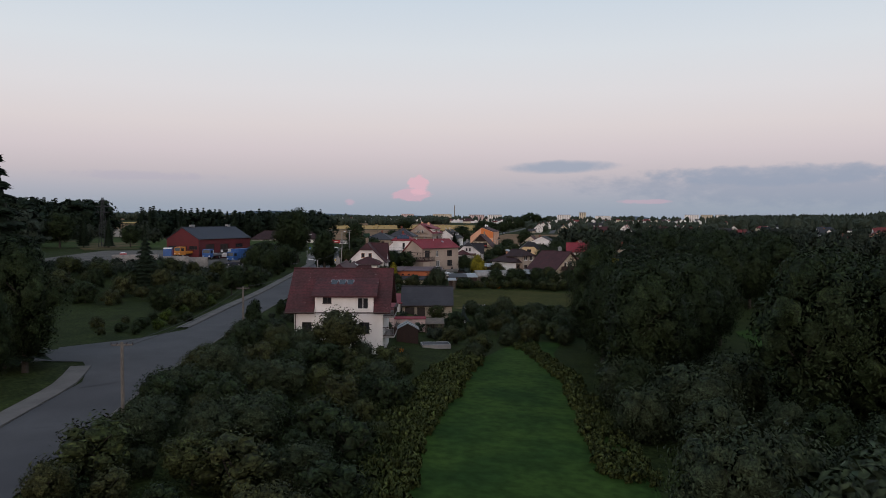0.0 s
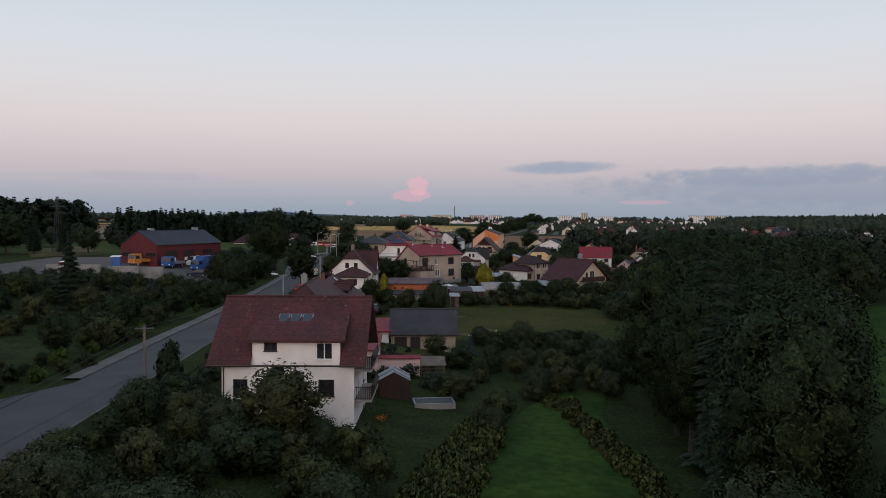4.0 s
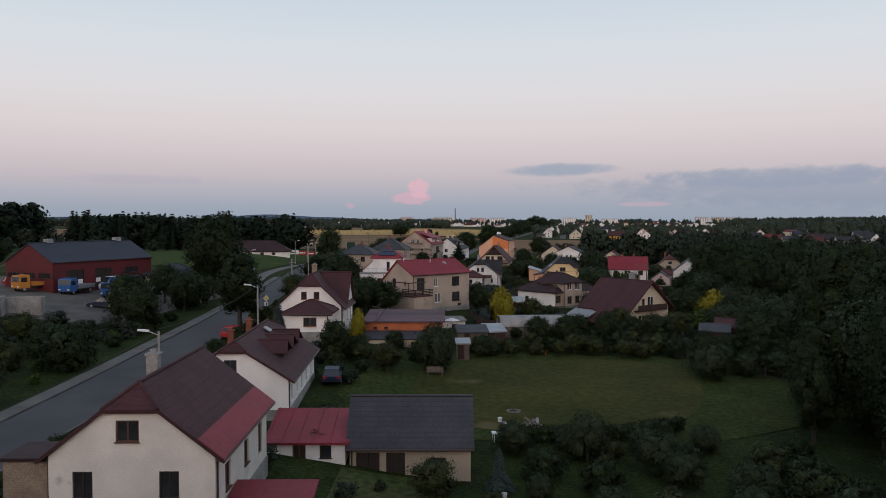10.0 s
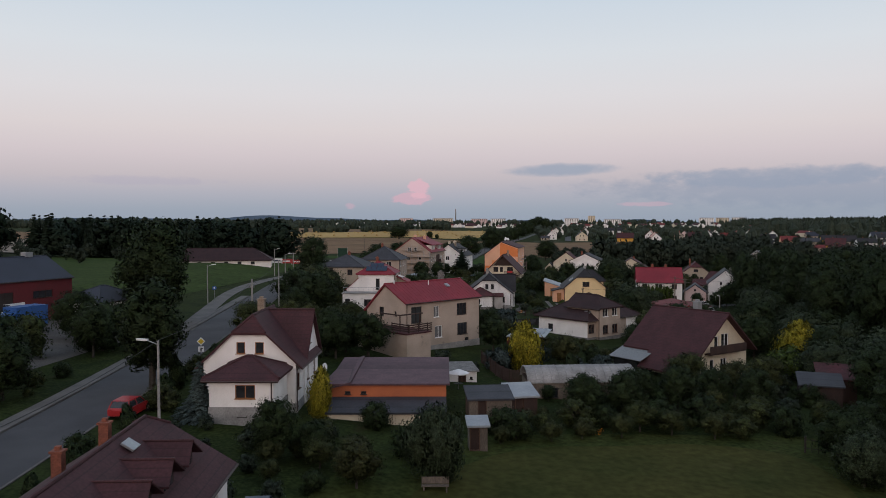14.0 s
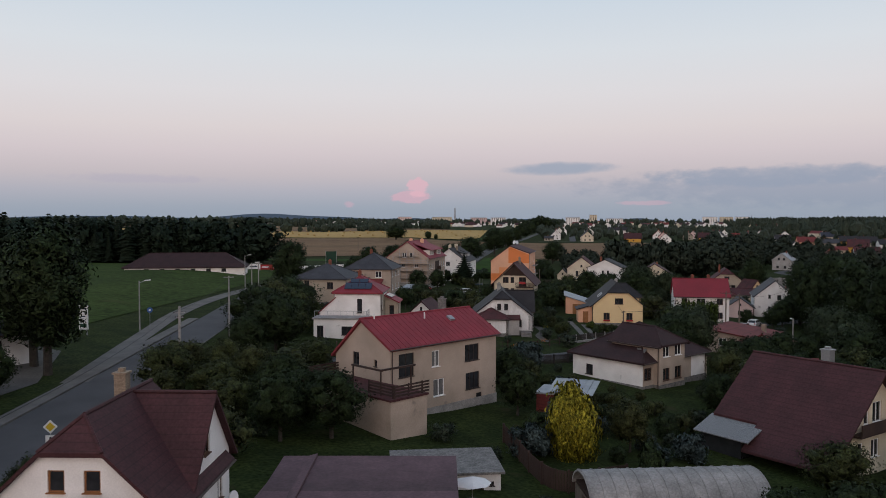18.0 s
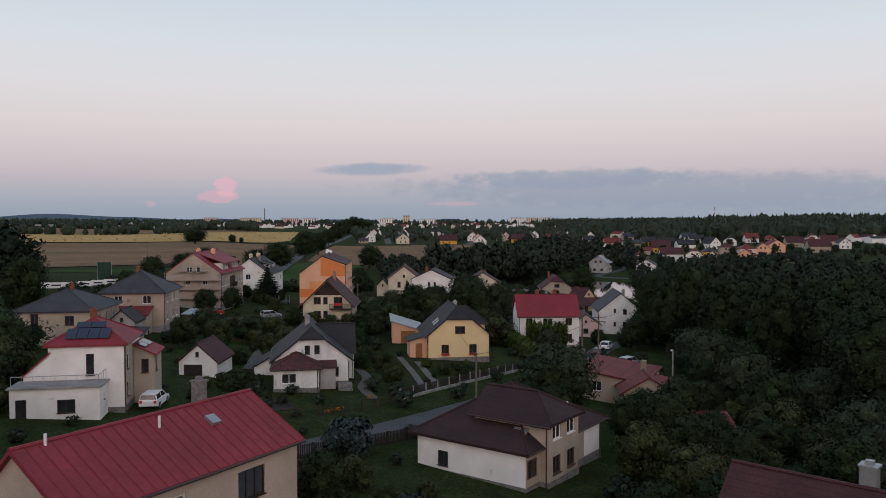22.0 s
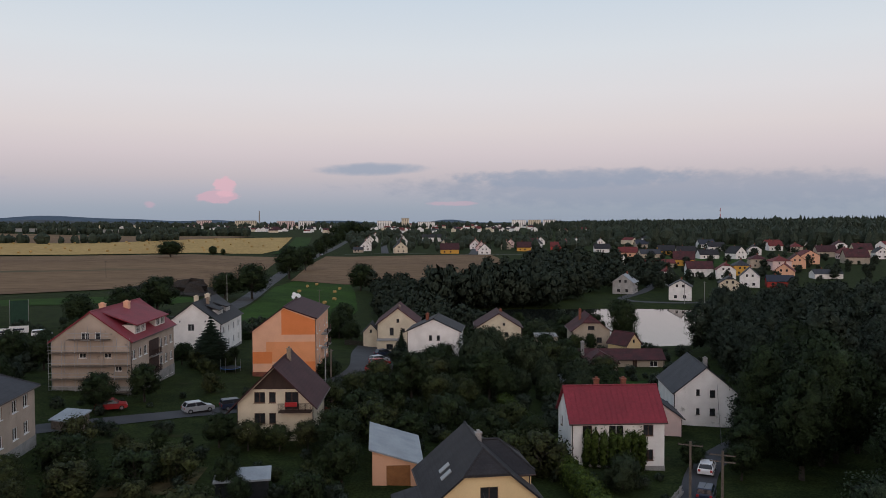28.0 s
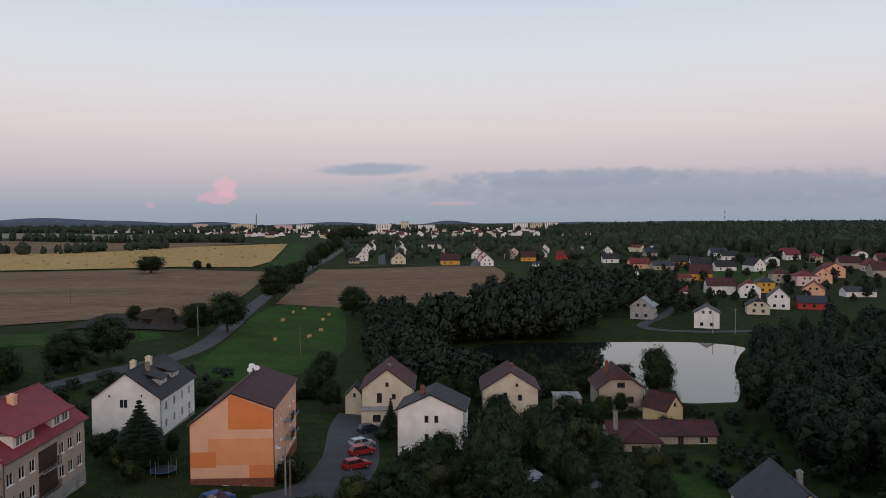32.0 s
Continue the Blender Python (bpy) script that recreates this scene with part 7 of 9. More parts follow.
# gardens left of the road
scatter([(-36, 92), (-37, 158), (-48, 166), (-90, 160), (-96, 120), (-70, 96)], ["fruit", "bush", "bush", "oak"], 74, 4.4, 1.8, 5.0, (0.95, 1.3), keep=([(-40, 98), (-44, 124), (-62, 122), (-60, 98)],))
scatter([(-35.5, 92), (-36, 130), (-37, 192), (-40, 192), (-39, 92)], ["bush", "goldbush", "bush"], 24, 3.4, 0.9, 2.0)
scatter([(-62, 96), (-110, 110), (-120, 170), (-92, 176), (-64, 130)], ["farlow"], 30, 6.5, 6.0, 13.0, far="dark trees behind the gardens")
scatter([(-48, 186), (-40, 190), (-40, 210), (-46, 208)], ["oak", "bush"], 6, 3.6, 3.5, 6.5)
# spruces behind the barn
scatter([(-62, 412), (-70, 440), (-130, 452), (-160, 448), (-160, 406), (-130, 402)], ["farfir", "farlow", "farfir"], 200, 3.0, 10.5, 17.0, (1.0, 1.6), far="dense dark spruce plantation")
scatter([(-190, 445), (-190, 405), (-252, 410), (-252, 440)], ["farfir", "farlow", "farlow"], 80, 4.0, 15.0, 21.0, (1.0, 1.6), far="dense dark spruce plantation")
scatter([(-37, 158), (-38, 174), (-60, 178), (-92, 170), (-92, 158)], ["scrub"], 90, 2.6, 1.0, 2.6, (0.9, 1.5), far="low growth before the yard")
scatter([(-5.2, 34), (-2.2, 34), (-1.4, 56), (1.6, 74), (4.8, 92), (2.4, 93), (-2.2, 76), (-5.0, 56)], ["tuft"], 420, 0.5, 0.6, 1.3, (0.9, 1.5), far="tall yellowish grass along the stream", leaf=L_GRASS)
scatter([(10.5, 50), (14.0, 48), (14.0, 80), (12.0, 102), (8.0, 106), (10.6, 98), (12.2, 80)], ["tuft"], 200, 0.6, 0.5, 1.1, (0.9, 1.5), far="tall grass at the meadow's edge", leaf=L_GRASS)
scatter([(98, 506), (146, 524), (143, 534), (96, 520)], ["farlow"], 34, 3.4, 11.0, 15.0, (0.8, 1.0), far="tall dark trees on the far shore")
scatter([(112, 378), (136, 404), (165, 406), (108, 346), (98, 346)], ["midtree"], 30, 5.0, 9.0, 13.0, far="tall dense dark trees beside the lane")
scatter([(104, 438), (108, 438), (118, 462), (112, 466)], ["farlow"], 5, 4.0, 4.0, 6.0, far="low trees on the near shore")
# tall trees at the near end of the clearing
for x, y, h in ((29, 61, 16), (33, 66, 16.5), (36.5, 73, 16), (40, 79, 15.5), (45, 86, 16.5), (34.5, 60, 16), (40.5, 70, 16.5), (50, 92, 16), (47, 78, 16)):
    plant("woodtree", x, y, h, 0.95)
# the kitchen gardens behind the large lawn
scatter([(3.5, 169.5), (13, 172), (22, 173.5), (31, 176), (29, 187), (20, 182.5), (12, 180.5), (4.5, 176.5)], ["fruit", "bush"], 26, 2.0, 1.0, 2.9, (1.0, 1.35), clear=-2.0)
scatter([(28.5, 163), (33, 166), (40, 170), (44, 176), (34, 177), (29.5, 170)], ["willow", "oak"], 9, 3.0, 3.0, 5.0, (1.0, 1.3))
scatter([(-14, 155), (-10, 155), (-4.5, 160), (-9, 165), (-14, 166)], ["fruit", "bush"], 10, 2.2, 1.6, 2.8, (1.0, 1.3), clear=-2.0)
scatter([(-100, 270), (-110, 400), (-240, 400), (-220, 270)], ["farlow"], 40, 10.0, 4.0, 9.0, far="scattered trees on the slope")
scatter([(-130, 180), (-100, 250), (-150, 330), (-260, 300), (-230, 180)], ["farlow", "farfir"], 60, 8.0, 9.0, 15.0, keep=(DRY,), far="dark trees beyond the barn")
# trees between the houses of the town
scatter([(200, 540), (470, 600), (520, 860), (340, 880), (230, 690)], ["farlow"], 210, 7.5, 3.0, 7.5, far="garden trees among the town houses")


def far_wood(name, label, poly, n, hmin, hmax, seed, conifer=0.7):
    """Woods too far off to tell the trees apart: one mesh of small ragged cones and domes."""
    q = np.random.default_rng(seed)
    xs, ys = [p[0] for p in poly], [p[1] for p in poly]
    g, done = Geo(), 0
    while done < n:
        x, y = float(q.uniform(min(xs), max(xs))), float(q.uniform(min(ys), max(ys)))
        if not inside(poly, x, y):
            continue
        done += 1
        h, z = float(q.uniform(hmin, hmax)), height(x, y)
        i, seg = len(g.v), 6
        prof = ((0.0, 0.2), (0.3, 0.26), (0.65, 0.15), (1.0, 0.0)) if q.random() < conifer else ((0.0, 0.22), (0.4, 0.42), (0.75, 0.36), (1.0, 0.05))
        for u, r in prof:
            for k in range(seg):
                rr = h * r * (0.75 + 0.5 * q.random())
                g.v.append((x + rr * math.cos(k * math.tau / seg), y + rr * math.sin(k * math.tau / seg), z + h * u + 0.06 * h * q.normal() * (u > 0)))
        g.f += [(i + a * seg + k, i + a * seg + (k + 1) % seg, i + (a + 1) * seg + (k + 1) % seg, i + (a + 1) * seg + k) for a in range(3) for k in range(seg)]
    g.m = [0] * len(g.f)
    # haze over these woods is in the leaf colour
    return tagged(new(name, g.mesh(name, L_HAZE)), label, "woods", kind="stuff")


far_wood("hill_forest", "dark spruce forest covering a low hill", [(480, 1230), (700, 1120), (1000, 1020), (2300, 1000), (2600, 2100), (1500, 2500), (760, 2050), (520, 1600)], 5200, 12, 19, 1, 0.8)
far_wood("forest_edge", "dark spruce forest edge behind the town", [(372, 1005), (434, 956), (484, 936), (530, 872), (560, 820), (900, 760), (1000, 1020), (700, 1120), (480, 1230)], 2600, 12, 20, 7, 0.75)
far_wood("far_woods", "distant belt of dark trees", [(-1500, 1900), (0, 1950), (600, 1750), (560, 2600), (-300, 2900), (-1700, 2700)], 1500, 9, 17, 2, 0.4)
far_wood("tree_line", "distant row of trees between fields", [(-520, 965), (-150, 985), (-60, 1120), (-66, 1140), (-160, 1012), (-520, 992)], 130, 6, 11, 3, 0.1)
far_wood("tree_line", "distant row of trees between fields", [(-620, 1335), (-160, 1345), (10, 1320), (14, 1350), (-160, 1380), (-620, 1372)], 170, 7, 14, 4, 0.2)
far_wood("village_trees", "garden trees of the distant village", [(100, 880), (560, 860), (620, 1250), (320, 1500), (120, 1400)], 520, 4, 11, 5, 0.3)
far_wood("left_woods", "distant wood behind the pale field", [(-1400, 640), (-420, 660), (-420, 760), (-1400, 800)], 420, 10, 17, 6, 0.5)


# ---- the town beyond the pond and the far village ----
WALLS = {"w": (P_WHITE, "white"), "c": (P_CREAM, "cream"), "y": (P_GOLD, "golden yellow"), "o": (P_PEACH, "peach"), "p": (P_PINK, "pale pink"), "g": (P_GREY, "grey"), "t": (P_TAN, "tan"), "r": (P_RED, "red")}
ROOFS = {"d": (R_CHAR, "charcoal"), "b": (R_BROWN, "brown"), "r": (R_REDTILE, "red"), "g": (R_GREY, "slate-grey"), "l": (R_LIGHT, "pale sheet"), "m": (R_OLD, "maroon"), "u": (BARN_ROOF, "dark blue")}
SHAPE = {"n": "gabled", "h": "hipped", "k": "half-hipped"}


def town_house(x, y, rz, w, l, e, r, look_):
    """A house seen from afar; look_: letters for wall, roof and roof shape."""
    wall, roof, shape = look_
    wm, wn = WALLS[wall]
    rm, rn = ROOFS[roof]
    ob = thing("house", f"{wn} {SHAPE[shape]} house with a {rn} roof in town", "house", x, y, rz, group="houses of the town")
    k = {"n": None, "h": e, "k": e + 0.6 * (r - e)}[shape]
    f = [(-w * 0.2, 1.5, 1.2, 1.3, "k"), (w * 0.2, 1.5, 1.2, 1.3, "k")]
    if shape != "h" or e > 4.5:
        f += [(-w * 0.14, e + 0.4 if shape != "h" else 4.2, 1.0, 1.2, "k"), (w * 0.14, e + 0.4 if shape != "h" else 4.2, 1.0, 1.2, "k")]
    side = [(u * l, z, 1.2, 1.3, "k") for u in (-0.28, 0.05, 0.3) for z in ((1.5, 4.2) if e > 5 else (1.5,))]
    volume(ob, w, l, e, r, wm, rm, kf=k, kb=k, gutter=False, ridge_cap=False, wins={"F": f, "R": side, "L": side[:2]}, chims=((0.4, l * 0.15, r + 0.8, 0.6, BRICK),))


for row in ((176, 543, -38, 9, 12, 5.2, 8.6, "gln"), (187, 515, -32, 9, 10, 5.6, 8.2, "wgn"), (214, 574, -25, 9, 10, 4.4, 8.2, "wrk"), (236, 671, 12, 9, 10, 3.6, 8.0, "wdn"), (262, 668, 80, 8, 20, 2.6, 4.6, "trn"),
            (285, 676, 62, 10, 13, 4.2, 9.0, "ymn"), (256, 612, 70, 9, 14, 4.6, 8.2, "wmn"), (263, 597, -30, 10, 11, 5.0, 8.6, "wrk"), (284, 614, -24, 9, 11, 5.4, 8.2, "ygh"), (249, 556, -34, 9, 11, 5.2, 9.4, "wun")):
    town_house(*row)
for row in ((229, 543, -30, 9, 10, 3.6, 6.6, "cdk"), (287, 580, -40, 10, 12, 5.2, 9.0, "orn"), (326, 636, -20, 11, 12, 5.4, 8.2, "prh"), (322, 652, -24, 10, 11, 5.4, 8.0, "tmh"), (352, 718, 8, 10, 11, 4.4, 9.0, "wdn"),
            (334, 726, 80, 9, 14, 3.2, 6.6, "wdn"), (262, 551, 62, 8, 12, 3.0, 5.6, "run"), (397, 760, -30, 10, 10, 4.4, 8.0, "wdk"), (373, 670, -18, 12, 13, 5.4, 8.8, "orn"), (317, 585, 74, 8, 15, 2.8, 4.8, "wgn")):
    town_house(*row)
for row in ((345, 645, -30, 10, 12, 4.6, 8.6, "omn"), (404, 662, 66, 12, 15, 4.6, 9.4, "tmn"), (424, 694, -20, 9, 11, 4.4, 8.2, "prk"), (428, 719, 70, 10, 14, 4.2, 8.4, "tbn"), (447, 776, -20, 9, 11, 5.0, 7.8, "trh"),
            (454, 812, 76, 9, 12, 4.2, 7.8, "wrn"), (407, 829, 80, 10, 15, 3.6, 7.0, "wdn"), (333, 783, 72, 10, 13, 3.4, 7.4, "ydn"), (332, 752, 70, 11, 14, 3.2, 8.0, "cdn"), (299, 747, 80, 9, 15, 3.4, 6.4, "tgn")):
    town_house(*row)
for row in ((291, 766, 78, 10, 14, 3.6, 7.4, "orn"), (300, 830, 74, 9, 13, 3.4, 7.2, "wdn"), (352, 944, -20, 9, 12, 3.6, 7.6, "wdn"), (375, 900, 78, 10, 14, 3.4, 7.4, "tun"), (430, 880, 78, 10, 15, 3.4, 7.4, "wun"),
            (480, 850, 76, 10, 14, 3.6, 7.6, "trn"), (510, 800, -24, 10, 12, 4.4, 8.0, "wmk"), (470, 730, 70, 11, 14, 4.4, 9.0, "cmn"), (540, 880, 70, 12, 20, 3.8, 7.0, "wln"), (590, 850, 74, 12, 16, 4.0, 8.2, "wrn"),
            (452, 692, -24, 9, 10, 4.6, 8.0, "wdn")):
    town_house(*row)
for row in ((110, 908, -4, 10, 11, 3.6, 8.8, "wdn"), (117, 950, -4, 9, 11, 4.8, 9.6, "wbn"), (126, 995, -4, 9, 11, 4.8, 9.6, "wdn"), (134, 1042, -4, 9, 11, 4.8, 9.6, "wbn"), (148, 1105, -4, 9, 11, 4.8, 9.6, "wdn"),
            (160, 1172, -4, 9, 11, 4.8, 9.4, "wbn"), (133, 863, -4, 11, 11, 4.6, 9.2, "cdn"), (147, 930, -4, 11, 11, 4.8, 9.6, "wbn"), (163, 1010, -4, 10, 11, 4.8, 9.6, "wdn"), (184, 1130, -4, 9, 11, 4.8, 9.2, "wbn")):
    town_house(*row)
for row in ((171, 845, 78, 9, 15, 3.6, 8.2, "ybn"), (206, 995, -10, 10, 11, 4.4, 8.6, "cdn"), (222, 1120, 80, 10, 28, 5.0, 8.4, "wdn"), (195, 825, -16, 10, 12, 3.8, 8.4, "wdn"), (205, 868, -14, 9, 12, 4.0, 8.6, "prn"),
            (212, 912, -14, 9, 12, 4.2, 8.6, "wrn"), (226, 960, -14, 9, 12, 4.2, 8.6, "pbn"), (238, 1010, -14, 9, 12, 4.2, 8.6, "wdn"), (244, 868, 74, 9, 12, 3.6, 8.0, "ybn"), (270, 997, -20, 9, 12, 4.2, 8.4, "wdn")):
    town_house(*row)
for row in ((240, 905, -20, 9, 11, 3.8, 8.0, "tmn"), (258, 945, -20, 9, 11, 3.8, 8.0, "pdn"), (276, 921, -30, 9, 11, 4.4, 8.8, "wdn"), (279, 880, 70, 8, 10, 3.6, 7.2, "rrn"), (301, 912, -30, 9, 12, 3.8, 8.2, "orn"),
            (330, 953, -20, 10, 12, 4.0, 8.2, "wun"), (227, 803, 70, 4, 6, 2.4, 3.4, "wgn"), (285, 960, 74, 9, 12, 3.8, 8.0, "wbn"), (310, 1000, -20, 9, 12, 3.8, 8.0, "wdn"), (100, 878, 70, 5, 8, 2.6, 4.4, "tgn")):
    town_house(*row)
strip("village_street", [(118, 850), (134, 950), (150, 1050), (175, 1190)], -3.0, 3.0, ASPHALT, 0.5, "pale street between the far white houses", "road", step=15)
strip("village_street", [(182, 815), (200, 870), (224, 950), (255, 1050)], -3.5, 3.5, ASPHALT, 0.5, "pale street between the far white houses", "road", step=15)
strip("field_road", [(84, 838), (130, 842), (190, 812), (250, 800), (300, 795)], -1.2, 1.2, PAVING, 0.5, "pale path along the field's edge", "path", step=12)
strip("town_road", [(205, 500), (175, 505), (163, 520), (190, 550), (225, 600), (260, 650)], -2.2, 2.2, ASPHALT, 0.12, "asphalt road leading into the town", "road", step=6)


def block(x, y, rz, w, d, floors, wall, label):
    """A far block of flats: body, flat roof edge and bands of windows floor by floor."""
    ob = thing("apartment_block", label, "apartment block", x, y, rz, group="flats on the skyline")
    h = floors * 2.9 + 1
    part("wall", Geo().box(-w / 2, w / 2, -d / 2, d / 2, -2, h), wall, ob)
    part("roof", Geo().box(-w / 2 - 0.3, w / 2 + 0.3, -d / 2 - 0.3, d / 2 + 0.3, h, h + 0.6), CONCRETE, ob)
    for f in range(floors):
        n = int(w / 5)
        me = Geo().box(-1.1, 1.1, -0.06, 0.0, 0.0, 1.5).mesh("window", GLASS)
        for k in range(n):
            part("window", me, None, ob, at=pose(-w / 2 + (k + 0.5) * w / n, -d / 2, 1.2 + f * 2.9))


block(-104, 2283, 8, 36, 14, 6, P_PINK, "pale pink and white block of flats")
block(-30, 2300, 5, 44, 12, 3, P_WHITE, "low white block on the skyline")
block(-2, 2245, 5, 52, 14, 6, P_CREAM, "pale cream block of flats far off")
block(90, 2090, 5, 40, 14, 6, P_PINK, "pale pink block of flats far off")
block(138, 2085, 5, 36, 14, 6, P_WHITE, "pale white block of flats far off")
block(345, 1930, -8, 16, 16, 8, P_CREAM, "beige tower block on the skyline")
block(310, 2000, -8, 34, 14, 6, P_WHITE, "pale white block of flats far off")
block(420, 2050, -8, 40, 14, 5, P_WHITE, "pale white block of flats far off")
block(640, 2010, -15, 34, 14, 6, P_WHITE, "tall white block of flats far off")
block(676, 2000, -15, 30, 14, 6, P_CREAM, "tall cream block of flats far off")
block(712, 1995, -15, 30, 14, 6, P_WHITE, "tall white block of flats far off")


def far_roofs(name, label, poly, n, seed):
    """Hundreds of roofs too far off to tell apart, as one mesh."""
    q = np.random.default_rng(seed)
    xs, ys = [p[0] for p in poly], [p[1] for p in poly]
    g, done = Geo(), 0
    while done < n:
        x, y = float(q.uniform(min(xs), max(xs))), float(q.uniform(min(ys), max(ys)))
        if not inside(poly, x, y):
            continue
        done += 1
        w, l, h, r, a = float(q.uniform(4, 6)), float(q.uniform(5, 9)), float(q.uniform(3, 6)), float(q.uniform(2, 4)), float(q.uniform(-0.6, 0.6)) + (1.57 if q.random() < 0.5 else 0)
        z = height(x, y)
        P_ = lambda u, v, t: (x + u * math.cos(a) - v * math.sin(a), y + u * math.sin(a) + v * math.cos(a), z + t)
        s = 0 if q.random() < 0.7 else 1
        for u, v, u2, v2 in ((-w, -l, w, -l), (w, -l, w, l), (w, l, -w, l), (-w, l, -w, -l)):
            g.poly([P_(u, v, -1), P_(u2, v2, -1), P_(u2, v2, h), P_(u, v, h)], s)
        for sg in (-1, 1):
            g.poly([P_(sg * w, -l, h), P_(sg * w, l, h), P_(0, l, h + r), P_(0, -l, h + r)], 2 + int(q.integers(0, 3)))
        for v in (-l, l):
            g.poly([P_(-w, v, h), P_(w, v, h), P_(0, v, h + r)], s)
    tagged(new(name, g.mesh(name, P_WHITE, P_CREAM, R_CHAR, R_REDTILE, R_BROWN)), label, "town", kind="stuff")


far_roofs("far_town", "small pale houses of a distant town", [(60, 1500), (600, 1380), (700, 2300), (300, 2900), (-500, 2600), (-300, 2100)], 230, 7)
far_roofs("far_town", "rows of dark-roofed houses before the hill", [(380, 960), (560, 930), (840, 900), (900, 980), (640, 1090), (440, 1180)], 60, 8)
far_roofs("far_town", "small houses at the town's eastern edge", [(540, 700), (760, 760), (860, 880), (620, 860), (500, 760)], 32, 9)

# distant hills on the skyline, the blue-grey of haze put into their colour
HILL_HAZE = mat("haze_tinted_wooded_hills", (0.1, 0.13, 0.165), (0.085, 0.112, 0.145), 0.004, 1.0, 0, 0.02, 0.15, spec=0.0)


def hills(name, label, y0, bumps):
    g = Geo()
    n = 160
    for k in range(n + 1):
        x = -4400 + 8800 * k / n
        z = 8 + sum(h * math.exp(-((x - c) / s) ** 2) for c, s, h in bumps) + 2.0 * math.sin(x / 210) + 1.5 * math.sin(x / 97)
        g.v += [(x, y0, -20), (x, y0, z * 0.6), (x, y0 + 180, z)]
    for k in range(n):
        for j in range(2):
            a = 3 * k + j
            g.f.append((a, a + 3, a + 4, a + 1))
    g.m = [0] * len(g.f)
    tagged(new(name, g.mesh(name, HILL_HAZE)), label, "hills", kind="structure")


hills("backdrop", "wooded hills on the skyline, coloured blue-grey for haze", 4450, ((-1010, 330, 42), (-560, 260, 24), (-170, 170, 26), (470, 220, 20), (1120, 130, 26), (-1900, 600, 38), (-3200, 700, 40), (2400, 900, 14)))
mast = thing("radio_mast", "tall red and white radio mast on the hill", "mast", 1265, 2126)
zb = height(1265, 2126)
for k in range(6):
    part("segment", Geo().tube((0, 0, 8 * k), (0, 0, 8 * k + 8), 1.6 - 0.15 * k, 1.45 - 0.15 * k, 8), RED_PAINT if k % 2 else PLASTIC_W, mast)
part("platform", Geo().tube((0, 0, 40), (0, 0, 41.5), 2.6, 2.6, 10), METAL, mast)
pyl = thing("pylon", "thin lattice power pylon beyond the gardens", "pylon", -109, 250, scale=0.72)
for a, b in (((-1.4, -1.4, 0), (-0.3, -0.3, 22)), ((1.4, -1.4, 0), (0.3, -0.3, 22)), ((1.4, 1.4, 0), (0.3, 0.3, 22)), ((-1.4, 1.4, 0), (-0.3, 0.3, 22))):
    part("leg", Geo().tube(a, b, 0.14, 0.1, 5), R_GREY, pyl)
for z in (15.5, 18, 20.5):
    part("cross_arm", Geo().tube((-3.2, 0, z), (3.2, 0, z), 0.12, sides=5), R_GREY, pyl)
for k in range(8):
    w0, w1 = 1.4 - 1.1 * k / 8, 1.4 - 1.1 * (k + 1) / 8
    part("brace", Geo().tube((-w0, -w0, 22 * k / 8), (w1, -w1, 22 * (k + 1) / 8), 0.07, sides=4).tube((w0, -w0, 22 * k / 8), (-w1, -w1, 22 * (k + 1) / 8), 0.07, sides=4), R_GREY, pyl)
stk = thing("factory_chimney", "slim far chimney on the skyline", "chimney", 30, 2050)
part("shaft", Geo().tube((0, 0, 0), (0, 0, 42), 1.8, 1.2, 10), CONCRETE, stk)

# straw bales
bale = tagged(new("straw_bale", Geo().tube((-0.75, 0, 0.7), (0.75, 0, 0.7), 0.7, sides=14).mesh("straw_bale", STRAW)), "round golden straw bale on the field", "straw bale", "straw bales on the fields")
RB = np.random.default_rng(9)
FIELD = [(-320, 775), (-40, 785), (18, 808), (32, 870), (62, 1280), (-40, 1150), (-320, 955)]
placed = []
while len(placed) < 74:
    x, y = float(RB.uniform(-320, 62)), float(RB.uniform(775, 1280))
    if inside(FIELD, x, y) and all((x - a) ** 2 + (y - b) ** 2 > 196 for a, b in placed):
        placed.append((x, y))
for x, y in ((38, 505), (43, 520), (31, 540), (46, 548), (50, 565), (36, 565), (41, 578), (27, 495)):
    placed.append((x, y))
for k, (x, y) in enumerate(placed):
    lift = 0.5 if y > 700 else 0.12
    m = pose(x, y, height(x, y) + lift - 0.03, 0, 0, float(RB.uniform(0, 180))) @ Matrix.Scale(1.0 if y > 700 else 0.8, 4)
    if k == 0:
        bale.matrix_basis = m
    else:
        copy_thing(bale, m)
for x, y in ((58, 112), (64, 106)):
    copy_thing(bale, pose(x, y, height(x, y) + 0.06, 0, 0, 60))


# ---- poles, lamps, signs ----
def pole(name, label, category, x, y, h, r=0.13, arms=(), material=CONCRETE, group=""):
    ob = thing(name, label, category, x, y, 0, group=group)
    part("pole", Geo().tube((0, 0, -0.5), (0, 0, h), r, r * 0.7, 8), material, ob)
    for (dx, dy, z, ln) in arms:
        part("cross_arm", Geo().tube((-dx * ln, -dy * ln, z), (dx * ln, dy * ln, z), 0.06, sides=5), material, ob)
        for k in (-1, -0.45, 0.45, 1):
            part("insulator", Geo().tube((k * dx * ln, k * dy * ln, z), (k * dx * ln, k * dy * ln, z + 0.16), 0.04, 0.03, 6), R_DARK, ob)
    return ob


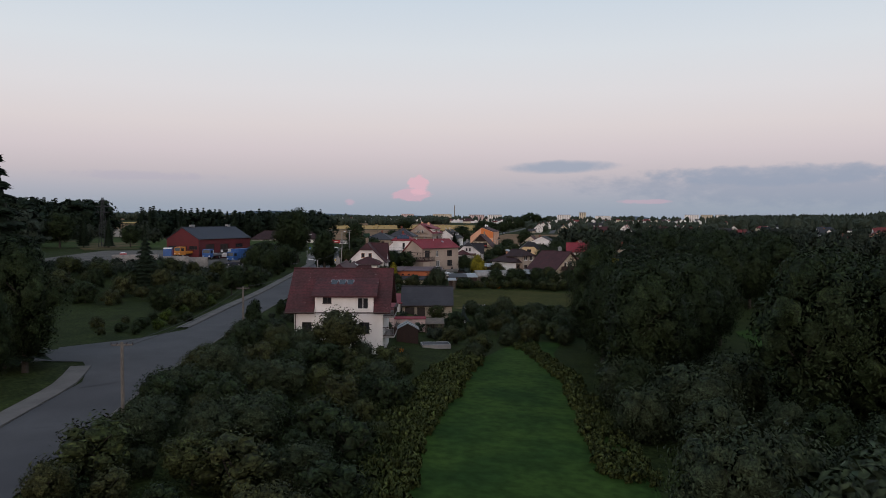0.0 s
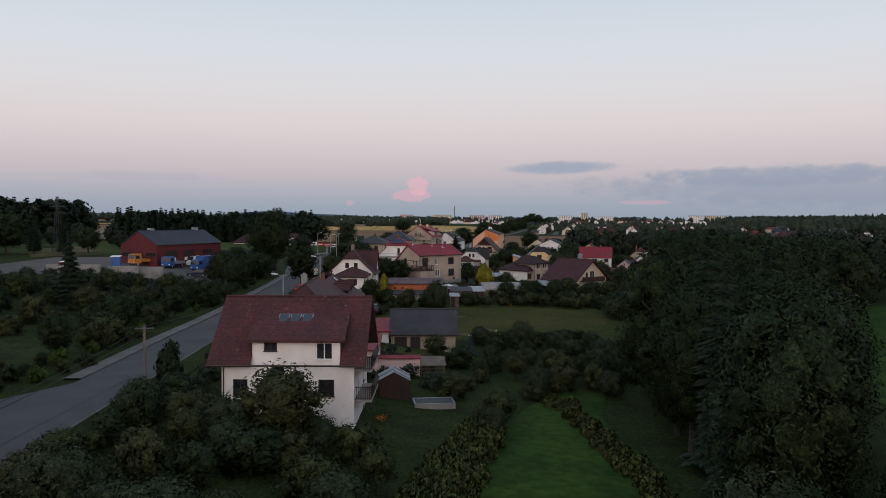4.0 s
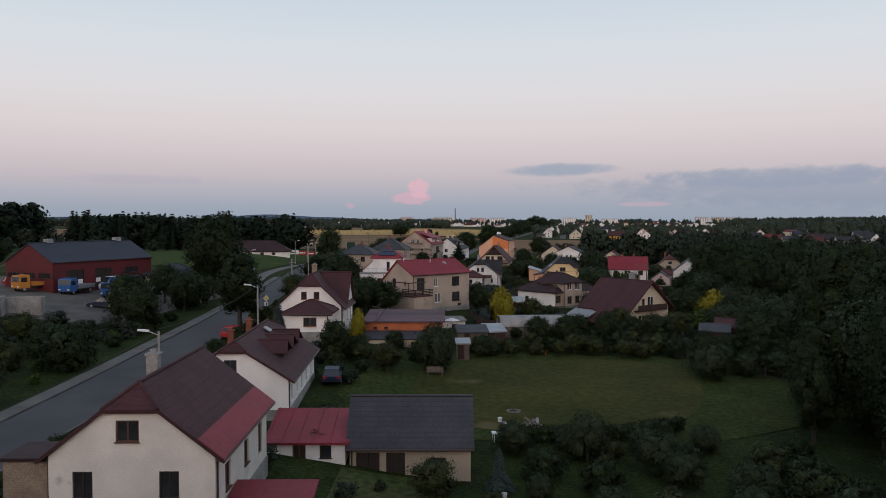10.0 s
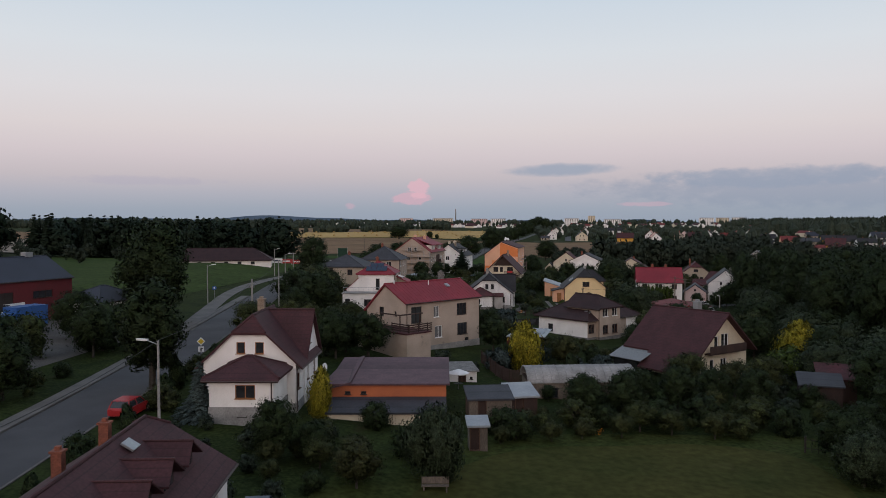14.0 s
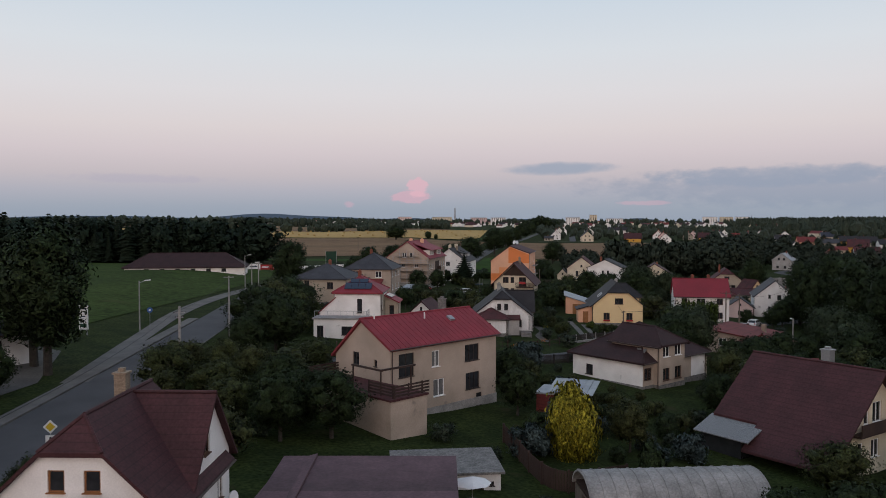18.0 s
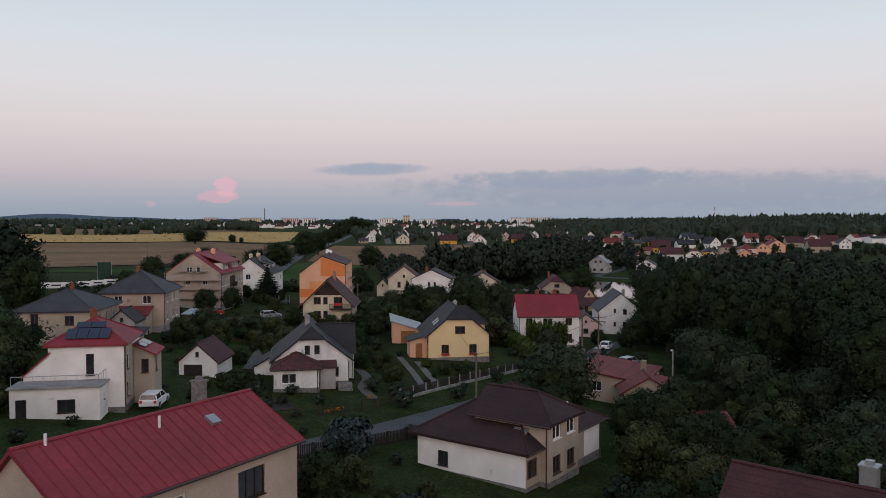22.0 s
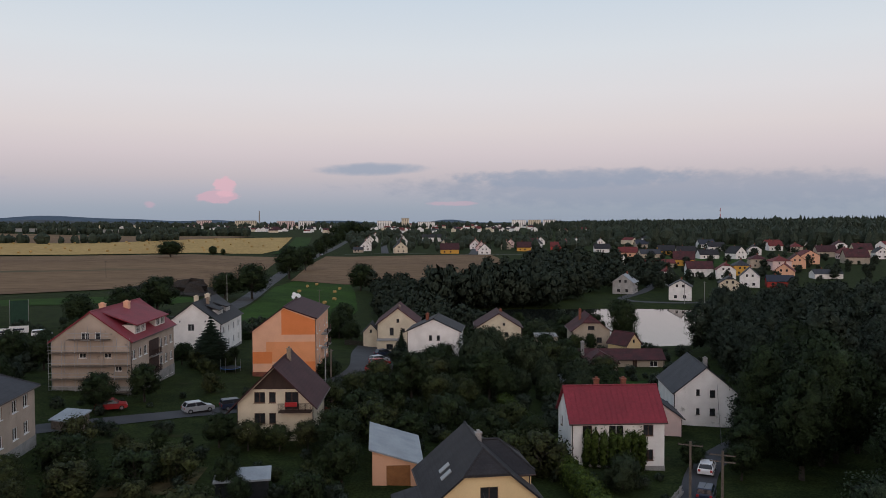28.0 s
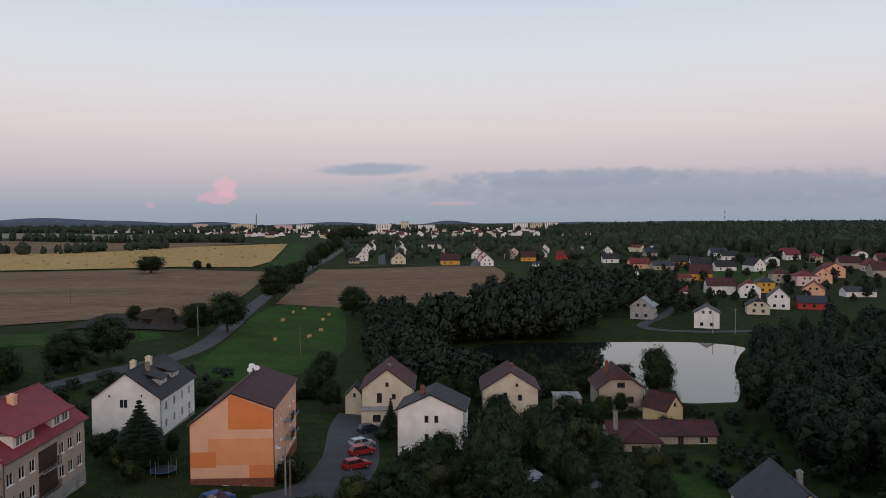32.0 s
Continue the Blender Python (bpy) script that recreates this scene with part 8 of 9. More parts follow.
def street_lamp(x, y, h, dx, dy):
    ob = pole("street_lamp", "concrete street lamp pole with a white arm lamp", "street lamp", x, y, h, 0.12, group="street lamps")
    part("arm", Geo().tube((0, 0, h - 0.3), (dx * 0.8, dy * 0.8, h), 0.04, sides=6), METAL, ob)
    part("lamp_head", Geo().prism([(dx * 0.75, dy * 0.75 - 0.14, h + 0.1), (dx * 1.55, dy * 1.55 - 0.12, h + 0.16), (dx * 1.55, dy * 1.55 + 0.12, h + 0.16), (dx * 0.75, dy * 0.75 + 0.14, h + 0.1)], (0, 0, -0.14)), PLASTIC_W, ob)


street_lamp(-21.6, 134.3, 6.9, -1, 0)
street_lamp(-21.4, 164.6, 7.2, -1, 0)
street_lamp(-43.5, 249.5, 7.0, 0.9, 0.3)
street_lamp(-37.6, 290.0, 7.5, 0.9, 0.3)
street_lamp(-47.0, 322.0, 7.5, 0.9, 0.2)
street_lamp(54.0, 262.0, 6.0, -0.6, -0.7)
street_lamp(24.3, 351.5, 6.2, -0.7, -0.6)
pole("utility_pole", "weathered wooden pole with a small cross arm", "utility pole", -21.5, 52.0, 6.2, 0.15, ((1, 0.1, 6.0, 0.7),), WOOD_GREY, "utility poles")
pole("utility_pole", "weathered wooden pole with a small cross arm", "utility pole", -22.6, 88.0, 6.5, 0.14, ((1, 0.1, 6.3, 0.7),), WOOD_GREY, "utility poles")
pole("utility_pole", "thick concrete pole with cables and boxes", "utility pole", -28.8, 222.6, 6.6, 0.18, ((0.8, 0.6, 5.9, 0.6), (0.8, 0.6, 5.4, 0.4)), CONCRETE, "utility poles")
pole("utility_pole", "slim concrete pole beside the road", "utility pole", -29.3, 243.6, 8.2, 0.12, ((0.9, 0.3, 8.0, 0.7),), CONCRETE, "utility poles")
pole("utility_pole", "slim concrete pole beside the road", "utility pole", -33.0, 276.0, 8.2, 0.12, ((0.9, 0.3, 8.0, 0.7),), CONCRETE, "utility poles")
pole("utility_pole", "bare wooden pole beside the lane", "utility pole", 25.4, 253.4, 5.6, 0.13, ((0.7, 0.7, 5.4, 0.4),), WOOD, "utility poles")
pole("utility_pole", "double wooden pole with a transformer arm", "utility pole", 53.8, 283.6, 8.0, 0.15, ((0.8, -0.6, 7.6, 1.1), (0.8, -0.6, 7.0, 1.1)), WOOD, "utility poles")
pole("utility_pole", "bare wooden pole beside the lane", "utility pole", 52.5, 286.8, 8.0, 0.15, ((0.8, -0.6, 7.6, 1.1),), WOOD, "utility poles")
pole("utility_pole", "bare wooden pole by the court", "utility pole", 24.6, 345.0, 6.5, 0.14, ((0.8, 0.6, 6.2, 0.5),), WOOD, "utility poles")
pole("utility_pole", "concrete pole at the pond's edge", "utility pole", 187, 497, 9.0, 0.15, ((1, 0, 8.6, 0.8),), CONCRETE, "utility poles")
pole("utility_pole", "concrete pole at the pond's edge", "utility pole", 180, 500, 9.0, 0.15, ((1, 0, 8.6, 0.8),), CONCRETE, "utility poles")
pole("utility_pole", "leaning pole at the edge of the meadow", "utility pole", 33, 468, 8.0, 0.13, ((0.9, 0.3, 7.6, 0.8),), WOOD, "utility poles")
pole("utility_pole", "slim pole beside the far road", "utility pole", 4, 505, 9.0, 0.13, (), CONCRETE, "utility poles")
pole("utility_pole", "slim pole in the stubble field", "utility pole", -49, 585, 8.0, 0.13, ((1, 0, 7.6, 0.8),), WOOD, "utility poles")


def cable(a, b, sag=0.6):
    pts = []
    for k in range(9):
        u = k / 8
        p = Vector(a).lerp(Vector(b), u)
        pts.append((p.x, p.y, p.z - 4 * sag * u * (1 - u)))
    g = Geo()
    for p, q in zip(pts, pts[1:]):
        g.tube(p, q, 0.02, sides=4)
    tagged(new("cable", g.mesh("cable", BLACK)), "thin black overhead cable between poles", "cable", "overhead cables")


cable((-21.5, 52.0, 7.5), (-22.6, 88.0, 8.2))
cable((-20.8, 52.0, 7.5), (-21.9, 88.0, 8.2))
cable((-22.6, 88.0, 8.2), (-21.6, 134.3, 8.8), 0.8)
cable((-21.6, 134.3, 9.0), (-21.4, 164.6, 9.8), 0.6)
cable((-21.4, 164.6, 9.8), (-28.8, 222.6, 9.8), 0.9)
cable((-28.8, 222.6, 9.6), (-29.3, 243.6, 11.4), 0.4)
cable((-29.3, 243.6, 11.6), (-33.0, 276.0, 11.8), 0.6)
cable((25.4, 253.4, 5.8), (53.8, 283.6, 5.2), 0.7)
cable((53.8, 283.6, 5.4), (79.0, 323.0, 2.4), 0.7)
cable((25.4, 253.4, 5.7), (29.9, 279.2, 5.4), 0.4)

sg = thing("road_sign", "yellow diamond priority sign with a white plate", "road sign", -26.3, 190.3, 8)
part("post", Geo().tube((0, 0, -0.3), (0, 0, 3.0), 0.04, sides=6), METAL, sg)
part("diamond", Geo().prism([(-0.45, -0.06, 2.6), (0, -0.06, 2.15), (0.45, -0.06, 2.6), (0, -0.06, 3.05)], (0, 0.03, 0)), PLASTIC_W, sg)
part("diamond_centre", Geo().prism([(-0.3, -0.065, 2.6), (0, -0.065, 2.3), (0.3, -0.065, 2.6), (0, -0.065, 2.9)], (0, 0.004, 0)), YELLOW_P, sg)
part("plate", Geo().box(-0.3, 0.3, -0.06, -0.03, 1.45, 2.05), PLASTIC_W, sg)
part("plate_mark", Geo().box(-0.06, 0.06, -0.066, -0.061, 1.52, 1.95).box(0.0, 0.2, -0.067, -0.061, 1.8, 1.9), BLACK, sg)
bs = thing("bus_stop_sign", "blue and white bus stop sign on a post", "road sign", -43.0, 252.0, 0)
part("post", Geo().tube((0, 0, -0.3), (0, 0, 3.0), 0.04, sides=6), METAL, bs)
part("disc", Geo().tube((0, -0.04, 2.6), (0, 0.0, 2.6), 0.4, sides=18), BLUE, bs)
part("disc_mark", Geo().tube((0, -0.055, 2.6), (0, -0.042, 2.6), 0.16, sides=10), PLASTIC_W, bs)
bb = thing("advertising_board", "tall white advertising board beside the road", "billboard", -48.6, 243.5, -5)
part("panel", Geo().box(-0.6, 0.6, -0.1, 0.1, 0.7, 3.9), PLASTIC_W, bb)
for k, (z0, z1, w_) in enumerate(((3.4, 3.6, 0.4), (1.0, 1.5, 0.45), (2.4, 2.55, 0.3))):
    part("printed_bar", Geo().box(-w_, w_, -0.115, -0.102, z0, z1), NAVY if k != 1 else GREENNET, bb)
for x in (-0.45, 0.45):
    part("post", Geo().box(x - 0.06, x + 0.06, -0.06, 0.06, -0.3, 0.7), METAL, bb)
for k in range(9):
    b2 = thing("hoarding", "row of low advertising hoardings at the field", "billboard", -57.5 + k * 2.6, 374.0 + k * 4.2, 10, group="hoardings by the field")
    part("panel", Geo().box(-1.9, 1.9, -0.05, 0.05, 0.5, 2.0), PLASTIC_W if k not in (1, 2) else RED_PAINT, b2)
    part("printed_bar", Geo().box(-1.2, 1.0, -0.06, -0.052, 1.05, 1.45), NAVY if k not in (1, 2) else PLASTIC_W, b2)
    part("post", Geo().box(-1.6, -1.5, -0.05, 0.05, -0.3, 0.5), METAL, b2)
    part("post", Geo().box(1.5, 1.6, -0.05, 0.05, -0.3, 0.5), METAL, b2)


# ---- vehicles ----
CAR = {}


def wheel(parent, x, y, r):
    if r not in CAR:
        CAR[r] = (Geo().tube((0, -0.11, 0), (0, 0.11, 0), r, sides=16).mesh("tyre", BLACK), Geo().tube((0, -0.12, 0), (0, 0.12, 0), r * 0.6, sides=12).mesh("rim", METAL))
    w_ = part("wheel", CAR[r][0], None, parent, at=pose(x, y, r))
    part("rim", CAR[r][1], None, w_)


def car(x, y, rz, paint, label, name="car", estate=False):
    """A small car along local x, nose to +x."""
    ob = thing(name, label, "car", x, y, rz, group="parked cars")
    ob.matrix_basis = pose(x, y, height(x, y) + 0.09, 0, 0, rz)
    hw = 0.86
    body = [(-2.0, 0.35), (-2.02, 0.8), (-1.92, 0.95), (1.0, 0.92), (1.85, 0.75), (2.02, 0.55), (1.98, 0.3), (1.6, 0.24), (-1.6, 0.24)]
    part("body", Geo().prism([(px, -hw, pz) for px, pz in body], (0, 2 * hw, 0)), paint, ob)
    back = -1.85 if estate else -1.6
    part("roof", Geo().prism([(back + 0.15, -0.66, 1.46), (0.25, -0.66, 1.46), (0.35, -0.68, 1.4), (back, -0.68, 1.38)], (0, 1.34, 0)), paint, ob)
    g = Geo()
    lo, hi = [(-1.9, 0.94), (1.0, 0.91)], [(back + 0.05, 1.42), (0.3, 1.42)]
    for sg_ in (-1, 1):
        g.poly([(lo[0][0], sg_ * 0.8, lo[0][1]), (lo[1][0], sg_ * 0.8, lo[1][1]), (hi[1][0], sg_ * 0.66, hi[1][1]), (hi[0][0], sg_ * 0.66, hi[0][1])])
    g.poly([(1.0, -0.8, 0.91), (1.0, 0.8, 0.91), (0.3, 0.66, 1.42), (0.3, -0.66, 1.42)])
    g.poly([(-1.9, -0.8, 0.94), (-1.9, 0.8, 0.94), (hi[0][0], 0.66, 1.42), (hi[0][0], -0.66, 1.42)])
    part("glazing", g, GLASS, ob)
    for sg_ in (-1, 1):
        part("headlight", Geo().box(1.8, 1.98, sg_ * 0.6 - 0.18, sg_ * 0.6 + 0.18, 0.56, 0.7), PLASTIC_W, ob)
        part("tail_light", Geo().box(-2.04, -1.98, sg_ * 0.66 - 0.13, sg_ * 0.66 + 0.13, 0.62, 0.88), RED_PAINT, ob)
        part("pillar", Geo().tube((1.0, sg_ * 0.8, 0.92), (0.3, sg_ * 0.67, 1.43), 0.035, sides=5), paint, ob)
        part("pillar", Geo().tube((-0.45, sg_ * 0.8, 0.92), (-0.5, sg_ * 0.67, 1.43), 0.035, sides=5), paint, ob)
        part("pillar", Geo().tube((-1.9, sg_ * 0.8, 0.94), (back, sg_ * 0.67, 1.4), 0.05, sides=5), paint, ob)
    part("bumper", Geo().box(1.95, 2.08, -0.78, 0.78, 0.3, 0.5), BLACK, ob)
    for wx in (-1.25, 1.3):
        for sg_ in (-1, 1):
            wheel(ob, wx, sg_ * 0.8, 0.31)


def lorry(x, y, rz, cab, box_m, label, length=6.5, box_h=2.5):
    ob = thing("lorry", label, "lorry", x, y, rz)
    part("chassis", Geo().box(-length * 0.55, 2.6, -0.9, 0.9, 0.6, 0.85), BLACK, ob)
    cb = part("cab", Geo().prism([(1.0, -1.1, 0.6), (2.8, -1.1, 0.6), (2.85, -1.1, 1.6), (2.6, -1.1, 2.6), (1.0, -1.1, 2.7)], (0, 2.2, 0)), cab, ob)
    part("windscreen", Geo().prism([(2.86, -0.95, 1.65), (2.86, 0.95, 1.65), (2.65, 0.95, 2.45), (2.65, -0.95, 2.45)], (0.02, 0, 0)), GLASS, cb)
    for s_ in (-1, 1):
        part("side_window", Geo().box(1.5, 2.5, s_ * 1.11 - 0.01, s_ * 1.11 + 0.01, 1.6, 2.3), GLASS, cb)
        part("headlight", Geo().box(2.82, 2.88, s_ * 0.8 - 0.2, s_ * 0.8 + 0.2, 0.8, 1.0), PLASTIC_W, cb)
    if box_h:
        part("cargo_box", Geo().box(-length * 0.58, 0.85, -1.2, 1.2, 0.9, 0.9 + box_h), box_m, ob)
        part("stripe", Geo().box(-length * 0.55, 0.6, -1.215, -1.202, 1.2, 1.5), RED_PAINT, ob)
        part("printed_panel", Geo().box(-length * 0.5, -0.6, -1.213, -1.202, 1.7, 2.6), PLASTIC_W, ob)
    else:
        part("dropside", Geo().box(-length * 0.58, 0.85, -1.2, 1.2, 0.9, 1.5), box_m, ob)
    for wx in (-length * 0.4, 1.9):
        for s_ in (-1, 1):
            wheel(ob, wx, s_ * 0.95, 0.46)


lorry(-54.5, 206.0, -112, BLUE, BLUE, "blue box lorry with printed white panels")
lorry(-60.5, 203.5, -100, BLUE, METAL, "blue flatbed lorry in the yard", 6.0, 0)
lorry(-66.5, 201.5, -120, ORANGE_P, ORANGE_P, "orange crane lorry in the yard", 7.0, 0)
van = thing("van", "white delivery van parked at the barn", "van", -59.0, 212.5, -95)
part("body", Geo().prism([(-2.6, -1.0, 0.4), (2.3, -1.0, 0.4), (2.4, -1.0, 1.1), (1.6, -1.0, 1.5), (1.0, -1.0, 2.4), (-2.6, -1.0, 2.5)], (0, 2.0, 0)), WHITE_P, van)
part("windscreen", Geo().prism([(1.62, -0.85, 1.52), (1.62, 0.85, 1.52), (1.05, 0.85, 2.35), (1.05, -0.85, 2.35)], (0.03, 0, 0.02)), GLASS, van)
for wx in (-1.7, 1.6):
    for s_ in (-1, 1):
        wheel(van, wx, s_ * 0.92, 0.36)
car(-72, 207, 40, RED_PAINT, "red car parked by the barn")
car(-70, 210.5, 40, SILVER, "silver car parked by the barn")
car(-67.6, 206.5, 40, NAVY, "dark blue car parked by the barn")
car(-52, 194, -170, NAVY, "dark blue car on the yard")
car(-25.7, 170.0, 87, RED_PAINT, "red car parked beside the road")
car(-11.0, 151.0, 95, NAVY, "dark blue car parked behind the white house")
car(-7.4, 252.4, 80, WHITE_P, "white hatchback parked beside the house", estate=True)
car(-15.5, 262.0, 20, SILVER, "silver car parked behind the house")
car(47.3, 278.6, 52, SILVER, "light blue-silver car parked on the lane")
car(58.8, 294.0, 52, NAVY, "dark van-like car parked on the lane", estate=True)
car(59.6, 284.6, 30, SILVER, "silver van with a white roof", estate=True)
car(64.0, 302.0, 52, WHITE_P, "white car parked on the lane")
car(23.2, 330.0, 20, RED_PAINT, "red hatchback beside the balcony house")
car(-5.6, 331.2, 10, RED_PAINT, "red car behind the scaffolded block")
car(5.4, 330.6, 20, SILVER, "silver-blue car parked on the back lane")
car(10.2, 332.2, 16, NAVY, "dark estate car parked on the back lane", estate=True)
car(34.6, 362.8, 20, RED_PAINT, "red hatchback in the parking court")
car(36.4, 370.2, 20, RED_PAINT, "red car in the parking court")
car(37.0, 374.6, 20, SILVER, "silver car in the parking court")
car(39.6, 384.4, 20, NAVY, "dark car in the parking court")
car(16.2, 349.5, 30, BLUE, "blue car parked beside the flats")
car(-31.0, 403.0, 10, WHITE_P, "white car on the far road", estate=True)
car(64.5, 826.0, 80, SILVER, "silver car on the far road")

# ---- the barn yard ----
for k, (x, y, w_, d_, h_) in enumerate(((-66.5, 172.0, 7.0, 3.0, 2.6), (-61.0, 178.0, 5.5, 2.6, 2.3), (-57.4, 182.5, 4.6, 2.4, 2.2), (-72, 176, 5, 3, 2.0))):
    cr = thing("concrete_bin", "grey concrete storage bin in the yard", "container", x, y, 18, group="bins in the yard")
    part("shell", Geo().box(-w_ / 2, w_ / 2, -d_ / 2, -d_ / 2 + 0.2, -0.3, h_).box(-w_ / 2, w_ / 2, d_ / 2 - 0.2, d_ / 2, -0.3, h_).box(-w_ / 2, -w_ / 2 + 0.2, -d_ / 2, d_ / 2, -0.3, h_).box(w_ / 2 - 0.2, w_ / 2, -d_ / 2, d_ / 2, -0.3, h_), CONCRETE, cr)
    part("contents", Geo().box(-w_ / 2 + 0.2, w_ / 2 - 0.2, -d_ / 2 + 0.2, d_ / 2 - 0.2, -0.2, h_ - 0.3), GRAVEL, cr)
tk = thing("portable_toilet", "bright blue plastic cabin in the yard", "cabin", -65.5, 185.5, 10)
part("body", Geo().box(-0.9, 0.9, -0.9, 0.9, 0.8, 3.0), BLUE, tk)
part("roof", Geo().prism([(-0.95, -0.95, 3.1), (0.95, -0.95, 3.1), (0.95, 0.95, 3.25), (-0.95, 0.95, 3.25)], (0, 0, -0.12)), PLASTIC_W, tk)
part("pallet", Geo().box(-1.0, 1.0, -1.0, 1.0, 0, 0.8), WOOD, tk)
rt = thing("tank", "round red tank behind the bins", "tank", -75.5, 184.0, 0)
part("drum", Geo().tube((0, 0, 0), (0, 0, 1.7), 0.8, sides=18), RED_PAINT, rt)
part("lid", Geo().tube((0, 0, 1.7), (0, 0, 1.9), 0.8, 0.3, 18), PLASTIC_W, rt)

# ---- garden sheds, walls and clutter ----
pw = thing("garden_wall", "pale pink garden wall with a red tiled coping", "wall", -4.9, 111.5, 30)
pw.matrix_basis = pose(-4.9, 112.0, 0.1, 0, 0, 3)
part("wall", Geo().box(-2.6, 2.4, -0.2, 0.2, -0.8, 1.5), P_PINK, pw)
part("coping", Geo().prism([(-2.7, -0.4, 1.5), (2.5, -0.4, 1.5), (2.5, 0.45, 1.72), (-2.7, 0.45, 1.72)], (0, 0, -0.08)), R_RED, pw)
pg = thing("lattice_shed", "small lattice-sided shed with a weathered plank roof", "shed", -1.3, 112.4, 3)
part("roof", Geo().prism([(-1.2, -1.2, 1.5), (1.5, -1.2, 1.5), (1.5, 1.6, 2.0), (-1.2, 1.6, 2.0)], (0, 0, -0.08)), WOOD, pg)
for k in range(12):
    part("lath", Geo().box(-1.1 + k * 0.22, -1.06 + k * 0.22, -1.0, -0.97, 0, 1.5), WOOD, pg)
for z in (0.3, 0.7, 1.1, 1.4):
    part("lath", Geo().box(-1.1, 1.36, -1.03, -1.0, z, z + 0.04), WOOD, pg)
for x in (-1.1, 1.35):
    for y in (-1.0, 1.4):
        part("post", Geo().box(x - 0.05, x + 0.05, y - 0.05, y + 0.05, -0.3, 1.5), WOOD, pg)
gh = thing("greenhouse", "old greenhouse with a ragged slatted roof", "greenhouse", -4.6, 101.0, 4)
for s_ in (-1, 1):
    for k in range(7):
        part("slat", Geo().prism([(0, -1.5 + k * 0.45, 2.5), (s_ * 1.5, -1.5 + k * 0.45, 1.7), (s_ * 1.5, -1.18 + k * 0.45, 1.7), (0, -1.18 + k * 0.45, 2.5)], (0, 0, -0.04)), R_LIGHT if (k * 3 + s_) % 4 else WOOD, gh)
part("frame", Geo().box(-1.4, 1.4, -1.5, -1.44, -0.3, 1.7).box(-1.4, -1.34, -1.5, 1.6, -0.3, 1.7).box(1.34, 1.4, -1.5, 1.6, -0.3, 1.7).prism([(-1.4, -1.5, 1.7), (1.4, -1.5, 1.7), (0, -1.5, 2.45)], (0, 0.06, 0)), WOOD_DARK, gh)
tarp = thing("covered_pool", "rectangular pool frame with a pale grey cover", "pool", -0.9, 98.6, 8)
part("cover", Geo().box(-1.7, 1.7, -1.1, 1.1, 0, 0.5), R_GREY, tarp)
part("rim", Geo().box(-1.8, 1.8, -1.2, -1.1, 0, 0.55).box(-1.8, 1.8, 1.1, 1.2, 0, 0.55).box(-1.8, -1.7, -1.1, 1.1, 0, 0.55).box(1.7, 1.8, -1.1, 1.1, 0, 0.55), METAL, tarp)
hut = thing("barrel_hut", "long hut with an arched grey corrugated roof", "shed", 13.2, 188.4, 4, 0.5)
g = Geo()
n = 12
for k in range(n + 1):
    a = math.pi * (0.08 + 0.84 * k / n)
    g.v += [(-5.6, 2.5 * -math.cos(a), 1.3 + 1.75 * math.sin(a)), (5.6, 2.5 * -math.cos(a), 1.3 + 1.75 * math.sin(a)), (-5.6, 2.42 * -math.cos(a), 1.24 + 1.7 * math.sin(a)), (5.6, 2.42 * -math.cos(a), 1.24 + 1.7 * math.sin(a))]
for k in range(n):
    a, b = 4 * k, 4 * k + 4
    g.f += [(a, a + 1, b + 1, b), (a + 2, b + 2, b + 3, a + 3), (a, b, b + 2, a + 2), (a + 1, a + 3, b + 3, b + 1)]
g.m = [0] * len(g.f)
part("arched_roof", g, CONCRETE, hut)
for k in range(15):
    g = Geo()
    for j in range(10):
        a, b = math.pi * (0.08 + 0.084 * j), math.pi * (0.08 + 0.084 * (j + 1))
        x = -5.5 + k * 0.786
        g.tube((x, -2.52 * math.cos(a), 1.32 + 1.75 * math.sin(a)), (x, -2.52 * math.cos(b), 1.32 + 1.75 * math.sin(b)), 0.035, sides=4)
    part("rib", g, CONCRETE, hut)
flat_block(hut, -5.4, 5.4, -2.3, 2.3, -0.6, 1.7, WOOD, WOOD_DARK, {"F": [(-3.2, 0.7, 1.4, 1.0, "k"), (1.8, 0.5, 0.9, 1.9, "d"), (3.6, 0.7, 1.2, 1.0, "k")], "L": [(0, 0.9, 0.8, 1.2, "y" if False else "k")]}, -0.05)
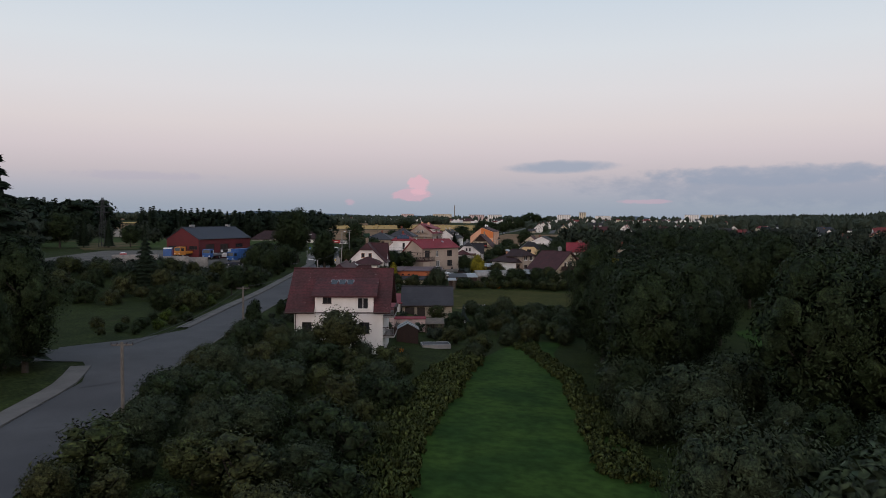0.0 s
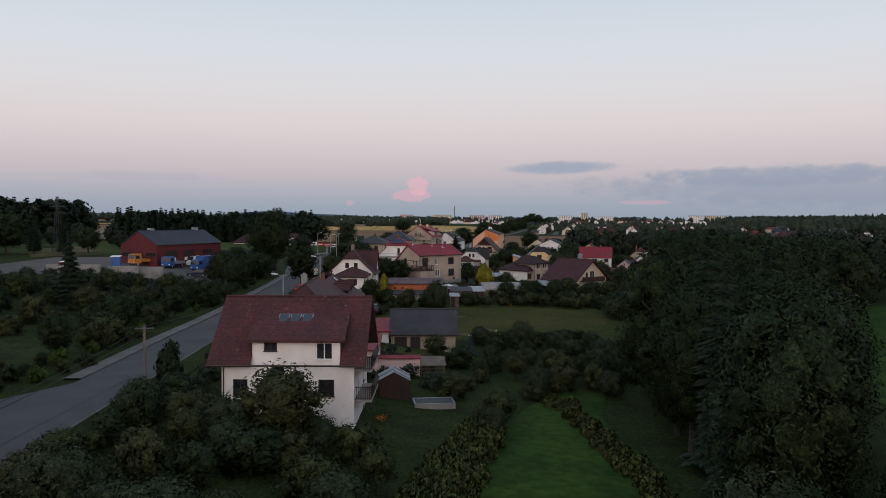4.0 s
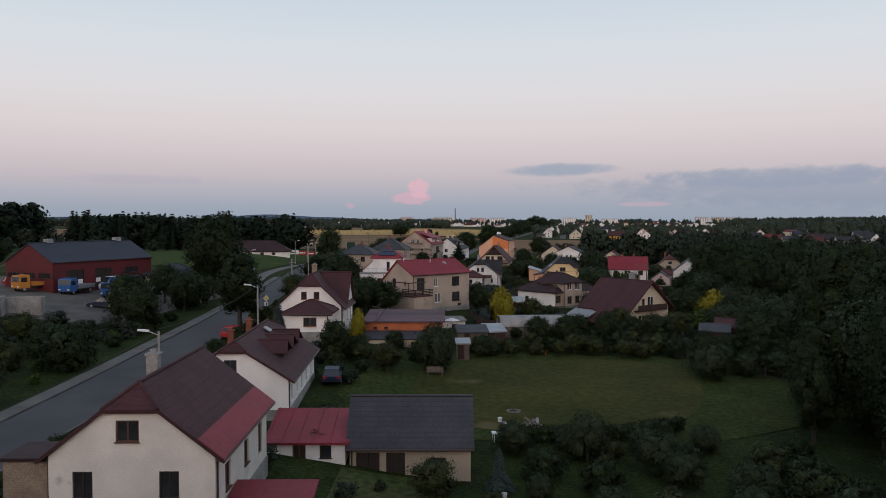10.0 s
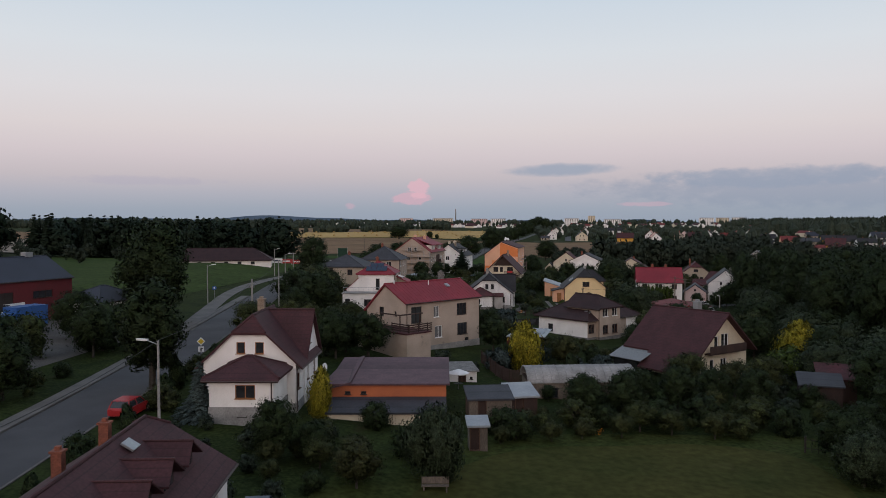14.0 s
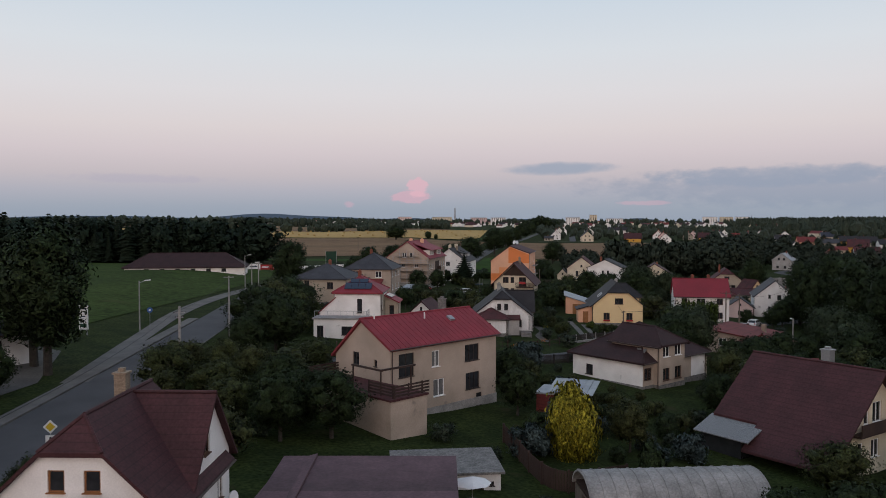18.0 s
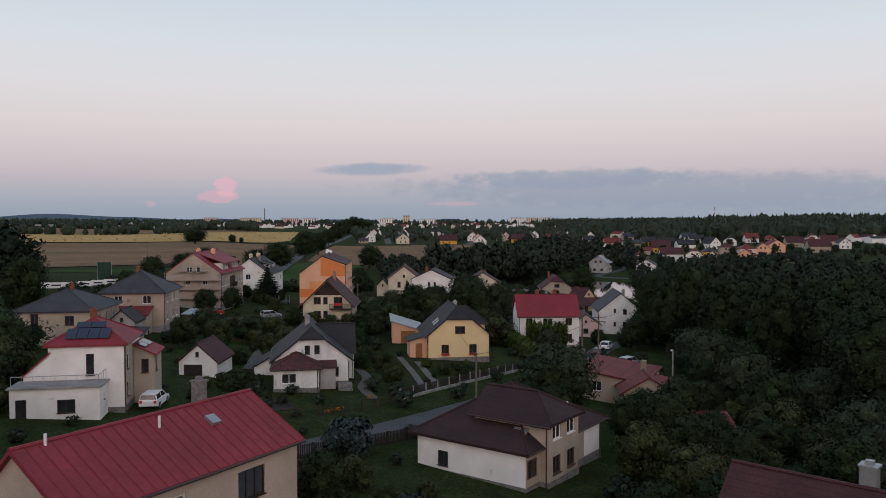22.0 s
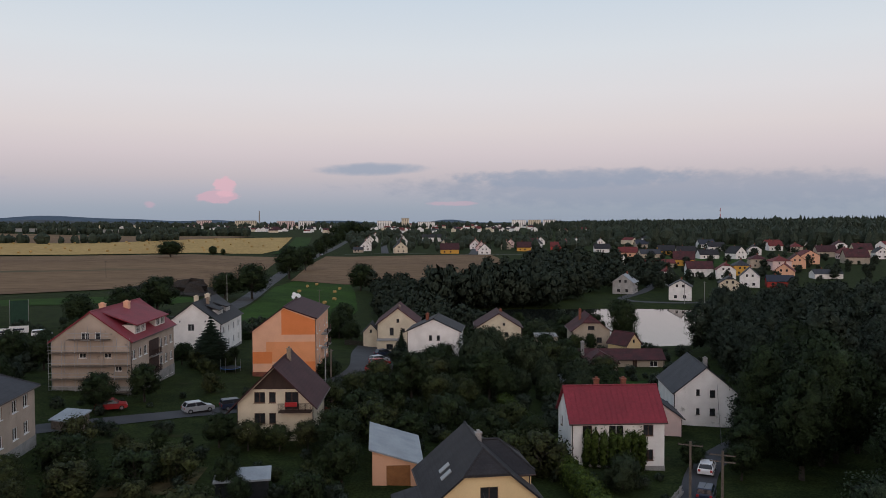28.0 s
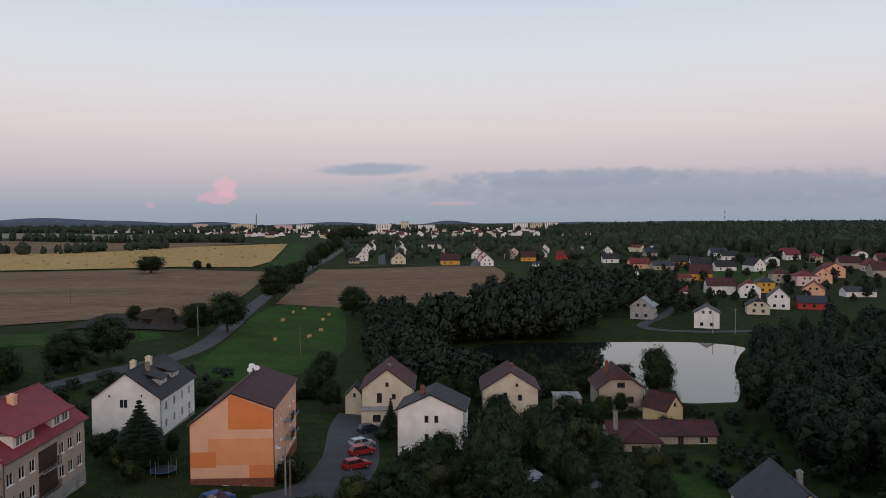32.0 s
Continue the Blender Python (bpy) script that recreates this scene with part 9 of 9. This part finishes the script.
for (x, y, rz, w_, d_, h_, wm, rm, sl, lab) in ((3.4, 178.0, 5, 3.8, 3.0, 2.1, WOOD, R_GREY, 0.5, "grey-roofed plank shed in the garden"), (6.4, 179.2, 12, 2.4, 2.6, 2.2, WOOD_DARK, R_LIGHT, 0.6, "small dark shed with a pale sheet roof"),
                                                (2.0, 168.4, 4, 1.4, 1.4, 2.1, WOOD, R_LIGHT, 0.3, "narrow garden cabin with a white roof"), (40.3, 192.5, -20, 4.2, 3.4, 2.4, WOOD_DARK, R_GREY, 0.7, "dark garden cabin with a grey roof"),
                                                (43.4, 195.2, -20, 3.8, 3.8, 3.0, WOOD_DARK, R_OLD, 1.0, "dark brown garden cottage with a brown roof"), (-8.4, 321.0, -30, 3.2, 2.6, 1.6, WOOD, R_LIGHT, 0.6, "low shed with a pale sheet roof"),
                                                (11.6, 296.8, -3, 4.8, 2.6, 1.8, GLASS, R_LIGHT, 0.3, "low glazed greenhouse in the garden"), (56.8, 351.5, 20, 4.5, 4.0, 2.0, WOOD, R_LIGHT, 0.6, "shed with a white corrugated roof"),
                                                (66.8, 350.8, 10, 6.0, 3.5, 2.0, WOOD, R_LIGHT, 0.5, "long shed with a pale green-grey roof"), (46.5, 360.0, 12, 5.0, 4.5, 2.4, WOOD_DARK, R_CHAR, 0.8, "dark timber shed among the trees")):
    sd = thing("garden_shed", lab, "shed", x, y, rz, group="garden sheds")
    flat_block(sd, -w_ / 2, w_ / 2, -d_ / 2, d_ / 2, -0.5, h_, wm, rm, {"F": [(-w_ * 0.2, 0.95, 0.8, 1.8, "d")]} if h_ > 2.05 else {}, 0.2, (0, sl))
rs = thing("open_shed", "red-sided lean-to with silvery rounded sheet roof", "shed", 11.0, 214.4, -20)
flat_block(rs, -2.6, 1.6, -1.8, 1.8, -0.6, 1.9, R_REDTILE, R_LIGHT, {}, 0.1)
for k in range(7):
    part("roof_sheet", Geo().prism([(-1.6 + k * 0.62, -2.0, 2.15 + 0.03 * (k % 2)), (-1.0 + k * 0.62, -2.0, 2.15 + 0.03 * (k % 2)), (-0.9 + k * 0.62, 2.0, 2.75 + 0.04 * (k % 3)), (-1.5 + k * 0.62, 2.0, 2.75)], (0, 0, -0.05)), R_LIGHT if k % 3 else METAL, rs)
um = thing("parasol", "pale lilac garden parasol over a terrace table", "parasol", 0.9, 188.4, 0, scale=0.8)
part("pole", Geo().tube((0, 0, 0), (0, 0, 2.5), 0.03), METAL, um)
part("canopy", Geo().tube((0, 0, 2.1), (0, 0, 2.6), 1.5, 0.05, 8), PLASTIC_W, um)
part("table", Geo().tube((0, 0, 0.7), (0, 0, 0.74), 0.6, sides=14), BLACK, um)
bn = thing("bench", "weathered wooden garden bench on the lawn", "bench", -1.2, 159.0, 0)
part("seat", Geo().box(-0.9, 0.9, -0.2, 0.2, 0.4, 0.46), WOOD, bn)
part("backrest", Geo().box(-0.9, 0.9, 0.2, 0.25, 0.5, 0.95), WOOD, bn)
for x in (-0.75, 0.75):
    part("leg", Geo().box(x - 0.05, x + 0.05, -0.18, 0.22, 0, 0.4), WOOD, bn)
fp = thing("fire_ring", "ring of stones round ashes on the lawn", "fireplace", 6.1, 147.0, 0)
for k in range(10):
    part("stone", Geo().tube((0.55 * math.cos(k * 0.628), 0.55 * math.sin(k * 0.628), -0.02), (0.55 * math.cos(k * 0.628), 0.55 * math.sin(k * 0.628), 0.16), 0.16, 0.12, 6), STONE, fp)
part("ashes", Geo().tube((0, 0, 0.05), (0, 0, 0.09), 0.45, sides=12), BLACK, fp)
lg = thing("log_pile", "heap of grey logs under a tattered cover", "log pile", 7.2, 141.6, 20)
RL = np.random.default_rng(3)
for k in range(26):
    x, z = float(RL.uniform(-1.2, 1.2)), float(RL.uniform(0.1, 0.9))
    part("log", Geo().tube((x * (1.1 - z), -0.5 + float(RL.uniform(-.2, .2)), z), (x * (1.1 - z) + float(RL.uniform(-.6, .6)), 0.5, z + float(RL.uniform(-.1, .25))), 0.09, sides=6), WOOD if k % 3 else CONCRETE, lg)
for k, (x, y) in enumerate(((4.6, 143.6), (4.9, 142.4), (5.1, 141.2), (3.6, 126.0))):
    st = thing("garden_pot", "small white pot in the grass", "pot", x, y, 0, group="white pots")
    part("pot", Geo().tube((0, 0, 0), (0, 0, 0.45), 0.16, 0.2, 10), PLASTIC_W, st)
gt = thing("garden_table", "white slatted garden table", "table", 4.2, 138.6, 10)
part("top", Geo().box(-0.6, 0.6, -0.4, 0.4, 0.68, 0.74), F_WHITE, gt)
for x in (-0.5, 0.5):
    for y in (-0.3, 0.3):
        part("leg", Geo().box(x - 0.03, x + 0.03, y - 0.03, y + 0.03, 0, 0.68), F_WHITE, gt)
tr_ = thing("trampoline", "dark round trampoline on the grass", "trampoline", 8.8, 362.0, 0)
part("mat", Geo().tube((0, 0, 0.75), (0, 0, 0.78), 1.6, sides=18), BLACK, tr_)
part("ring", Geo().tube((0, 0, 0.68), (0, 0, 0.76), 1.75, sides=18), BLUE, tr_)
for k in range(6):
    part("leg", Geo().tube((1.65 * math.cos(k * 1.047), 1.65 * math.sin(k * 1.047), 0), (1.65 * math.cos(k * 1.047), 1.65 * math.sin(k * 1.047), 2.2), 0.03), METAL, tr_)
hp = thing("gravel_heap", "dark heap of gravel beside the road", "heap", -10, 530, 0)
q = np.random.default_rng(4)
g = Geo()
blob(g, (0, 0, 0), 7.0, 0.55, q, 14, 6)
g.m = [0] * len(g.f)
part("gravel", g, SOIL, hp)
nt = thing("ball_net", "tall green ball net on posts", "net", -42, 428, 20)
part("net", Geo().box(-2, 2, -0.02, 0.02, 0.3, 6.0), GREENNET, nt)
for x in (-2, 2):
    part("post", Geo().tube((x, 0, -0.3), (x, 0, 6.2), 0.06), METAL, nt)


# ---- fences and hedges ----
def fence(label, line, h, gap, material, slat_w=0.09, low_wall=0.0):
    """A picket fence: posts, rails and each slat, along a line over the ground."""
    pts = spline(line, 0.5)
    ob = tagged(new("fence"), label, "fence")
    ob.matrix_basis = pose(pts[0].x, pts[0].y, height(pts[0].x, pts[0].y))
    inv = ob.matrix_basis.inverted()
    slat = Geo().box(-slat_w / 2, slat_w / 2, -0.015, 0.015, 0.08 + low_wall, h).mesh("slat", material)
    post = Geo().box(-0.07, 0.07, -0.07, 0.07, -0.4, h + 0.08).mesh("post", CONCRETE if low_wall else material)
    run, nexts, nextp, ln, n_slat = 0.0, 0.0, 0.0, 0.0, 0
    for a, b in zip(pts, pts[1:]):
        d = b - a
        ang = math.degrees(math.atan2(d.y, d.x))
        L_ = d.length
        u = 0.0
        while True:
            u = min(nexts, nextp) - run
            if u > L_:
                break
            p = a + d * (u / L_)
            m = inv @ pose(p.x, p.y, height(p.x, p.y), 0, 0, ang)
            if nextp <= nexts:
                part("post", post, None, ob, at=m)
                nextp += 2.4
            else:
                if n_slat < 280:
                    part("slat", slat, None, ob, at=m)
                n_slat += 1
                nexts += gap
        run += L_
    for a, b in zip(pts[::4], pts[4::4] + [pts[-1]]):
        if (b - a).length < 0.05:
            continue
        za, zb_ = height(a.x, a.y), height(b.x, b.y)
        for z in (0.3 * h + low_wall * 0.5, 0.85 * h):
            part("rail", Geo().tube(inv @ Vector((a.x, a.y, za + z)), inv @ Vector((b.x, b.y, zb_ + z)), 0.03, sides=4), material, ob)
        if low_wall:
            n = Vector((-(b - a).y, (b - a).x, 0)).normalized() * 0.12
            part("low_wall", Geo().prism([tuple(inv @ (Vector((p.x, p.y, z + low_wall)) + s_ * n)) for p, z, s_ in ((a, za, 1), (b, zb_, 1), (b, zb_, -1), (a, za, -1))], (0, 0, -low_wall - 0.3)), CONCRETE, ob)


fence("dark picket fence on a low concrete wall by the lane", [(17.4, 255.4), (24.6, 262.0), (32.5, 269.5), (41.0, 278.6)], 1.2, 0.16, F_DARK, low_wall=0.3)
fence("concrete posts and low wall along the lane", [(41.4, 279.0), (49.0, 287.0), (57.0, 295.6)], 1.0, 0.6, CONCRETE, 0.2, low_wall=0.3)
fence("dark picket fence in front of a garden", [(4.4, 234.8), (13.0, 238.6), (17.2, 241.4)], 1.2, 0.16, F_DARK)
fence("wire garden fence with slim posts", [(-1.0, 246.6), (5.0, 248.2), (12.5, 251.0), (16.6, 254.6)], 1.0, 0.8, WOOD_DARK, 0.04)
fence("dark plank fence by the yard", [(-7.0, 117.6), (-2.6, 118.6)], 1.1, 0.15, F_DARK)
fence("brown wooden fence behind the red-roofed house", [(4.0, 203.0), (6.5, 192.5), (12.0, 194.0)], 1.5, 0.2, WOOD_DARK, 0.16)
fence("dark net fence at the lawn's edge", [(29.0, 171.5), (34.0, 170.0), (40.0, 166.0)], 1.3, 0.5, F_DARK, 0.05)
fence("low grey fence along the court", [(33.0, 398.6), (38.0, 399.6), (43.0, 400.4)], 1.2, 0.16, F_DARK)


def hedge(label, line, h, w_, material, size=0.22, per=170):
    """A clipped hedge: a dense block of small leaves along a line."""
    q = np.random.default_rng(len(label))
    pts = spline(line, 0.7)
    ob = tagged(new("hedge"), label, "hedge")
    ob.matrix_basis = pose(pts[0].x, pts[0].y, height(pts[0].x, pts[0].y))
    inv = ob.matrix_basis.inverted()
    cs = [inv @ Vector((p.x + q.normal() * 0.08, p.y + q.normal() * 0.08, height(p.x, p.y) + z)) for p in pts for z in (0.3 * h, 0.68 * h)]
    rs_ = [w_ * 0.62] * len(cs)
    v, m, nn = leaves(q, [tuple(c) for c in cs], rs_, int(per * len(cs) / 2), size, h / w_ * 0.55)
    core = Geo()
    for c in cs:
        blob(core, tuple(c), w_ * 0.5, h / w_ * 0.55, q)
    part("foliage", quads_mesh("foliage", v, m, material, core, nn), None, ob)


hedge("tall clipped bright green hedge beside the yellow house", [(43.8, 287.4), (45.4, 299.9), (47.4, 315.7), (49.2, 332.9)], 2.8, 1.9, L_LIME, 0.2, 420)
hedge("clipped bright green hedge in the middle garden", [(26.6, 318.0), (27.4, 326.0), (28.6, 336.0)], 2.0, 1.3, L_LIME, 0.24, 170)
hedge("clipped dark hedge along the pavement", [(-24.0, 118.0), (-24.2, 128.0), (-23.6, 142.0)], 1.3, 0.9, L_OAK)
hedge("dark hedge around the white house's garden", [(-1.6, 262.0), (0.6, 262.6), (2.4, 261.6)], 1.7, 1.2, L_OAK)
hedge("dark clipped hedge beside the lawn", [(4.6, 138.4), (10.0, 139.2), (15.0, 140.4), (20.0, 143.6)], 1.4, 1.0, L_OAK)
hedge("dark hedge behind the flats", [(6.0, 404.0), (22.0, 408.0), (34.0, 412.0)], 2.2, 1.4, L_OAK, 0.3)
hedge("green ivy climbing the white house wall", [(50.0, 304.55), (52.0, 304.3), (54.0, 304.0), (56.5, 303.6)], 4.6, 0.9, L_LIME, 0.3, 420)

# flowers
for k, (x, y, m_) in enumerate(((9.2, 249.8, L_FLOWER), (10.4, 250.6, L_FLOWER), (2.2, 254.0, L_FLOWER), (-5.0, 91.0, L_FLOWER), (16.6, 272.0, L_GOLD), (-6.6, 318.0, L_GOLD), (12.4, 173.6, L_FLOWER), (14.2, 256.0, L_FLOWER))):
    q = np.random.default_rng(k)
    ob = thing("flower_clump", "clump of bright orange-yellow garden flowers", "flowers", x, y, 0, group="flower clumps")
    v, n_, nn = leaves(q, [(0, 0, 0.3), (0.3, 0.2, 0.35), (-0.3, 0.1, 0.3)], [0.3, 0.22, 0.22], 70, 0.12)
    part("blossoms", quads_mesh("blossoms", v, n_, m_, None, nn), None, ob)
# garden paths
strip("garden_path", [(14.6, 256.0), (14.2, 262.0), (15.6, 268.0), (15.2, 275.0)], -0.6, 0.6, GRAVEL, 0.07, "trodden pale garden path", "path", step=1.5)
strip("driveway", [(21.2, 260.0), (22.0, 270.0), (22.6, 284.0)], -0.45, 0.45, PAVING, 0.07, "concrete wheel track of a driveway", "path", step=2)
strip("driveway", [(23.0, 261.0), (23.8, 270.0), (24.4, 280.0)], -0.45, 0.45, PAVING, 0.07, "concrete wheel track of a driveway", "path", step=2)
drape("vegetable_bed", [(-1.6, 250.0), (6.0, 251.6), (5.4, 256.6), (-2.2, 255.4)], SOIL, 0.07, "dark vegetable bed with rows of plants", "garden bed")
drape("rubble_patch", [(-1.6, 297.0), (6.5, 297.5), (8.0, 305.5), (-1.0, 306.5)], DRYGRASS, 0.08, "rubble-strewn dry patch of garden", "yard")
drape("rubble_patch", [(0.6, 274.0), (3.8, 272.0), (6.0, 288.0), (2.4, 290.0)], GRAVEL, 0.07, "rubble-strewn patch of garden", "yard")
drape("yard_paving", [(-7.4, 119.0), (-0.4, 119.6), (-0.6, 128.6), (-7.2, 128.4)], LONGGRASS, 0.07, "mossy paved yard before the garage", "yard")
drape("long_grass", [(-4.6, 34), (-2.4, 34), (-1.6, 56), (1.2, 74), (4.4, 92), (2.8, 93), (-1.8, 76), (-4.4, 56)], LONGGRASS, 0.12, "tall yellowish grass along the stream", "grass")
